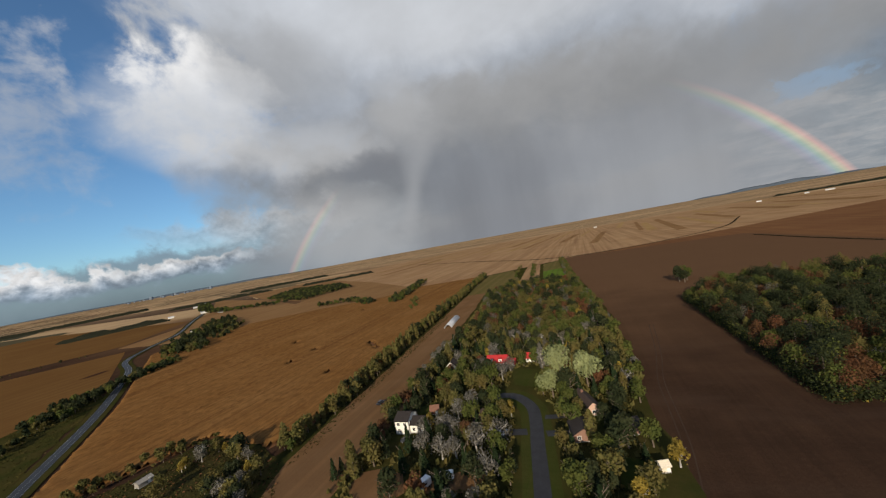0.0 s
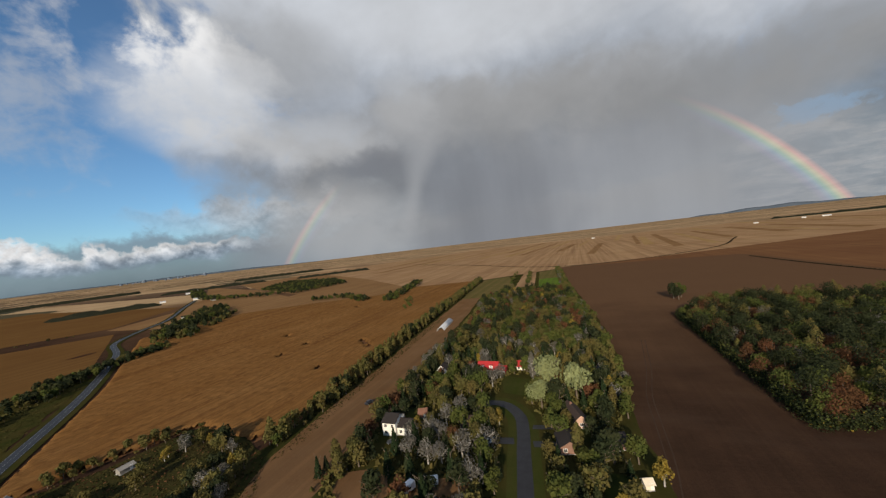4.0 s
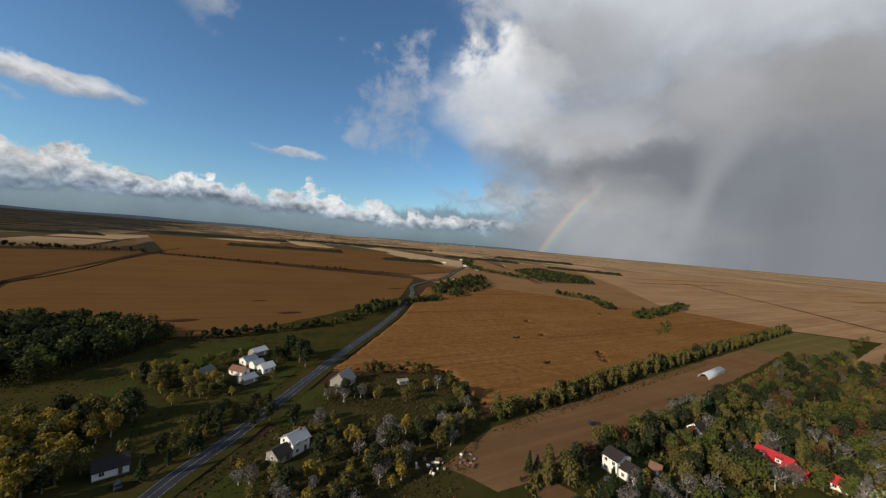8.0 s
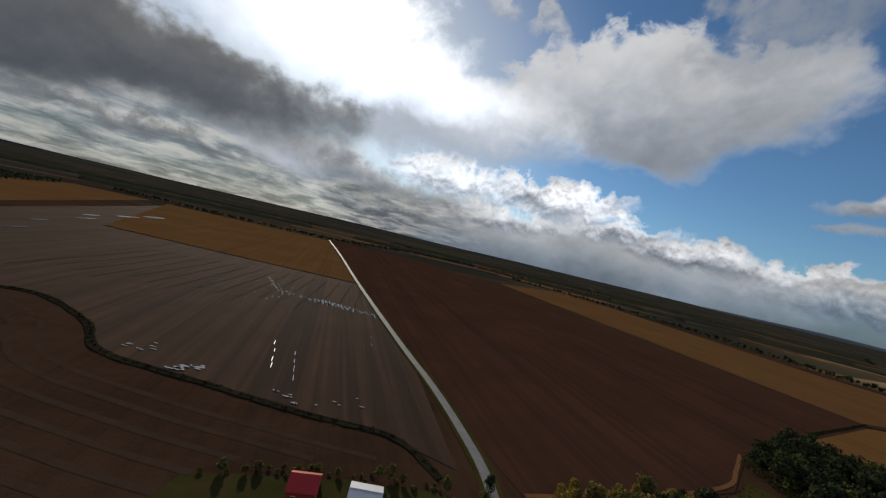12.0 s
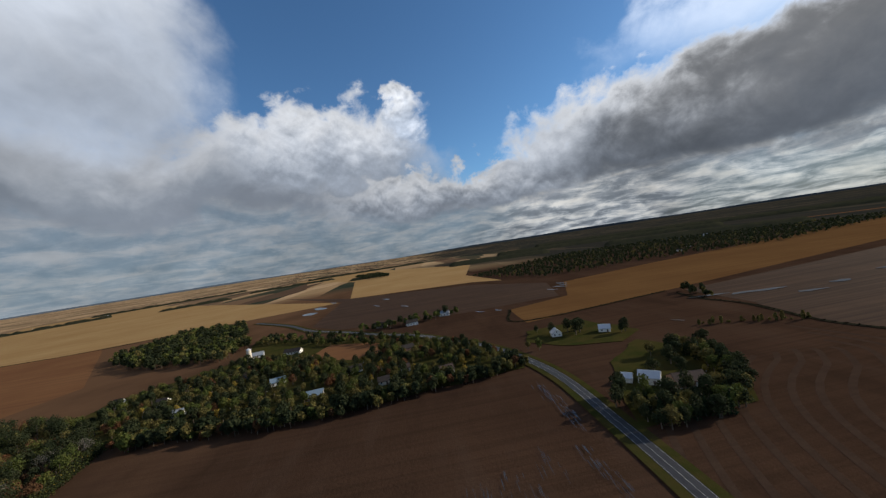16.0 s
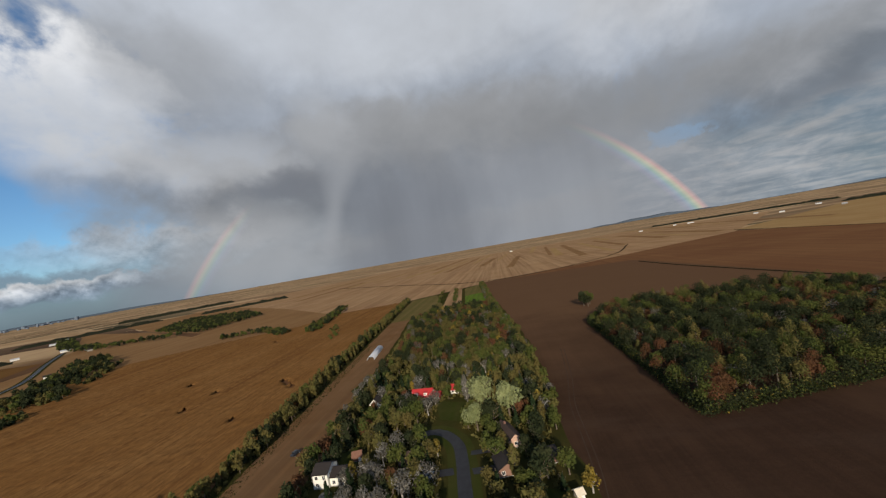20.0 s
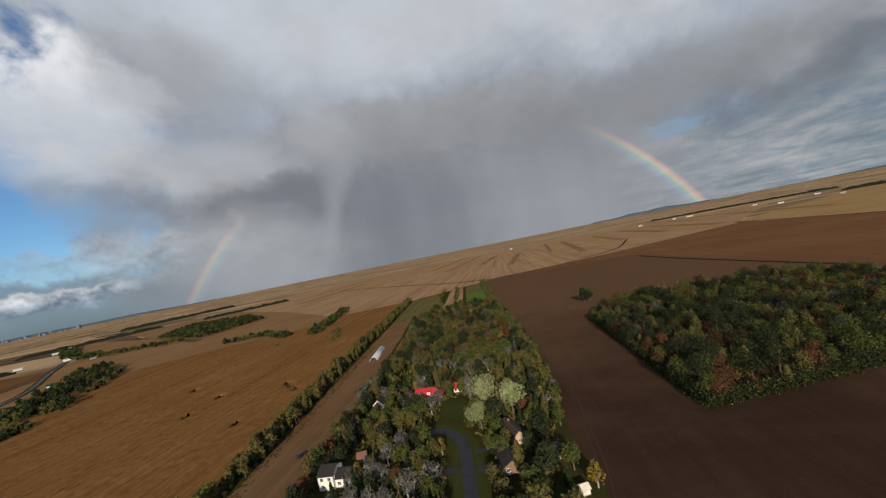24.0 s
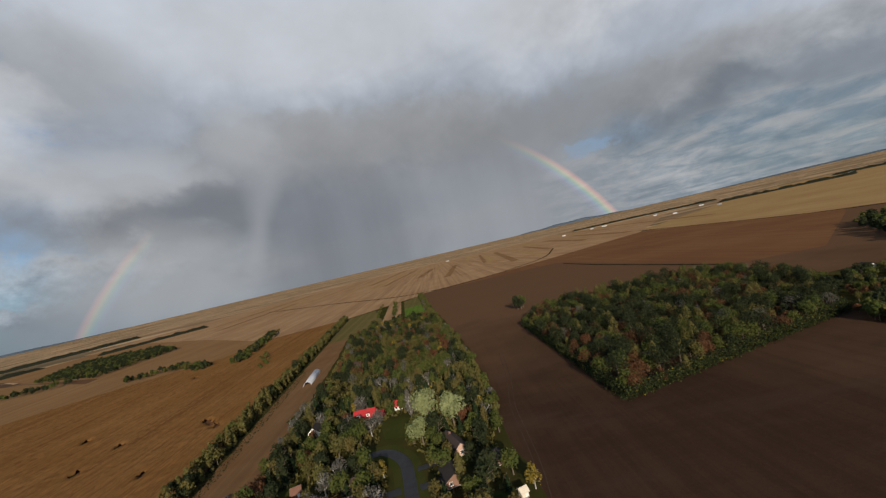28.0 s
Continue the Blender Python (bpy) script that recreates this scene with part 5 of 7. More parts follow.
# gardens south of the corn
for x, y in scatter([(-98, -16), (-126, 4), (-150, 22), (-172, 42), (-180, 60), (-160, 70), (-172, 108), (-142, 104), (-122, 92), (-104, 60), (-90, 20)], 5.4, tr, [(-129, 19, 10), (-180, 54, 9), (-173, 80, 7), (-160, 30, 12), (-150, 50, 13), (-142, 68, 12), (-105, 64, 8), (-152, 88, 12), (-113, -4, 9)]):
    plant(tr.choice(["shrub"] * 4 + ["ash"] * 4 + ["birch"] * 2 + ["oak"] * 3 + ["bare"] * 2), x, y, tr.uniform(0.45, 0.85), tr, "garden trees")
for kind, x, y, s in [("spruce", -227, 27, 1.25), ("oak", -222, 34, 1.15), ("oak", -213, 36, 0.95), ("oak", -230, 38, 1.0), ("oak", -234, 30, 1.1), ("oak", -156, 14, 0.7), ("oak", -152, 8, 0.65), ("spruce", -143, 31, 0.6), ("spruce", -134, 35, 0.55), ("birch", -200, -8, 0.8), ("ash", -192, -4, 0.8), ("birch", -186, 0, 0.6), ("ash", -234, 4, 0.8), ("oak", -226, 22, 0.9), ("ash", -200, 18, 0.55), ("ash", -228, -12, 0.9), ("birch", -218, -22, 0.8), ("ash", -142, -38, 0.8), ("spruce", -132, -22, 0.8), ("ash", -144, -28, 0.8), ("oak", -136, -44, 0.7), ("birch", -198, -28, 0.6), ("ash", -208, -20, 0.7),
                      ("maple", -222, -14, 0.7), ("ash", -196, -14, 0.5), ("birch", -184, -22, 0.6), ("ash", -232, -6, 0.7), ("oak", -236, 0, 0.6), ("oak", 77, 379, 1.3), ("maple", 84, 383, 1.25), ("oak", 80, 374, 1.0), ("spruce", -158, -10, 0.6), ("oak", -165, -4, 0.5), ("shrub", -170, 2, 1.0), ("oak", -70, -104, 0.55), ("ash", -66, -99, 0.5),
                      ("oak", 158, -86, 1.0), ("maple", 147, -92, 1.0), ("oak", 140, -98, 1.05), ("oak", 144, -108, 0.9), ("oak", 136, -112, 1.0), ("ash", 140, -120, 0.9), ("oak", 178, -128, 0.9), ("oak", 166, -124, 0.8), ("oak", 153, -83, 0.95), ("oak", 141, -84, 0.8), ("oak", 133, -90, 0.9), ("spruce", 127, -98, 0.9), ("oak", 125, -106, 0.8), ("maple", 129, -118, 0.8), ("spruce", 126, -112, 0.8), ("oak", 135, -126, 0.8), ("oak", 146, -134, 0.7), ("ash", 176, -142, 0.9), ("oak", 186, -138, 0.9), ("ash", 194, -128, 0.8), ("birch", 162, -134, 0.55), ("oak", 170, -112, 0.7),
                      ("oak", 268, -112, 1.1), ("oak", 258, -114, 1.0), ("oak", 272, -100, 0.8), ("oak", 246, -146, 0.8), ("oak", 262, -119, 0.95), ("oak", 270, -122, 0.8), ("maple", 240, -78, 0.7), ("ash", 246, -72, 0.6), ("oak", 244, -142, 0.7), ("column", 236, -50, 0.7), ("column", 232, -44, 0.8), ("ash", 240, -40, 0.7), ("oak", 282, -92, 0.5)]:
    plant(kind, x, y, s, tr)
# bushes round the meadow farm
for x, y in scatter([(-232, -34), (-222, -8), (-214, -4), (-206, -6), (-196, -2), (-186, -2), (-182, -14), (-198, -30), (-216, -44)], 4.6, tr, [(-213, -10, 5.5), (-210, 2, 6), (-192, 8, 6)]):
    plant(tr.choice(["ash"] * 4 + ["birch"] * 3 + ["shrub"] * 4 + ["oak"]), x, y, tr.uniform(0.42, 0.72), tr, "farm bushes")
for x, y in scatter([(-150, -2), (-166, 10), (-180, 20), (-172, 2), (-160, -14), (-146, -22), (-134, -14)], 5.5, tr, [(-137, -30, 7), (-131, -27, 5)]):
    plant(tr.choice(["oak"] * 3 + ["ash"] * 3 + ["spruce"] + ["birch"]), x, y, tr.uniform(0.42, 0.66), tr, "roadside trees")
# trees closing in the farm south-east of the road
for x, y in scatter([(122, -84), (124, -112), (134, -132), (158, -150), (184, -160), (204, -148), (192, -134), (168, -140), (146, -130), (138, -112), (134, -92), (150, -82), (160, -84), (146, -76)], 5.6, tr, [(152, -117, 8), (160, -102, 8), (167, -95, 6)]):
    plant(tr.choice(["oak"] * 5 + ["ash"] * 2 + ["spruce"] * 2 + ["maple"]), x, y, tr.uniform(0.6, 0.95), tr, "farm trees")
# gardens of the eastern village
for x, y in scatter([(214, 172), (210, 60), (222, -30), (250, -50), (300, -24), (330, 20), (296, 60), (330, 110), (350, 165), (290, 235), (240, 225)], 7.6, tr, [(227, 30, 9), (266, 53, 10), (233, 70, 10), (230, -10, 10), (267, 108, 10), (283, 231, 8), (268, 190, 9), (265, 52, 10), (300, 60, 18), (250, 0, 10), (250, 90, 9), (300, 10, 12)]):
    plant(tr.choice(["oak"] * 5 + ["ash"] * 4 + ["maple"] * 2 + ["birch"] + ["cherry"]), x, y, tr.uniform(0.55, 0.85), tr, "village trees")

# ---- buildings ----


def plain(name, c, rough=0.7, grain=0.25, scale=1.2, stretch=(1, 1, 1), metal=0.0, bump=0.1):
    return simple(name, c, tuple(min(1.0, k * (1 - grain)) for k in c), scale, rough, bump, metal, 0.3, stretch)


M_WHITEWALL = plain("white_siding", (0.78, 0.76, 0.70), 0.6, 0.15, 0.8, (1, 1, 6))
M_CREAM = plain("cream_siding", (0.72, 0.64, 0.50), 0.7, 0.15, 0.8, (1, 1, 6))
M_PINKWALL = plain("pink_brick_wall", (0.55, 0.36, 0.27), 0.85, 0.2, 2.0, (1, 1, 3))
M_BRICKWALL = plain("brown_brick_wall", (0.26, 0.15, 0.11), 0.9, 0.3, 2.5, (1, 1, 3))
M_GREYWALL = plain("weathered_boards", (0.30, 0.28, 0.25), 0.9, 0.35, 1.5, (6, 6, 0.6))
M_REDWALL = plain("red_barn_boards", (0.30, 0.045, 0.035), 0.75, 0.3, 1.5, (5, 5, 0.6))
M_DARKROOF = plain("dark_shingles", (0.030, 0.024, 0.022), 0.9, 0.35, 2.5, (1, 4, 4), bump=0.3)
M_BROWNROOF = plain("brown_shingles", (0.060, 0.040, 0.033), 0.9, 0.35, 2.5, (1, 4, 4), bump=0.3)
M_REDROOF = plain("red_metal_roof", (0.42, 0.030, 0.030), 0.5, 0.2, 1.0, (6, 1, 1))
M_GREYROOF = plain("grey_metal_roof", (0.34, 0.36, 0.38), 0.45, 0.2, 1.0, (5, 0.5, 0.5), 0.3)
M_PALEROOF = plain("pale_metal_roof", (0.55, 0.56, 0.58), 0.4, 0.15, 1.0, (5, 0.5, 0.5), 0.3)
M_BLUEROOF = plain("blue_grey_roof", (0.20, 0.27, 0.33), 0.5, 0.25, 1.0, (5, 0.5, 0.5), 0.2)
M_RUSTROOF = plain("rusty_tin_roof", (0.24, 0.12, 0.08), 0.75, 0.45, 1.2, (5, 0.5, 0.5), 0.2)
M_GREENROOF = plain("grey_green_roof", (0.13, 0.15, 0.12), 0.85, 0.3, 1.2)
M_TRIM = plain("white_trim", (0.80, 0.79, 0.76), 0.5, 0.08)
M_DOOR = plain("dark_door", (0.10, 0.07, 0.06), 0.6, 0.2)
M_CHIM = plain("chimney_brick", (0.24, 0.13, 0.10), 0.9, 0.35, 4.0)
M_CONC = plain("concrete", (0.36, 0.35, 0.33), 0.85, 0.25, 1.0)
M_PANE, _nt, _b = material("window_glass", 0.06, spec=0.8)
_b.inputs["Base Color"].default_value = (0.02, 0.024, 0.03, 1)
M_RUBBER = plain("tyre_rubber", (0.02, 0.02, 0.02), 0.9)
M_CAR = {"white": plain("white_car_paint", (0.75, 0.75, 0.74), 0.3, 0.05), "dark": plain("dark_car_paint", (0.03, 0.035, 0.045), 0.3, 0.1), "red": plain("red_car_paint", (0.35, 0.03, 0.03), 0.3, 0.1)}


def part(name, bm, mat, parent, label=""):
    me = bpy.data.meshes.new(name)
    bm.to_mesh(me)
    bm.free()
    me.materials.append(mat)
    return piece(name, me, parent, label)


def piece(name, me, parent, label="", place=None):
    o = new(name, me)
    o.parent = parent
    if place is not None:
        o.matrix_local = place
    if label:
        o["label"] = label
    return o


def box_bm(x0, x1, y0, y1, z0, z1, soft=0.0):
    bm = bmesh.new()
    bmesh.ops.create_cube(bm, size=1)
    bmesh.ops.transform(bm, matrix=Matrix.LocRotScale(((x0 + x1) / 2, (y0 + y1) / 2, (z0 + z1) / 2), None, (x1 - x0, y1 - y0, z1 - z0)), verts=bm.verts[:])
    if soft:
        bmesh.ops.bevel(bm, geom=bm.edges[:], offset=soft, segments=2, affect="EDGES")
    return bm


def gable_bm(w, d, h, rise):
    """Walls with gable ends; the ridge runs along x."""
    bm = bmesh.new()
    x, y = w / 2, d / 2
    v = [bm.verts.new(p) for p in ((-x, -y, -0.1), (x, -y, -0.1), (x, y, -0.1), (-x, y, -0.1), (-x, -y, h), (x, -y, h), (x, y, h), (-x, y, h), (-x, 0, h + rise), (x, 0, h + rise))]
    for f in ((0, 1, 5, 4), (2, 3, 7, 6), (1, 2, 6, 9, 5), (3, 0, 4, 8, 7), (0, 3, 2, 1), (4, 5, 9, 8), (6, 7, 8, 9)):
        bm.faces.new([v[i] for i in f])
    return bm


def slope_bm(w, d, h, rise, side, over=0.5, thick=0.16):
    """One slope of the roof, a slab with eaves."""
    bm = bmesh.new()
    y = d / 2
    run = math.hypot(y, rise)
    nx, nz = -side * -rise / run, y / run
    ey = side * (y + over * y / run)
    ez = h - over * rise / run
    x = w / 2 + over * 0.7
    off = Vector((0, side * rise / run * thick, y / run * thick))
    lo = [Vector((-x, 0, h + rise + 0.02)), Vector((x, 0, h + rise + 0.02)), Vector((x, ey, ez + 0.02)), Vector((-x, ey, ez + 0.02))]
    a = [bm.verts.new(p) for p in lo]
    b = [bm.verts.new(p + off) for p in lo]
    for f in ((a[0], a[1], a[2], a[3]), (b[3], b[2], b[1], b[0]), (a[0], b[0], b[1], a[1]), (a[1], b[1], b[2], a[2]), (a[2], b[2], b[3], a[3]), (a[3], b[3], b[0], a[0])):
        bm.faces.new(f)
    bmesh.ops.recalc_face_normals(bm, faces=bm.faces[:])
    return bm


WINDOW = {}


def window(parent, x, y, z, turn, w=1.1, h=1.2):
    """A framed window set on a wall that faces along turn."""
    key = (round(w, 1), round(h, 1))
    if key not in WINDOW:
        f = bmesh.new()
        t = 0.1
        for x0, x1, z0, z1 in ((-w / 2 - t, w / 2 + t, -h / 2 - t, -h / 2), (-w / 2 - t, w / 2 + t, h / 2, h / 2 + t), (-w / 2 - t, -w / 2, -h / 2, h / 2), (w / 2, w / 2 + t, -h / 2, h / 2), (-0.03, 0.03, -h / 2, h / 2)):
            b = box_bm(x0, x1, -0.07, 0.02, z0, z1)
            me = bpy.data.meshes.new("tmp")
            b.to_mesh(me)
            b.free()
            f.from_mesh(me)
            bpy.data.meshes.remove(me)
        fm = bpy.data.meshes.new("window_frame")
        f.to_mesh(fm)
        f.free()
        fm.materials.append(M_TRIM)
        p = box_bm(-w / 2, w / 2, -0.03, 0.015, -h / 2, h / 2)
        pm = bpy.data.meshes.new("pane")
        p.to_mesh(pm)
        p.free()
        pm.materials.append(M_PANE)
        WINDOW[key] = (fm, pm)
    fr = piece("window", WINDOW[key][0], parent, "", pose(x, y, z, 0, 0, turn))
    piece("pane", WINDOW[key][1], fr)


def house(name, p0, p1, depth, h, rise, wall, roof, label, ridge="front", windows=True, chimney=False, storeys=1, door=True, category="house", group="", far=False):
    """A gabled building: p0 to p1 is the foot of the side that faces the drone, and it reaches depth metres back."""
    ax, ay = p1[0] - p0[0], p1[1] - p0[1]
    w = math.hypot(ax, ay)
    ux, uy = ax / w, ay / w
    bx, by = -uy, ux
    if bx * p0[0] + by * p0[1] < 0:
        bx, by = -bx, -by
    cx, cy = (p0[0] + p1[0]) / 2 + bx * depth / 2, (p0[1] + p1[1]) / 2 + by * depth / 2
    turn = math.degrees(math.atan2(uy, ux))
    d = depth
    if ridge == "depth":
        turn, w, d = turn + 90, depth, w
    root = new(name)
    root.matrix_world = pose(cx, cy, 0.3, 0, 0, turn)
    part("wall", gable_bm(w, d, h, rise), wall, root)
    for side in (-1, 1):
        part("roof_slope", slope_bm(w, d, h, rise, side), roof, root)
    part("footing", box_bm(-w / 2 - 0.06, w / 2 + 0.06, -d / 2 - 0.06, d / 2 + 0.06, -0.4, 0.25), M_CONC, root)
    part("ridge_cap", box_bm(-w / 2 - 0.35, w / 2 + 0.35, -0.14, 0.14, h + rise + 0.1, h + rise + 0.22), roof, root)
    if windows:
        for s in range(storeys):
            z = 1.5 + s * 2.6
            n = max(2, int(w / 3.2))
            for k in range(n):
                x = (k + 0.5) / n * w - w / 2
                for side, turn2 in ((-1, 0), (1, 180)):
                    if door and s == 0 and k == n // 2 and side == -1:
                        continue
                    window(root, x, side * d / 2, z, turn2)
            for side, turn2 in ((-1, -90), (1, 90)):
                for y in ((-d / 4, d / 4) if d > 6 else (0,)):
                    window(root, side * w / 2, y, z, turn2)
        if rise > 2.2:
            for side, turn2 in ((-1, -90), (1, 90)):
                window(root, side * w / 2, 0, h + rise * 0.3, turn2, 0.9, 1.0)
    if door:
        k = max(2, int(w / 3.2)) // 2
        x = (k + 0.5) / max(2, int(w / 3.2)) * w - w / 2
        dr = part("door", box_bm(x - 0.5, x + 0.5, -d / 2 - 0.06, -d / 2 + 0.02, 0.05, 2.1), M_DOOR if windows else M_TRIM, root)
        part("door_handle", box_bm(x + 0.36, x + 0.42, -d / 2 - 0.12, -d / 2 - 0.06, 1.0, 1.12), M_GREYROOF, dr)
    if chimney:
        part("chimney", box_bm(w * 0.2, w * 0.2 + 0.8, -0.4, 0.4, h + rise * 0.5, h + rise + 1.0, 0.04), M_CHIM, root)
    return tagged(root, label, category, group)


def vehicle(name, x, y, turn, length, width, height, paint, label, boxy=False):
    """A parked car or camper: body, cabin, glass and four wheels."""
    root = new(name)
    root.matrix_world = pose(x, y, 0.5, 0, 0, turn)
    L, W = length / 2, width / 2
    if boxy:
        part("body", box_bm(-L, L, -W, W, 0.5, height, 0.2), paint, root)
        part("side_window", box_bm(-L * 0.5, L * 0.2, -W - 0.01, -W + 0.02, height * 0.55, height * 0.75), M_PANE, root)
        part("rear_window", box_bm(L - 0.02, L + 0.01, -W * 0.5, W * 0.5, height * 0.55, height * 0.78), M_PANE, root)
    else:
        part("body", box_bm(-L, L, -W, W, 0.35, height * 0.6, 0.14), paint, root)
        part("cabin", box_bm(-L * 0.55, L * 0.5, -W * 0.86, W * 0.86, height * 0.58, height, 0.16), paint, root)
        part("windscreen", box_bm(L * 0.46, L * 0.52, -W * 0.72, W * 0.72, height * 0.64, height * 0.93), M_PANE, root)
        part("rear_window", box_bm(-L * 0.57, -L * 0.52, -W * 0.72, W * 0.72, height * 0.64, height * 0.93), M_PANE, root)
    for sx in (-0.6, 0.6):
        for sy in (-1, 1):
            bm = bmesh.new()
            bmesh.ops.create_cone(bm, cap_ends=True, segments=14, radius1=0.34, radius2=0.34, depth=0.24, matrix=pose(L * sx, W * 0.92 * sy, 0.34, 90))
            wh = part("wheel", bm, M_RUBBER, root)
            bm = bmesh.new()
            bmesh.ops.create_cone(bm, cap_ends=True, segments=10, radius1=0.18, radius2=0.18, depth=0.26, matrix=pose(L * sx, W * 0.92 * sy, 0.34, 90))
            part("rim", bm, M_GREYROOF, wh)
    return tagged(root, label, "camper" if boxy else "car")


# along the lane
house("white_house", (-81, 121), (-75, 121), 8, 5.4, 1.9, M_WHITEWALL, M_DARKROOF, "two-storey cream-white house with a dark shingle roof", storeys=2, ridge="front")
house("white_house_wing", (-74.9, 122.2), (-69, 122.2), 7, 3.4, 1.8, M_WHITEWALL, M_DARKROOF, "low wing of a white house with a dark roof")
red = house("red_roof_house", (-59.5, 188), (-48, 187.4), 7.5, 2.7, 3.0, M_CREAM, M_REDROOF, "low house with a bright red metal roof and dormers", chimney=False)
for k in (-3.0, 2.2):
    dm = part("dormer", box_bm(k - 0.9, k + 0.9, -3.4, -1.2, 3.1, 4.7), M_TRIM, red, "white dormer in the red roof")
    window(red, k, -3.42, 3.9, 0, 0.9, 0.9)
    part("dormer_roof", box_bm(k - 1.1, k + 1.1, -3.6, -0.9, 4.7, 4.85), M_REDROOF, red)
house("red_roof_annex", (-47.9, 188), (-43.5, 188), 5, 2.2, 1.6, M_REDWALL, M_REDROOF, "small annex with a red roof beside the house", windows=False)
house("red_roof_shed", (-38.5, 194), (-34, 194), 4.5, 2.4, 2.2, M_WHITEWALL, M_REDROOF, "small white garden shed with a red roof", storeys=1)
house("brick_house", (-8, 136), (-2.5, 138.3), 13, 2.8, 2.2, M_PINKWALL, M_BROWNROOF, "house with a pink gable wall and brown shingle roof", ridge="depth", chimney=True)
house("slate_roof_house", (-12, 119.5), (-5.5, 121), 9, 2.6, 1.9, M_BRICKWALL, M_DARKROOF, "low brick house with a dark slate-coloured roof", ridge="depth")
house("dark_house", (4.5, 124), (9.5, 126.5), 6, 2.6, 1.6, M_BRICKWALL, M_DARKROOF, "dark low house among trees beside the ploughed field")
house("beige_shed", (11, 106.8), (13.2, 107.5), 2.4, 1.9, 0.8, M_CREAM, M_CREAM, "small beige garden shed under a round tree", windows=False, category="shed")
house("dormer_cottage", (-83, 185), (-77, 185), 6, 2.8, 2.6, M_WHITEWALL, M_DARKROOF, "small dark-roofed cottage with a white gable", ridge="depth")
house("brown_shed", (-72, 136), (-68.5, 137), 3.4, 2.2, 1.3, M_RUSTROOF, M_RUSTROOF, "small rust-brown wooden shed on a lawn", windows=False, category="shed")
house("hidden_house", (-49, 127), (-41, 128), 8, 2.8, 2.4, M_BRICKWALL, M_BROWNROOF, "brown-roofed house half hidden by grey trees")
vehicle("camper_trailer", -50, 97, 20, 5.4, 2.2, 2.5, M_CAR["white"], "white camper trailer parked on a brown yard", True)
vehicle("box_trailer", -55.5, 92.5, 70, 5.0, 2.4, 2.8, M_CAR["white"], "white box trailer parked beside a yard", True)
vehicle("parked_car", -37, 123, 80, 4.4, 1.8, 1.5, M_CAR["white"], "white car parked in a driveway")
vehicle("parked_car", -74, 116, 10, 4.4, 1.8, 1.5, M_CAR["dark"], "dark car parked before the white house")
vehicle("tractor_car", -104, 146, 75, 4.6, 2.0, 1.7, M_CAR["dark"], "dark vehicle standing on the bare track")
patch("driveway", [(-23, 137), (-14, 138), (-14, 135), (-23, 134)], M_ASPHALT, "short asphalt driveway beside the lane", z=0.5)
patch("driveway_south", [(-22, 126), (-13, 127), (-13, 123), (-21, 122.5)], M_ASPHALT, "short asphalt driveway beside the lane", z=0.5)
patch("driveway_west", [(-29, 127), (-38, 126), (-38, 122), (-28, 123)], M_ASPHALT, "short asphalt driveway beside the lane", z=0.5)
patch("garden_lawn", [(-108, 216), (-105, 236), (-96, 242), (-82, 199), (-93, 197)], M_LAWN, "mown garden lawn among trees", 0.8)
patch("garden_lawn_red", [(-83, 223), (-71, 241), (-52, 231), (-57, 206), (-71, 206)], M_LAWN, "mown lawn behind the red-roofed house", 0.8)
patch("garden_lawn_small", [(-77, 131), (-80, 143), (-75, 148), (-68, 136)], M_LAWN, "small lawn beside the white house", 0.5)
patch("garden_lawn_willow", [(-46, 187), (-27, 181), (-24, 160), (-40, 165)], M_LAWN, "lawn under pale willows", 0.5)
patch("garden_lawn_path", [(-86, 152), (-88, 174), (-95, 198), (-84, 198), (-76, 161)], M_LAWN, "long lawn beside the track", 0.6)
patch("garden_lawn_east", [(0, 99), (1, 113), (9, 112), (11, 100)], M_LAWN, "garden lawn with a small shed", 0.4)
patch("brown_yard", [(-47, 101), (-38, 101), (-38, 93), (-58, 90), (-58, 94)], M_DIRT, "bare brown yard with parked trailers", 0.4)
patch("round_plot", [(-82, 90), (-82, 97), (-75, 100), (-66, 98), (-61, 90), (-66, 84), (-76, 83)], M_DIRT, "round bare garden plot", 0.8)


def tunnel(p, q, width, height):
    """A long arched plastic tunnel with ribs."""
    ax, ay = q[0] - p[0], q[1] - p[1]
    length = math.hypot(ax, ay)
    root = new("polytunnel")
    root.matrix_world = pose((p[0] + q[0]) / 2, (p[1] + q[1]) / 2, 0.3, 0, 0, math.degrees(math.atan2(ay, ax)))
    n, verts, faces = 12, [], []
    for r in (1.0, 0.97):
        for x in (-length / 2, length / 2):
            verts += [(x, math.cos(math.pi * k / n) * width / 2 * r, math.sin(math.pi * k / n) * height * r) for k in range(n + 1)]
    m = n + 1
    for k in range(n):
        faces += [(k, k + 1, m + k + 1, m + k), (2 * m + k + 1, 2 * m + k, 3 * m + k, 3 * m + k + 1), (k + 1, k, 2 * m + k, 2 * m + k + 1), (m + k, m + k + 1, 3 * m + k + 1, 3 * m + k)]
    piece("cover", mesh_of("cover", verts, faces, M_PALEROOF, True), root)
    for i in range(9):
        x = -length / 2 + length * i / 8
        v, f = [], []
        for k in range(n):
            a, b = math.pi * k / n, math.pi * (k + 1) / n
            limb(v, f, (x, math.cos(a) * width / 2 * 1.01, math.sin(a) * height * 1.01), (x, math.cos(b) * width / 2 * 1.01, math.sin(b) * height * 1.01), 0.05, 0.05, 4)
        piece("rib", mesh_of("rib", v, f, M_GREYROOF), root)
    tagged(root, "long grey plastic-covered polytunnel beside the bare track", "greenhouse")


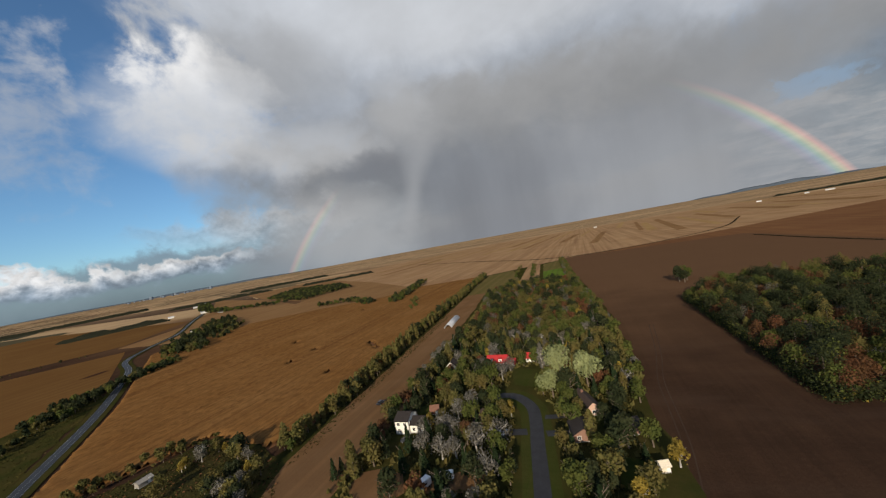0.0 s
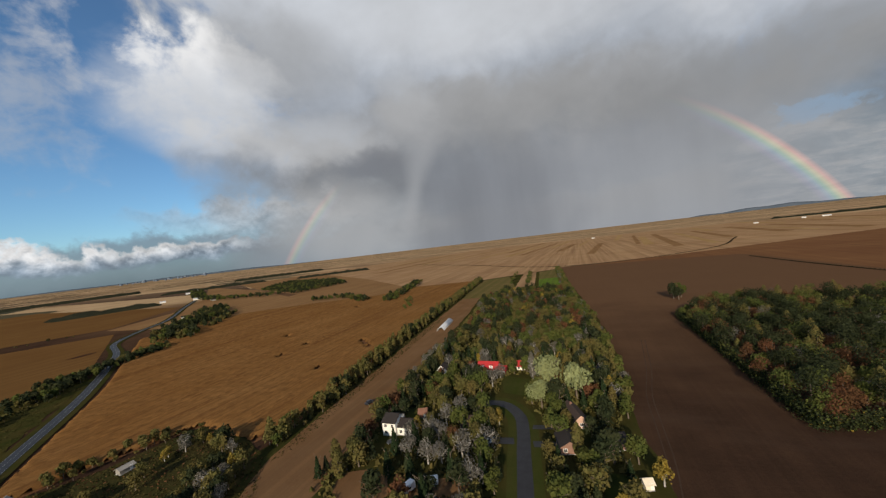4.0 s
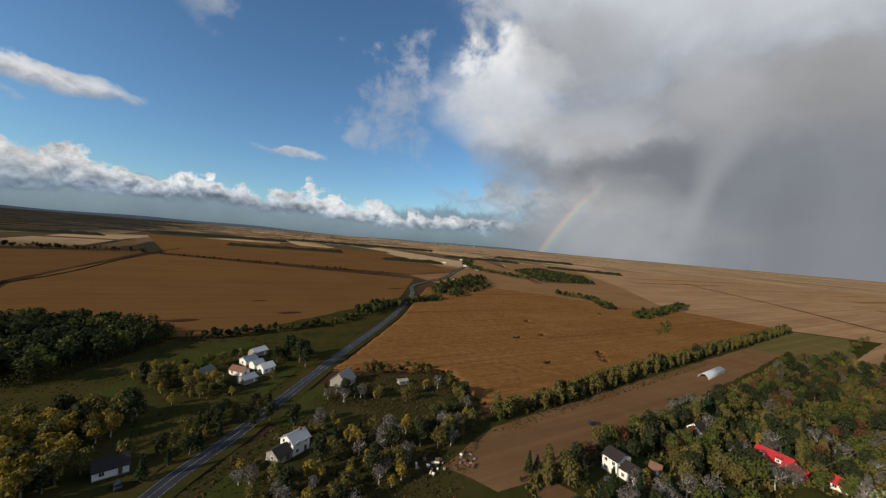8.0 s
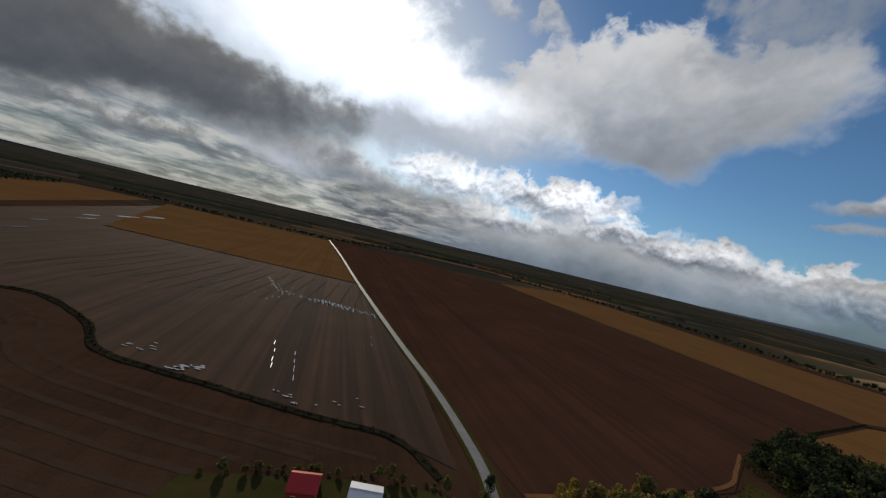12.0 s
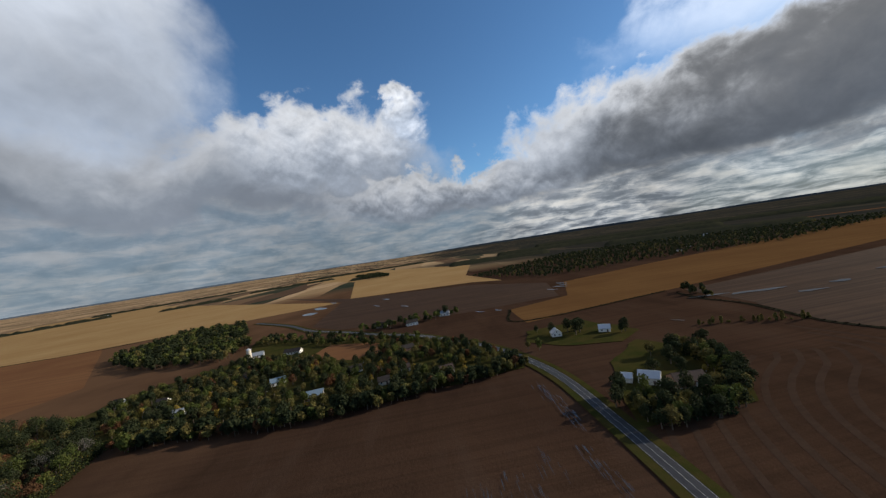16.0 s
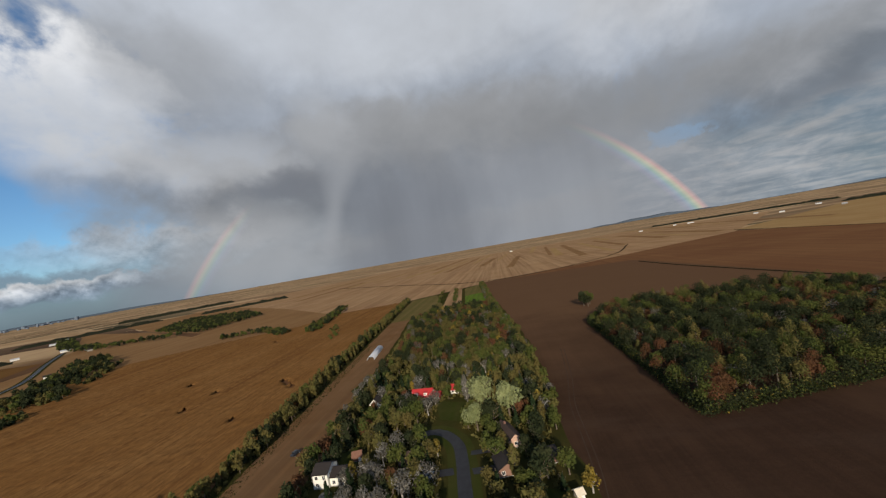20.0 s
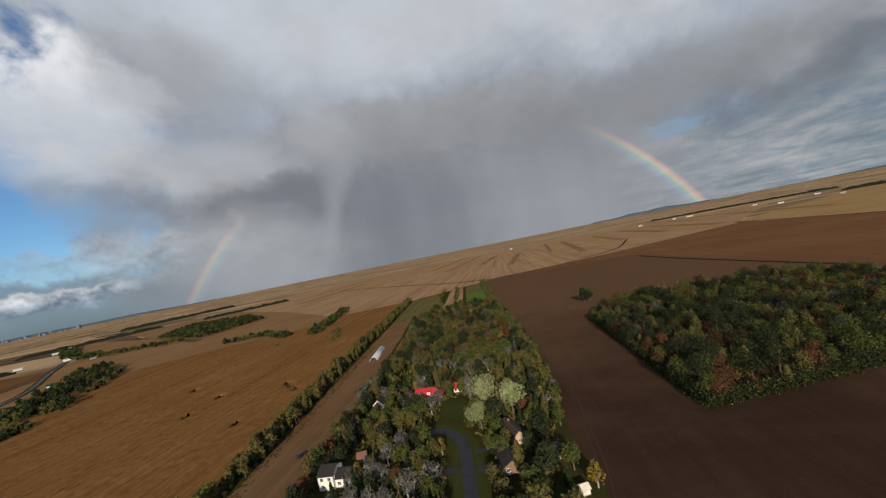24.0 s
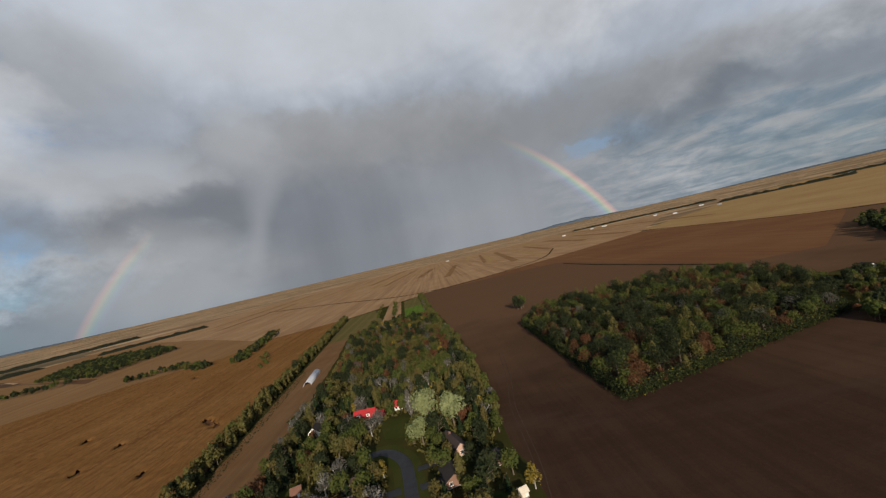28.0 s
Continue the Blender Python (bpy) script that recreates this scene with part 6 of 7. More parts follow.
tunnel((-119, 282), (-123, 317), 6.4, 3.0)
house("plot_greenhouse", (-77, 466), (-69, 467), 5, 2.2, 1.0, M_PALEROOF, M_PALEROOF, "small pale greenhouse at the end of a plot", windows=False, category="greenhouse")

# farms beside the country road
house("roadside_house", (-128, 19.5), (-131.5, 25.5), 7, 4.4, 2.0, M_WHITEWALL, M_GREYROOF, "two-storey white house with a pale grey roof", storeys=2, chimney=True)
house("roadside_house_wing", (-125, 14.5), (-127.8, 19), 6, 2.6, 1.7, M_GREYWALL, M_DARKROOF, "grey wing of the white house beside the road")
FARM = "farm buildings by the meadow"
house("farm_barn", (-237, 11), (-242, 18), 6.5, 2.8, 1.6, M_GREYWALL, M_PALEROOF, "farm barn with a pale metal roof", windows=False, category="barn", group=FARM)
house("farm_barn", (-223, 6), (-227, 12), 6, 2.8, 1.6, M_WHITEWALL, M_BLUEROOF, "farm building with a blue-grey roof", category="barn", group=FARM)
house("farm_barn", (-207, 4), (-213, -2), 5, 2.6, 1.7, M_WHITEWALL, M_RUSTROOF, "white farm building with a rusty tin roof", category="barn", group=FARM)
house("farm_shed", (-196, 5), (-200, 11), 6, 2.4, 1.4, M_GREYWALL, M_GREYROOF, "low grey-roofed farm shed", windows=False, category="shed", group=FARM)
house("farm_house", (-208, 14), (-212, 20), 5.5, 2.8, 2.0, M_WHITEWALL, M_WHITEWALL, "white farm house with a pale roof", group=FARM)
house("farm_shed", (-210, -13), (-217, -8), 6, 2.2, 1.9, M_GREYWALL, M_GREENROOF, "weathered farm shed with a grey-green roof", windows=False, category="shed", group=FARM)
house("farm_shed", (-216, 10), (-219, 15), 5, 2.8, 1.6, M_WHITEWALL, M_GREYROOF, "small white shed in the farmyard", windows=False, category="shed", group=FARM)
house("old_barn", (-177, 50), (-184, 57), 9, 2.8, 4.2, M_GREYWALL, M_GREYWALL, "old weathered barn with a steep sagging roof", windows=False, category="barn")
house("low_shed", (-173, 78), (-173, 83), 3, 1.8, 0.7, M_GREYWALL, M_GREYWALL, "low grey shed at the edge of the corn", windows=False, category="shed")
house("corner_house", (-82, -71), (-82, -64), 14, 3.2, 2.8, M_CREAM, M_DARKROOF, "dark-roofed house with a pale gable among yellow trees", ridge="depth")
house("hidden_farmhouse", (-136.5, -34), (-138.5, -26), 6.5, 2.6, 2.0, M_WHITEWALL, M_DARKROOF, "dark-roofed bungalow with a white gable beside the road")
vehicle("parked_car", -127, -37, 60, 4.6, 1.9, 1.6, M_CAR["white"], "white car parked beside a bungalow")
vehicle("parked_car", -131, -27, 20, 4.4, 1.8, 1.5, M_CAR["dark"], "dark car parked before a bungalow")
vehicle("parked_car", -88, -55, 20, 4.4, 1.8, 1.5, M_CAR["dark"], "dark car parked in a littered yard")

# farm south of the crossroads
house("red_barn", (-4.5, -98), (-12.5, -97), 8, 3.6, 2.4, M_REDWALL, M_REDROOF, "red wooden barn with a red roof and white door", category="barn")
house("white_workshop", (-21, -94.5), (-30, -92.5), 8, 3.4, 1.2, M_WHITEWALL, M_PALEROOF, "white workshop with a pale metal roof", category="barn")
house("garden_shed", (-53.5, -94), (-59, -92.5), 4, 2.4, 1.2, M_BLUEROOF, M_BLUEROOF, "blue-grey garden shed beside the pale road", windows=False, category="shed")
vehicle("parked_car", -35.5, -92, 70, 4.6, 1.9, 1.6, M_CAR["white"], "white car parked beside the workshop")
vehicle("parked_car", -39.5, -92.5, 40, 4.4, 1.8, 1.5, M_CAR["dark"], "dark car parked beside the workshop")


def pool(x, y, r):
    """A round pool above ground: wall, rim and water."""
    root = new("swimming_pool")
    root.matrix_world = pose(x, y, 0.3)
    n = 32
    ring = lambda rad, z: [(math.cos(2 * math.pi * k / n) * rad, math.sin(2 * math.pi * k / n) * rad, z) for k in range(n)]
    v = ring(r, 0) + ring(r, 1.25) + ring(r - 0.08, 1.25) + ring(r - 0.08, 0.1)
    f = [(i * n + k, i * n + (k + 1) % n, (i + 1) * n + (k + 1) % n, (i + 1) * n + k) for i in range(3) for k in range(n)]
    piece("pool_wall", mesh_of("pool_wall", v, f, M_GREYROOF), root)
    v = ring(r + 0.14, 1.24) + ring(r + 0.14, 1.34) + ring(r - 0.14, 1.34) + ring(r - 0.14, 1.24)
    f = [(i * n + k, i * n + (k + 1) % n, ((i + 1) % 4) * n + (k + 1) % n, ((i + 1) % 4) * n + k) for i in range(4) for k in range(n)]
    piece("pool_rim", mesh_of("pool_rim", v, f, M_TRIM), root)
    piece("pool_water", mesh_of("pool_water", ring(r - 0.08, 1.05), [tuple(range(n))], M_POOL), root, "murky green water")
    tagged(root, "round above-ground pool with a white rim", "pool")


M_POOL, _nt, _b = material("pool_water", 0.08, spec=0.6)
_b.inputs["Base Color"].default_value = (0.035, 0.045, 0.028, 1)
pool(-49.6, -87.5, 3.6)
patch("patio", [(-32, -89), (-38, -90.5), (-44.5, -90), (-45.5, -86), (-35, -84)], M_GRAVEL, "pale concrete patio beside the pool", 0.3)

# farm inside the trees, and its neighbours
house("farmhouse_east", (163, -99), (157, -106), 7, 3.6, 2.2, M_WHITEWALL, M_PALEROOF, "white farmhouse with a pale metal roof", storeys=1)
house("farm_garage", (168, -93), (165, -97), 6, 2.6, 1.6, M_WHITEWALL, M_PALEROOF, "white garage beside a farmhouse", windows=False)
house("brown_barn", (151, -110), (149, -124), 9, 3.0, 2.6, M_BRICKWALL, M_BROWNROOF, "long brown barn among trees", windows=False, category="barn")
house("white_gable_house", (262, -97), (261, -104), 6.5, 2.8, 3.0, M_WHITEWALL, M_PALEROOF, "white farm building with a steep pale roof", ridge="depth")
house("white_farmhouse", (254, -130), (250, -137), 6, 2.8, 2.4, M_WHITEWALL, M_PALEROOF, "white farmhouse beside dark trees")

# the village to the east
VILLAGE = "village houses"
for k, (p0, p1, d, h, rise, wall, roof, text) in enumerate([
    ((227, 34), (228, 25), 8, 2.8, 2.2, M_CREAM, M_DARKROOF, "cream bungalow with a dark roof behind a tree belt"),
    ((262, 60), (266, 47), 8, 2.8, 2.2, M_WHITEWALL, M_DARKROOF, "long white bungalow with a dark roof"),
    ((224, 78), (226, 66), 9, 2.8, 2.2, M_BRICKWALL, M_BLUEROOF, "brick bungalow with a blue-grey roof"),
    ((225, -6), (228, -17), 8, 2.8, 2.4, M_GREYWALL, M_BROWNROOF, "grey bungalow among village trees"),
    ((265, 115), (269, 103), 8, 3.2, 2.2, M_WHITEWALL, M_BLUEROOF, "white house with a pale blue roof"),
    ((283, 235), (283, 227), 8, 3.6, 2.6, M_WHITEWALL, M_DARKROOF, "white house at the end of the village"),
    ((268, 195), (268, 186), 8, 2.8, 2.2, M_WHITEWALL, M_DARKROOF, "white-walled bungalow under dark trees"),
    ((238, 165), (239, 157), 7, 2.8, 2.0, M_WHITEWALL, M_GREYROOF, "small white house near the wood"),
    ((300, 150), (303, 140), 8, 2.8, 2.2, M_BRICKWALL, M_DARKROOF, "dark-roofed house in the village"),
    ((400, 18), (402, 2), 9, 3.6, 2.6, M_WHITEWALL, M_DARKROOF, "large white house with a dark roof"),
    ((423, 58), (416, 40), 9, 3.4, 2.4, M_GREYWALL, M_DARKROOF, "long grey house under dark trees"),
    ((427, -22), (424, -36), 9, 3.6, 2.6, M_WHITEWALL, M_GREYROOF, "white house at the village edge"),
    ((369, 178), (374, 160), 9, 3.0, 2.4, M_WHITEWALL, M_GREYROOF, "long white farm building beside a silo"),
    ((362, 140), (359, 120), 9, 2.8, 2.4, M_WHITEWALL, M_DARKROOF, "low white house near the village street"),
    ((246, 20), (247, 12), 7, 2.6, 2.0, M_WHITEWALL, M_BROWNROOF, "small white house behind the gardens"),
    ((296, 20), (300, 8), 8, 2.8, 2.2, M_BRICKWALL, M_DARKROOF, "brick house beside the village street"),
]):
    c = ((p0[0] + p1[0]) / 2, (p0[1] + p1[1]) / 2)
    p0, p1 = ((c[0] + (q[0] - c[0]) * 0.8, c[1] + (q[1] - c[1]) * 0.8) for q in (p0, p1))
    house("village_house", p0, p1, d * 0.8, h * 0.9, rise, wall, roof, text, group=VILLAGE)


def silo(x, y, r, h):
    root = new("silo")
    root.matrix_world = pose(x, y, 0.0)
    bm = bmesh.new()
    bmesh.ops.create_cone(bm, cap_ends=True, segments=24, radius1=r, radius2=r, depth=h, matrix=Matrix.Translation((0, 0, h / 2)))
    part("shell", bm, M_CREAM, root)
    bm = bmesh.new()
    bmesh.ops.create_uvsphere(bm, u_segments=24, v_segments=10, radius=r * 1.02, matrix=Matrix.LocRotScale((0, 0, h), None, (1, 1, 0.7)))
    part("dome", bm, M_PALEROOF, root)
    for k in range(6):
        bm = bmesh.new()
        bmesh.ops.create_cone(bm, segments=24, radius1=r * 1.015, radius2=r * 1.015, depth=0.12, matrix=Matrix.Translation((0, 0, h * (k + 0.5) / 6)))
        part("hoop", bm, M_GREYROOF, root)
    tagged(root, "tall pale concrete silo with a domed cap", "silo")


silo(364, 171, 2.2, 11.0)

# far farms
FAR = "far farm buildings"
for x, y, w, d, wall in [(1098, 2205, 46, 14, M_WHITEWALL), (1040, 2260, 24, 12, M_WHITEWALL), (825, 2191, 30, 12, M_WHITEWALL), (1191, 1682, 26, 12, M_WHITEWALL), (1276, 1513, 22, 10, M_GREYWALL), (-1163, 673, 22, 10, M_WHITEWALL), (-1040, 690, 26, 10, M_WHITEWALL), (-930, 660, 20, 9, M_WHITEWALL), (-900, 640, 14, 8, M_GREYWALL), (-960, 700, 18, 9, M_WHITEWALL),
                      (-1427, 918, 24, 10, M_WHITEWALL), (-1560, 1050, 24, 10, M_GREYWALL), (-640, 400, 12, 8, M_WHITEWALL), (-520, 300, 11, 8, M_WHITEWALL), (93, 2600, 30, 12, M_WHITEWALL), (1500, 1900, 30, 12, M_WHITEWALL), (1750, 1700, 26, 12, M_WHITEWALL), (2000, 1600, 24, 12, M_GREYWALL), (694, -560, 16, 9, M_WHITEWALL), (760, -640, 18, 9, M_WHITEWALL), (1000, -900, 24, 10, M_WHITEWALL),
                      (-420, -1680, 26, 10, M_GREYWALL), (-700, -1700, 24, 10, M_WHITEWALL), (300, -1400, 20, 10, M_WHITEWALL), (1300, 2000, 26, 12, M_WHITEWALL), (820, -1000, 20, 10, M_WHITEWALL)]:
    k = math.hypot(x, y)
    sx, sy = -y / k * w * 0.33, x / k * w * 0.33
    house("far_barn", (x - sx, y - sy), (x + sx, y + sy), d * 0.8, 3.4, 2.0, wall, M_PALEROOF if w > 20 else M_DARKROOF, "far pale farm building on the plain", windows=False, door=False, category="barn", group=FAR)

# ---- standing corn, weeds, ditches and pools ----


def corn_field(poly, gaps):
    """Standing corn in rows, 2 m high, with ragged tops, a steep rim and beaten-down gaps."""
    rng = np.random.default_rng(3)
    turn = radians(4.0)
    ux, uy = np.array([math.cos(turn), math.sin(turn)]), np.array([-math.sin(turn), math.cos(turn)])
    P = np.array(poly, float)
    a, b = P @ ux, P @ uy
    xs, ys = np.arange(a.min(), a.max(), 1.5), np.arange(b.min(), b.max(), 2.2)
    X, Y = np.meshgrid(xs, ys)
    pts = X[..., None] * ux + Y[..., None] * uy
    flat = pts.reshape(-1, 2)
    inn = inside(flat, poly).reshape(X.shape)
    z = 1.75 + rng.normal(0, 0.26, X.shape) + 0.22 * ((np.arange(len(xs)) % 2)[None, :] * 2 - 1)
    bare = np.zeros(X.shape, bool)
    for gx, gy, r, s in gaps:
        d = np.abs((pts[..., 0] - gx) * 0.7 + (pts[..., 1] - gy) * 0.7) / r + np.abs((pts[..., 0] - gx) * 0.7 - (pts[..., 1] - gy) * 0.7) / s
        bare |= d < 1 + rng.normal(0, 0.22, X.shape)
    inn &= ~bare
    pad = np.pad(inn, 1)
    core = pad[:-2, 1:-1] & pad[2:, 1:-1] & pad[1:-1, :-2] & pad[1:-1, 2:] & inn
    z = np.where(core, z, 0.3)
    z = z + 0.35
    jit = rng.normal(0, 0.22, (*X.shape, 2))
    verts = np.concatenate([(pts + jit).reshape(-1, 2), z.reshape(-1, 1)], 1)
    idx = np.arange(X.size).reshape(X.shape)
    q = np.stack([idx[:-1, :-1], idx[:-1, 1:], idx[1:, 1:], idx[1:, :-1]], -1)
    q = q[inn[:-1, :-1] & inn[:-1, 1:] & inn[1:, 1:] & inn[1:, :-1]]
    tagged(new("corn_crop", soup("corn_crop", verts, q, M_CORN)), "ripe orange-brown corn standing in rows", "corn", kind="stuff")


CORN = [(-203, 48), (-226, 68), (-326, 144), (-450, 224), (-520, 270), (-530, 332), (-520, 416), (-430, 475), (-330, 520), (-301, 600), (-186, 628), (-170, 420), (-152, 300), (-137, 200), (-131, 125), (-138, 107), (-150, 108), (-180, 113), (-192, 85)]
corn_field(CORN, [(-232, 214, 1.6, 5.0), (-234, 245, 1.6, 5.0), (-282, 272, 2.0, 6.0), (-172, 246, 1.2, 6.0), (-164, 238, 1.2, 6.0), (-178, 252, 1.2, 5.0), (-173, 190, 1.0, 5.0), (-300, 420, 2.0, 6.0)])


def tufts(name, poly, count, mat, size, height, seed, label, keep_off=()):
    """Rough grass and weeds: many upright blades in clumps."""
    rng = np.random.default_rng(seed)
    P = np.array(poly, float)
    at = rng.uniform(P.min(0), P.max(0), (count * 3, 2))
    at = at[inside(at, poly)][:count]
    for cx, cy, r in keep_off:
        at = at[np.hypot(at[:, 0] - cx, at[:, 1] - cy) > r]
    n = len(at)
    a = rng.uniform(0, math.pi, n)
    s, h = size * rng.uniform(0.4, 1.4, n), height * rng.uniform(0.4, 1.5, n)
    dx, dy = np.cos(a) * s, np.sin(a) * s
    lean = rng.normal(0, 0.25, (n, 2)) * h[:, None]
    base = np.zeros(n) + 0.1
    v = np.stack([np.stack([at[:, 0] - dx, at[:, 1] - dy, base], 1), np.stack([at[:, 0] + dx, at[:, 1] + dy, base], 1),
                  np.stack([at[:, 0] + dx * 0.7 + lean[:, 0], at[:, 1] + dy * 0.7 + lean[:, 1], base + h], 1), np.stack([at[:, 0] - dx * 0.7 + lean[:, 0], at[:, 1] - dy * 0.7 + lean[:, 1], base + h * 0.8], 1)], 1).reshape(-1, 3)
    tagged(new(name, soup(name, v, quads_for(v), mat)), label, "weeds", kind="stuff")


tufts("weeds_north", [(-84, -30), (-124, -10), (-174, 36), (-200, 58), (-186, 80), (-178, 112), (-140, 107), (-122, 100), (-95, 70), (-60, 30), (-30, -10), (-40, -45)], 2600, LEAF["rust"], 0.4, 0.5, 51, "rough brown and green weeds", [(-129, 19, 10), (-150, 40, 10)])
tufts("weeds_green", [(-84, -30), (-124, -10), (-174, 36), (-200, 58), (-186, 80), (-178, 112), (-140, 107), (-122, 100), (-95, 70), (-60, 30), (-30, -10), (-40, -45)], 9000, M_WEEDS, 0.5, 0.45, 52, "rough olive-green weeds and grass", [(-129, 19, 10), (-150, 40, 10)])
tufts("meadow_grass", [(-197, -107), (-215, -115), (-283, -30), (-286, -8), (-430, 186), (-362, 150), (-242, 60), (-183, 18), (-150, -8), (-158, -100)], 8000, M_GRASS, 0.5, 0.4, 53, "rough tussocky meadow grass")
tufts("undergrowth", [(-88, 86), (-92, 130), (-96, 190), (-100, 250), (-118, 420), (-24, 470), (4, 262), (10, 165), (8, 96), (-6, 60), (-60, 80)], 16000, LEAF["olive"], 0.7, 1.3, 54, "tangled undergrowth between garden trees", HOUSE_SPOTS + LANE_OFF)
tufts("track_weeds", [(-116, 96), (-128, 140), (-134, 220), (-146, 330), (-134, 330), (-126, 240), (-118, 150), (-113, 108)], 2400, M_WEEDS, 0.4, 0.5, 55, "dry weeds beside the bare track")


def ditch(name, line, width, label):
    """A shallow ditch with grassy banks, proud of the field by a hand."""
    l = smooth_line(line, 5.0)
    n = len(l)
    prof = [(-width, 0.30), (-width * 0.55, 0.5), (-width * 0.2, 0.30), (width * 0.2, 0.30), (width * 0.55, 0.48), (width, 0.30)]
    rng = np.random.default_rng(n)
    rows = [np.concatenate([offset_line(l, o) + rng.normal(0, 0.25, l.shape), np.full((n, 1), z) + rng.normal(0, 0.1, (n, 1))], 1) for o, z in prof]
    v = np.concatenate(rows)
    q = np.array([(k * n + i + 1, k * n + i, (k + 1) * n + i, (k + 1) * n + i + 1) for k in range(len(prof) - 1) for i in range(n - 1)])
    tagged(new(name, soup(name, v, q, M_DITCH)), label, "ditch", kind="structure")
    at = l[rng.integers(0, n, n * 14)] + rng.normal(0, width * 0.38, (n * 14, 2))
    vv = leaf_quads(rng, np.concatenate([at, rng.uniform(0.4, 1.0, (len(at), 1))], 1), np.tile((0, 0, 1.0), (len(at), 1)), 0.45)
    tagged(new("ditch_growth", soup("ditch_growth", vv, quads_for(vv), M_DITCH)), "dark weeds growing along the ditch", "weeds", kind="stuff")


M_DITCH = field_material("ditch_bank", (0.018, 0.017, 0.010), (0.026, 0.023, 0.014), (0.014, 0.012, 0.009), rows=3, patch=8)
ditch("ditch_south", [(334, -259), (296, -254), (258, -258), (197, -246), (152, -249), (108, -216), (84, -183), (36, -162), (-2, -146), (-40, -133), (-54, -110)], 1.9, "winding dark ditch across a damp field")
ditch("ditch_tan", [(394, -101), (330, -97), (352, -260)], 1.6, "straight dark ditch along a tan field")
ditch("ditch_north", [(-700, 1450), (-330, 1080), (-32, 786), (259, 919), (420, 1240)], 2.4, "dark field boundary across pale stubble")
ditch("ditch_east", [(252, 700), (262, 560), (290, 345)], 1.4, "dark field edge behind the wood")
ditch("ditch_gold", [(662, 1110), (640, 600), (700, 420)], 1.6, "dark boundary of a golden field")
ditch("ditch_orange", [(-40, -485), (120, -520), (287, -563)], 2.0, "dark boundary between two fields")
ribbon("field_path", smooth_line([(-84, -103), (-140, -104), (-197, -112), (-222, -124), (-250, -140)], 5.0), -1.0, 1.0, 0.3, M_RUST, "pale trodden path along a ploughed field", category="track")
ditch("ditch_dark", [(-318, -161), (-420, -184), (-544, -212)], 1.3, "dark boundary of a ploughed field")
ditch("ditch_west", [(-1240, -147), (-960, -179), (-640, -190), (-530, -206)], 2.0, "dark field boundary across the plain")

rp = random.Random(9)


def pools(name, spots, heading_deg, label):
    """Shallow pools standing in the furrows: one small sheet each."""
    root = tagged(new(name), label, "puddles", kind="stuff")
    t = radians(heading_deg)
    for x, y, length, width in spots:
        n = 10
        vs = []
        for k in range(n):
            a = 2 * math.pi * k / n
            u, v = math.cos(a) * length / 2 * rp.uniform(0.7, 1.15), math.sin(a) * width / 2 * rp.uniform(0.6, 1.3)
            vs.append((x - math.sin(t) * u - math.cos(t) * v, y + math.cos(t) * u - math.sin(t) * v, 0.5))
        o = new("puddle", mesh_of("puddle", vs, [tuple(range(n))[::-1]], M_WATER))
        o.parent = root


row = []
streak = smooth_line([(60, -415), (44, -370), (28, -352), (2, -344), (-21, -336), (-50, -322)], 1.0)
for k in range(90):
    f = k / 89
    x, y = streak[int(f * (len(streak) - 1))]
    row.append((x + rp.uniform(-1.5, 1.5), y + rp.uniform(-5, 5), rp.uniform(3, 8) + 10 * math.exp(-((f - 0.72) / 0.14) ** 2), rp.uniform(0.5, 1.3) + 0.8 * math.exp(-((f - 0.72) / 0.14) ** 2)))
for k in range(40):
    row.append((rp.uniform(30, 100), rp.uniform(-390, -310), rp.uniform(2, 6), rp.uniform(0.4, 1.0)))
for x, y in [(19, -220), (17, -208), (16, -196), (15, -188), (6, -207), (5, -196), (4, -186), (3, -176), (-40, -240), (-41, -257)]:
    row.append((x, y, rp.uniform(5, 11), 0.5))
pools("furrow_pools", row, 4, "small bright pools standing in furrows")
near = [(73 + rp.uniform(-6, 6), -193 + rp.uniform(-5, 5), rp.uniform(2, 5), 0.8) for k in range(8)] + [(45 + rp.uniform(-9, 9), -175 + rp.uniform(-4, 4), rp.uniform(2, 6), rp.uniform(0.8, 2)) for k in range(14)] + [(rp.uniform(-30, 10), -157 + rp.uniform(-5, 5), rp.uniform(1.5, 4), 0.8) for k in range(12)]
pools("ditch_pools", near, 70, "small pools along the ditch")
pools("dark_field_pools", [(303, -262, 40, 5), (290, -300, 50, 8), (262, -322, 30, 6), (274, -366, 22, 8), (290, -439, 24, 6), (318, -508, 22, 7), (325, -595, 30, 5), (337, -715, 60, 12), (333, -797, 70, 16), (345, -640, 40, 6)], -10, "pools standing on a dark wet field")
pools("east_pools", [(660, 195, 46, 22), (720, 190, 60, 18), (790, 180, 40, 8), (620, 70, 30, 5), (560, 20, 26, 5), (700, 60, 40, 6)], -60, "shallow pools on a brown field")
pools("canal", [(500, -208, 26, 5), (528, -224, 22, 5), (484, -190, 20, 4), (510, -218, 16, 3), (248, -190, 10, 1.5), (412, -70, 16, 2), (402, -90, 14, 2)], -60, "water standing in a field drain")
thin = []
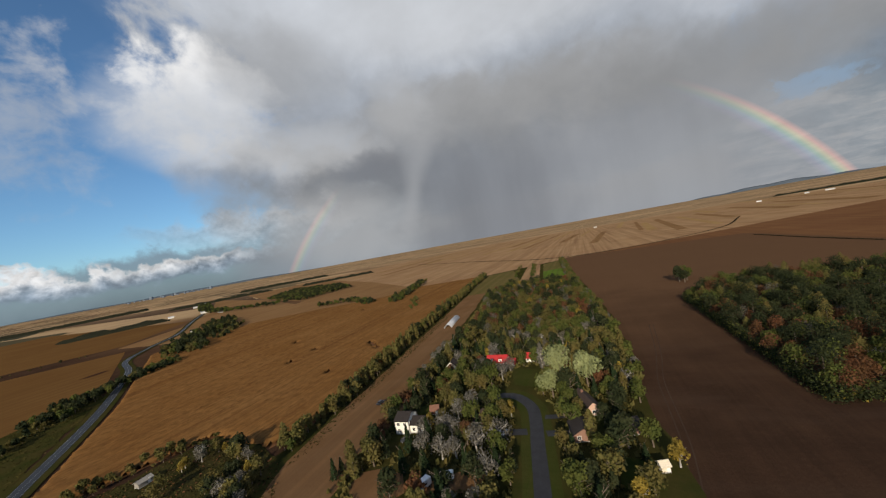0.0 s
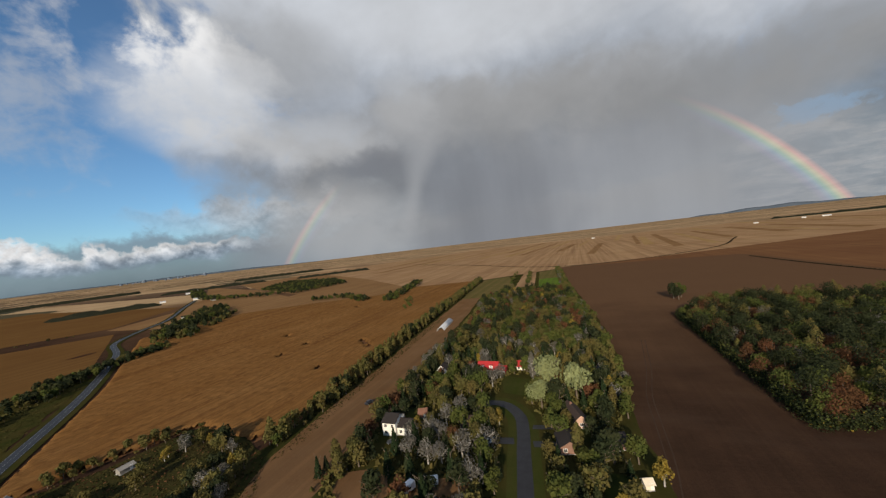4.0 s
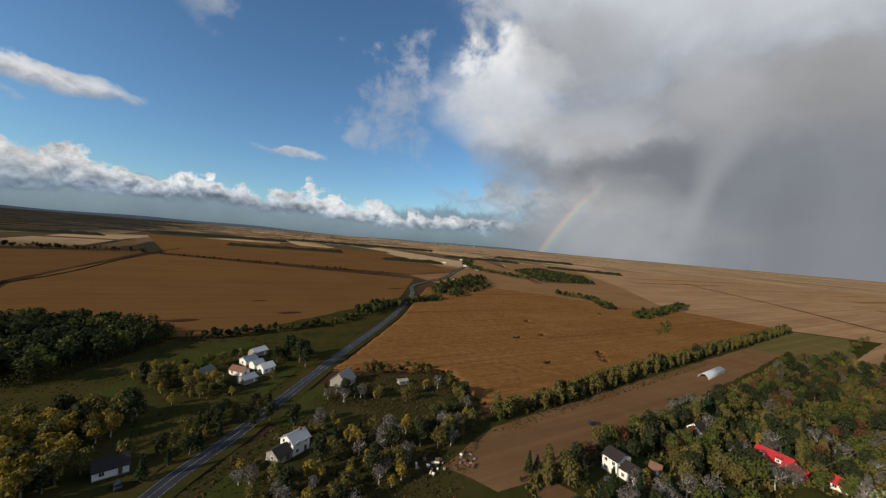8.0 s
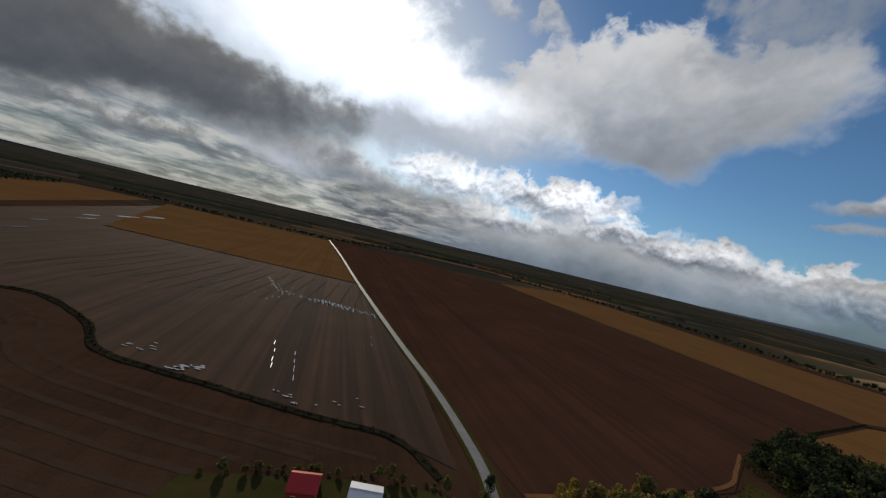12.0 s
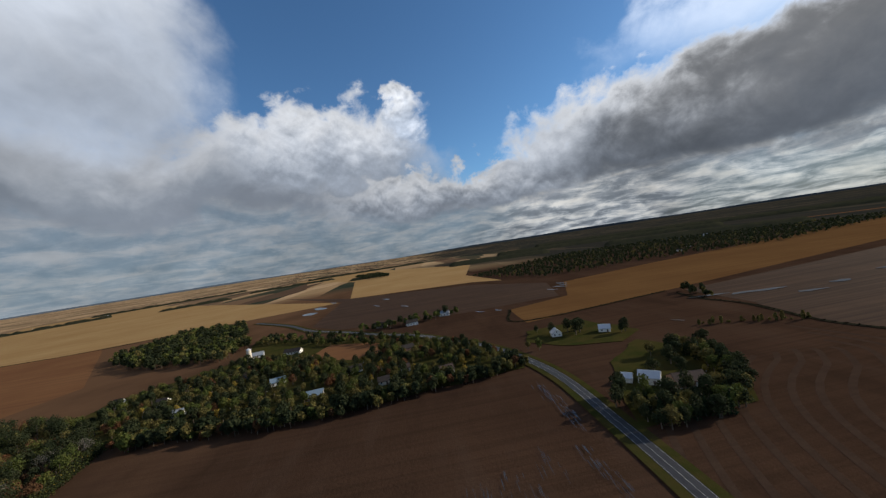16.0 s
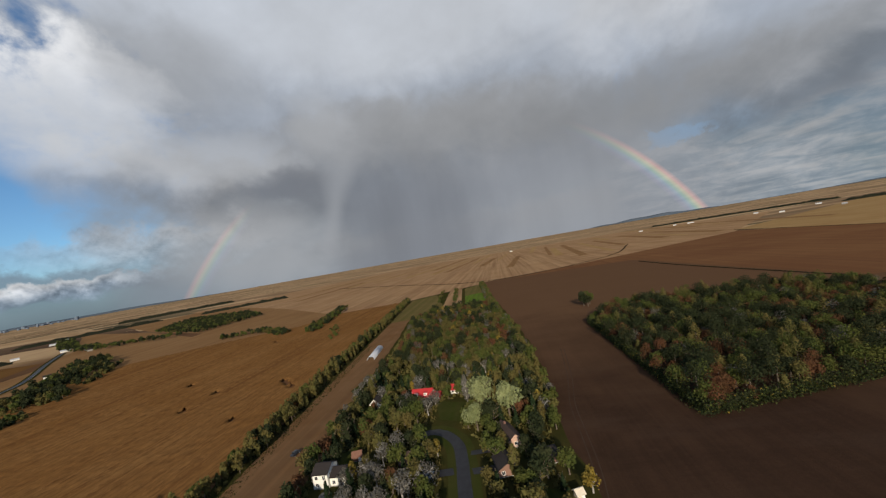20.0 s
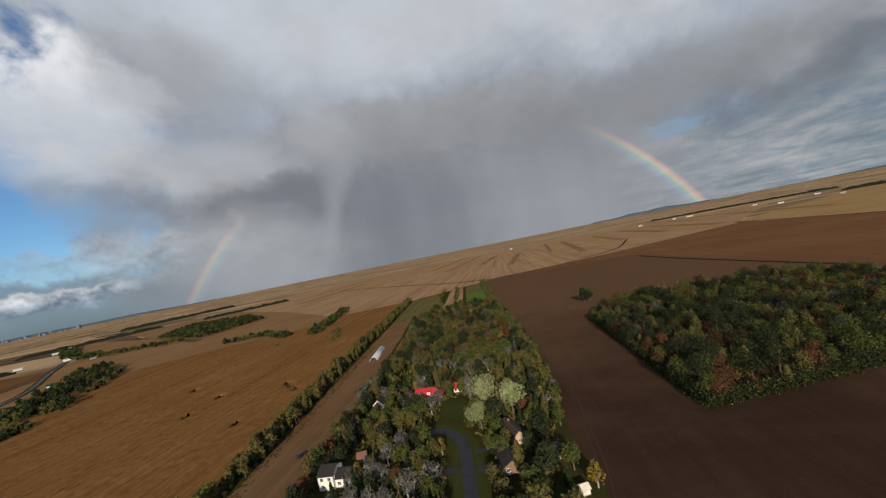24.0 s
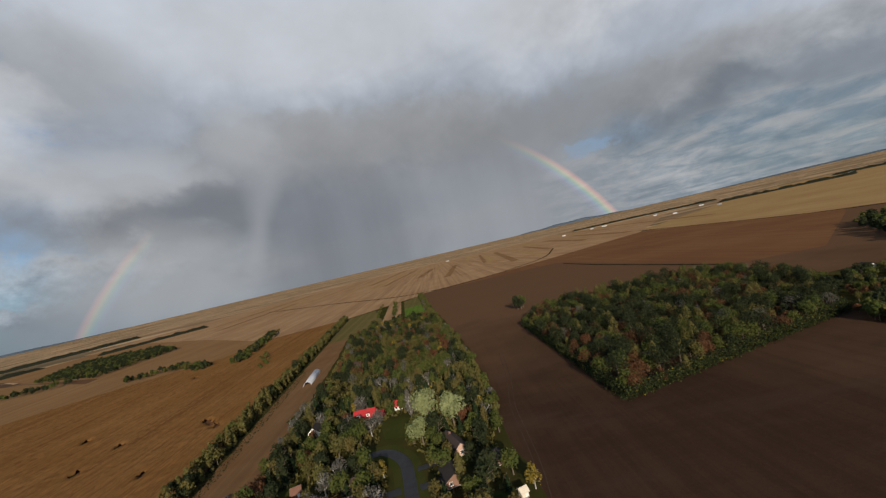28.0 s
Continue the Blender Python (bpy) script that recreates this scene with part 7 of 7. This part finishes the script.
for x0, y0, k, spread in [(176, -55, 9, 3.0), (160, -57, 12, 3.0), (145, -57, 8, 2.5), (117, -50, 10, 3.0), (100, -51, 12, 3.0), (88, -50, 8, 2.5), (112, -22, 9, 7.0), (108, -10, 7, 5.0), (120, -34, 7, 5.0)]:
    thin += [(x0 + rp.uniform(-9, 9), y0 + rp.uniform(-spread, spread), rp.uniform(3.0, 9.0), rp.uniform(0.10, 0.22)) for _ in range(k * 2)]
pools("furrow_pools_east", thin, 86, "thin bright pools in ploughed furrows")
rj = random.Random(31)


def junk_pile(x, y, count, reach):
    """Scrap, boards and drums lying about a yard, each piece by itself."""
    for k in range(count):
        w, d, h = rj.uniform(0.5, 1.8), rj.uniform(0.4, 1.1), rj.uniform(0.25, 0.9)
        bm = bmesh.new()
        bmesh.ops.create_cube(bm, size=1.0)
        for v in bm.verts:
            v.co = Vector((v.co.x * w, v.co.y * d, (v.co.z + 0.5) * h)) * rj.uniform(0.85, 1.1)
        bmesh.ops.bevel(bm, geom=bm.edges[:], offset=0.06, segments=1, affect="EDGES")
        me = bpy.data.meshes.new("scrap_piece")
        bm.to_mesh(me)
        bm.free()
        me.materials.append(rj.choice([M_WHITEWALL, M_GREYWALL, M_GREYWALL, M_RUSTROOF, M_RUSTROOF, M_BROWNROOF]))
        o = tagged(new("scrap_piece", me), "weathered piece of scrap lying in rough weeds", "scrap", "scrap heap")
        a, r = rj.uniform(0, 6.28), reach * rj.uniform(0, 1) ** 0.6
        o.matrix_world = pose(x + math.cos(a) * r, y + math.sin(a) * r, 0.3, rj.uniform(-6, 6), rj.uniform(-6, 6), rj.uniform(0, 360))


junk_pile(-106, 62, 26, 5.5)
junk_pile(-103, 76, 16, 4.5)
junk_pile(-80, -57, 14, 4.0)


def ridge(name, a0, a1, height, seed, mat, label):
    """A low far hill line standing on the skyline, the haze of miles of air put into its colour."""
    rng = np.random.default_rng(seed)
    n = int(abs(a1 - a0) * 4)
    f = np.linspace(0, 1, n)
    z = height * np.sin(f * math.pi) ** 0.5 * (0.75 + 0.15 * np.sin(f * 9.0 + seed) + 0.12 * np.sin(f * 23.0 + seed * 2)) + rng.normal(0, 0.35, n)
    t = np.radians(a0 + (a1 - a0) * f)
    v = []
    for r, k in ((4880.0, 0.0), (4910.0, 0.8), (4940.0, 1.0), (4946.0, -0.2)):
        v.append(np.stack([-np.sin(t) * r, np.cos(t) * r, ground_height(4880.0) - 2.0 + np.maximum(z, 0.4) * k], 1))
    v = np.concatenate(v)
    idx = np.arange(4 * n).reshape(4, n)
    q = np.stack([idx[:-1, 1:], idx[:-1, :-1], idx[1:, :-1], idx[1:, 1:]], -1).reshape(-1, 4)
    tagged(new(name, soup(name, v, q, mat)), label, "hills", kind="structure")


# The hills' blue is distance haze mixed into the base colour.
M_HILL = simple("far_hills_haze_tint", (0.075, 0.095, 0.118), (0.095, 0.112, 0.132), 0.01, 1.0, 0.0, spec=0.0, local=False)
# Dark forest, its bluish cast of far air painted into the colour.
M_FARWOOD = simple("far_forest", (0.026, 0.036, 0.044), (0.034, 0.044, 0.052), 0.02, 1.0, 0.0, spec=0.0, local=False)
ridge("hills_backdrop", 128, 78, 46, 1, M_HILL, "low hills along the far horizon, coloured haze-blue")
ridge("hills_backdrop", 74, 40, 26, 2, M_HILL, "low hills along the far horizon, coloured haze-blue")
ridge("hills_backdrop", -14, -30, 40, 3, M_HILL, "low hill on the far horizon, coloured haze-blue")
ridge("hills_backdrop", -30, -92, 22, 4, M_HILL, "low hills along the far horizon, coloured haze-blue")
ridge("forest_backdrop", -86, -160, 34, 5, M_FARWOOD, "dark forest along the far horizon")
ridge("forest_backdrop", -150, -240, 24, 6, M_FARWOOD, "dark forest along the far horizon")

M_TRACK = field_material("trodden_earth", (0.16, 0.105, 0.075), (0.12, 0.078, 0.055), (0.09, 0.06, 0.045), rows=2, patch=9, tone=0.42)
M_FURROW = field_material("furrow_earth", (0.125, 0.080, 0.055), (0.105, 0.066, 0.046), (0.085, 0.054, 0.038), rows=2, patch=9, tone=0.41)
wheel = smooth_line([(17, 96), (20, 120), (21, 143), (22, 168), (27, 200), (32, 250)], 5.0)
for side in (-1.1, 1.1):
    ribbon("wheel_track", wheel, side - 0.2, side + 0.2, 0.07, M_TRACK, "pale wheel track across the ploughed field", category="track")
# tramlines that follow the bend of the ditch
bend = smooth_line([(200, -230), (152, -236), (118, -212), (92, -176), (44, -152), (4, -137), (-34, -124)], 6.0)
for k in range(11):
    line = offset_line(bend[k * 2:], -(5.0 + 9.0 * k + 0.6 * math.sin(k * 5.0)))
    ribbon("tramline", line[: len(line) - 3 * (k % 3)], -1.3, 1.3, 0.06, M_FURROW, "faint tramline bending across ploughed earth", category="track")
for k in range(16):
    x = -30 + k * 15.0
    ribbon("tramline", smooth_line([(x + 4, -300 - 10 * (k % 3)), (x - 6, -380), (x - 16, -460)], 20.0), -0.4, 0.4, 0.3, M_FURROW, "faint tramline along a damp field", category="track")


def city(name, a0, a1, count, seed, label):
    """A far town on the skyline: many slender blocks, too small to tell apart."""
    rng = random.Random(seed)
    v, q = [], []
    for k in range(count):
        a, r = radians(rng.uniform(a0, a1)), rng.uniform(4640, 4860)
        w, h = rng.uniform(5, 12), rng.uniform(6, 15) + (14 if rng.random() < 0.25 else 0)
        x, y, z = -math.sin(a) * r, math.cos(a) * r, ground_height(r) - 1
        b = len(v)
        v += [(x + i * w, y + j * w, z + t) for t in (0, h) for i, j in ((-1, -1), (1, -1), (1, 1), (-1, 1))]
        q += [(b, b + 1, b + 5, b + 4), (b + 1, b + 2, b + 6, b + 5), (b + 2, b + 3, b + 7, b + 6), (b + 3, b, b + 4, b + 7), (b + 4, b + 5, b + 6, b + 7)]
    tagged(new(name, soup(name, np.array(v), np.array(q), M_CITY)), label, "town", kind="stuff")


# Blue-grey of the town is haze, painted as wall colour.
M_CITY = simple("far_town_haze_tint", (0.11, 0.14, 0.18), (0.16, 0.19, 0.23), 0.05, 1.0, 0.0, spec=0.0, local=False)
city("far_town", 55, 64, 34, 1, "hazy blue-grey town on the far horizon")
city("far_town", 82, 90, 26, 2, "hazy blue-grey town on the far horizon")
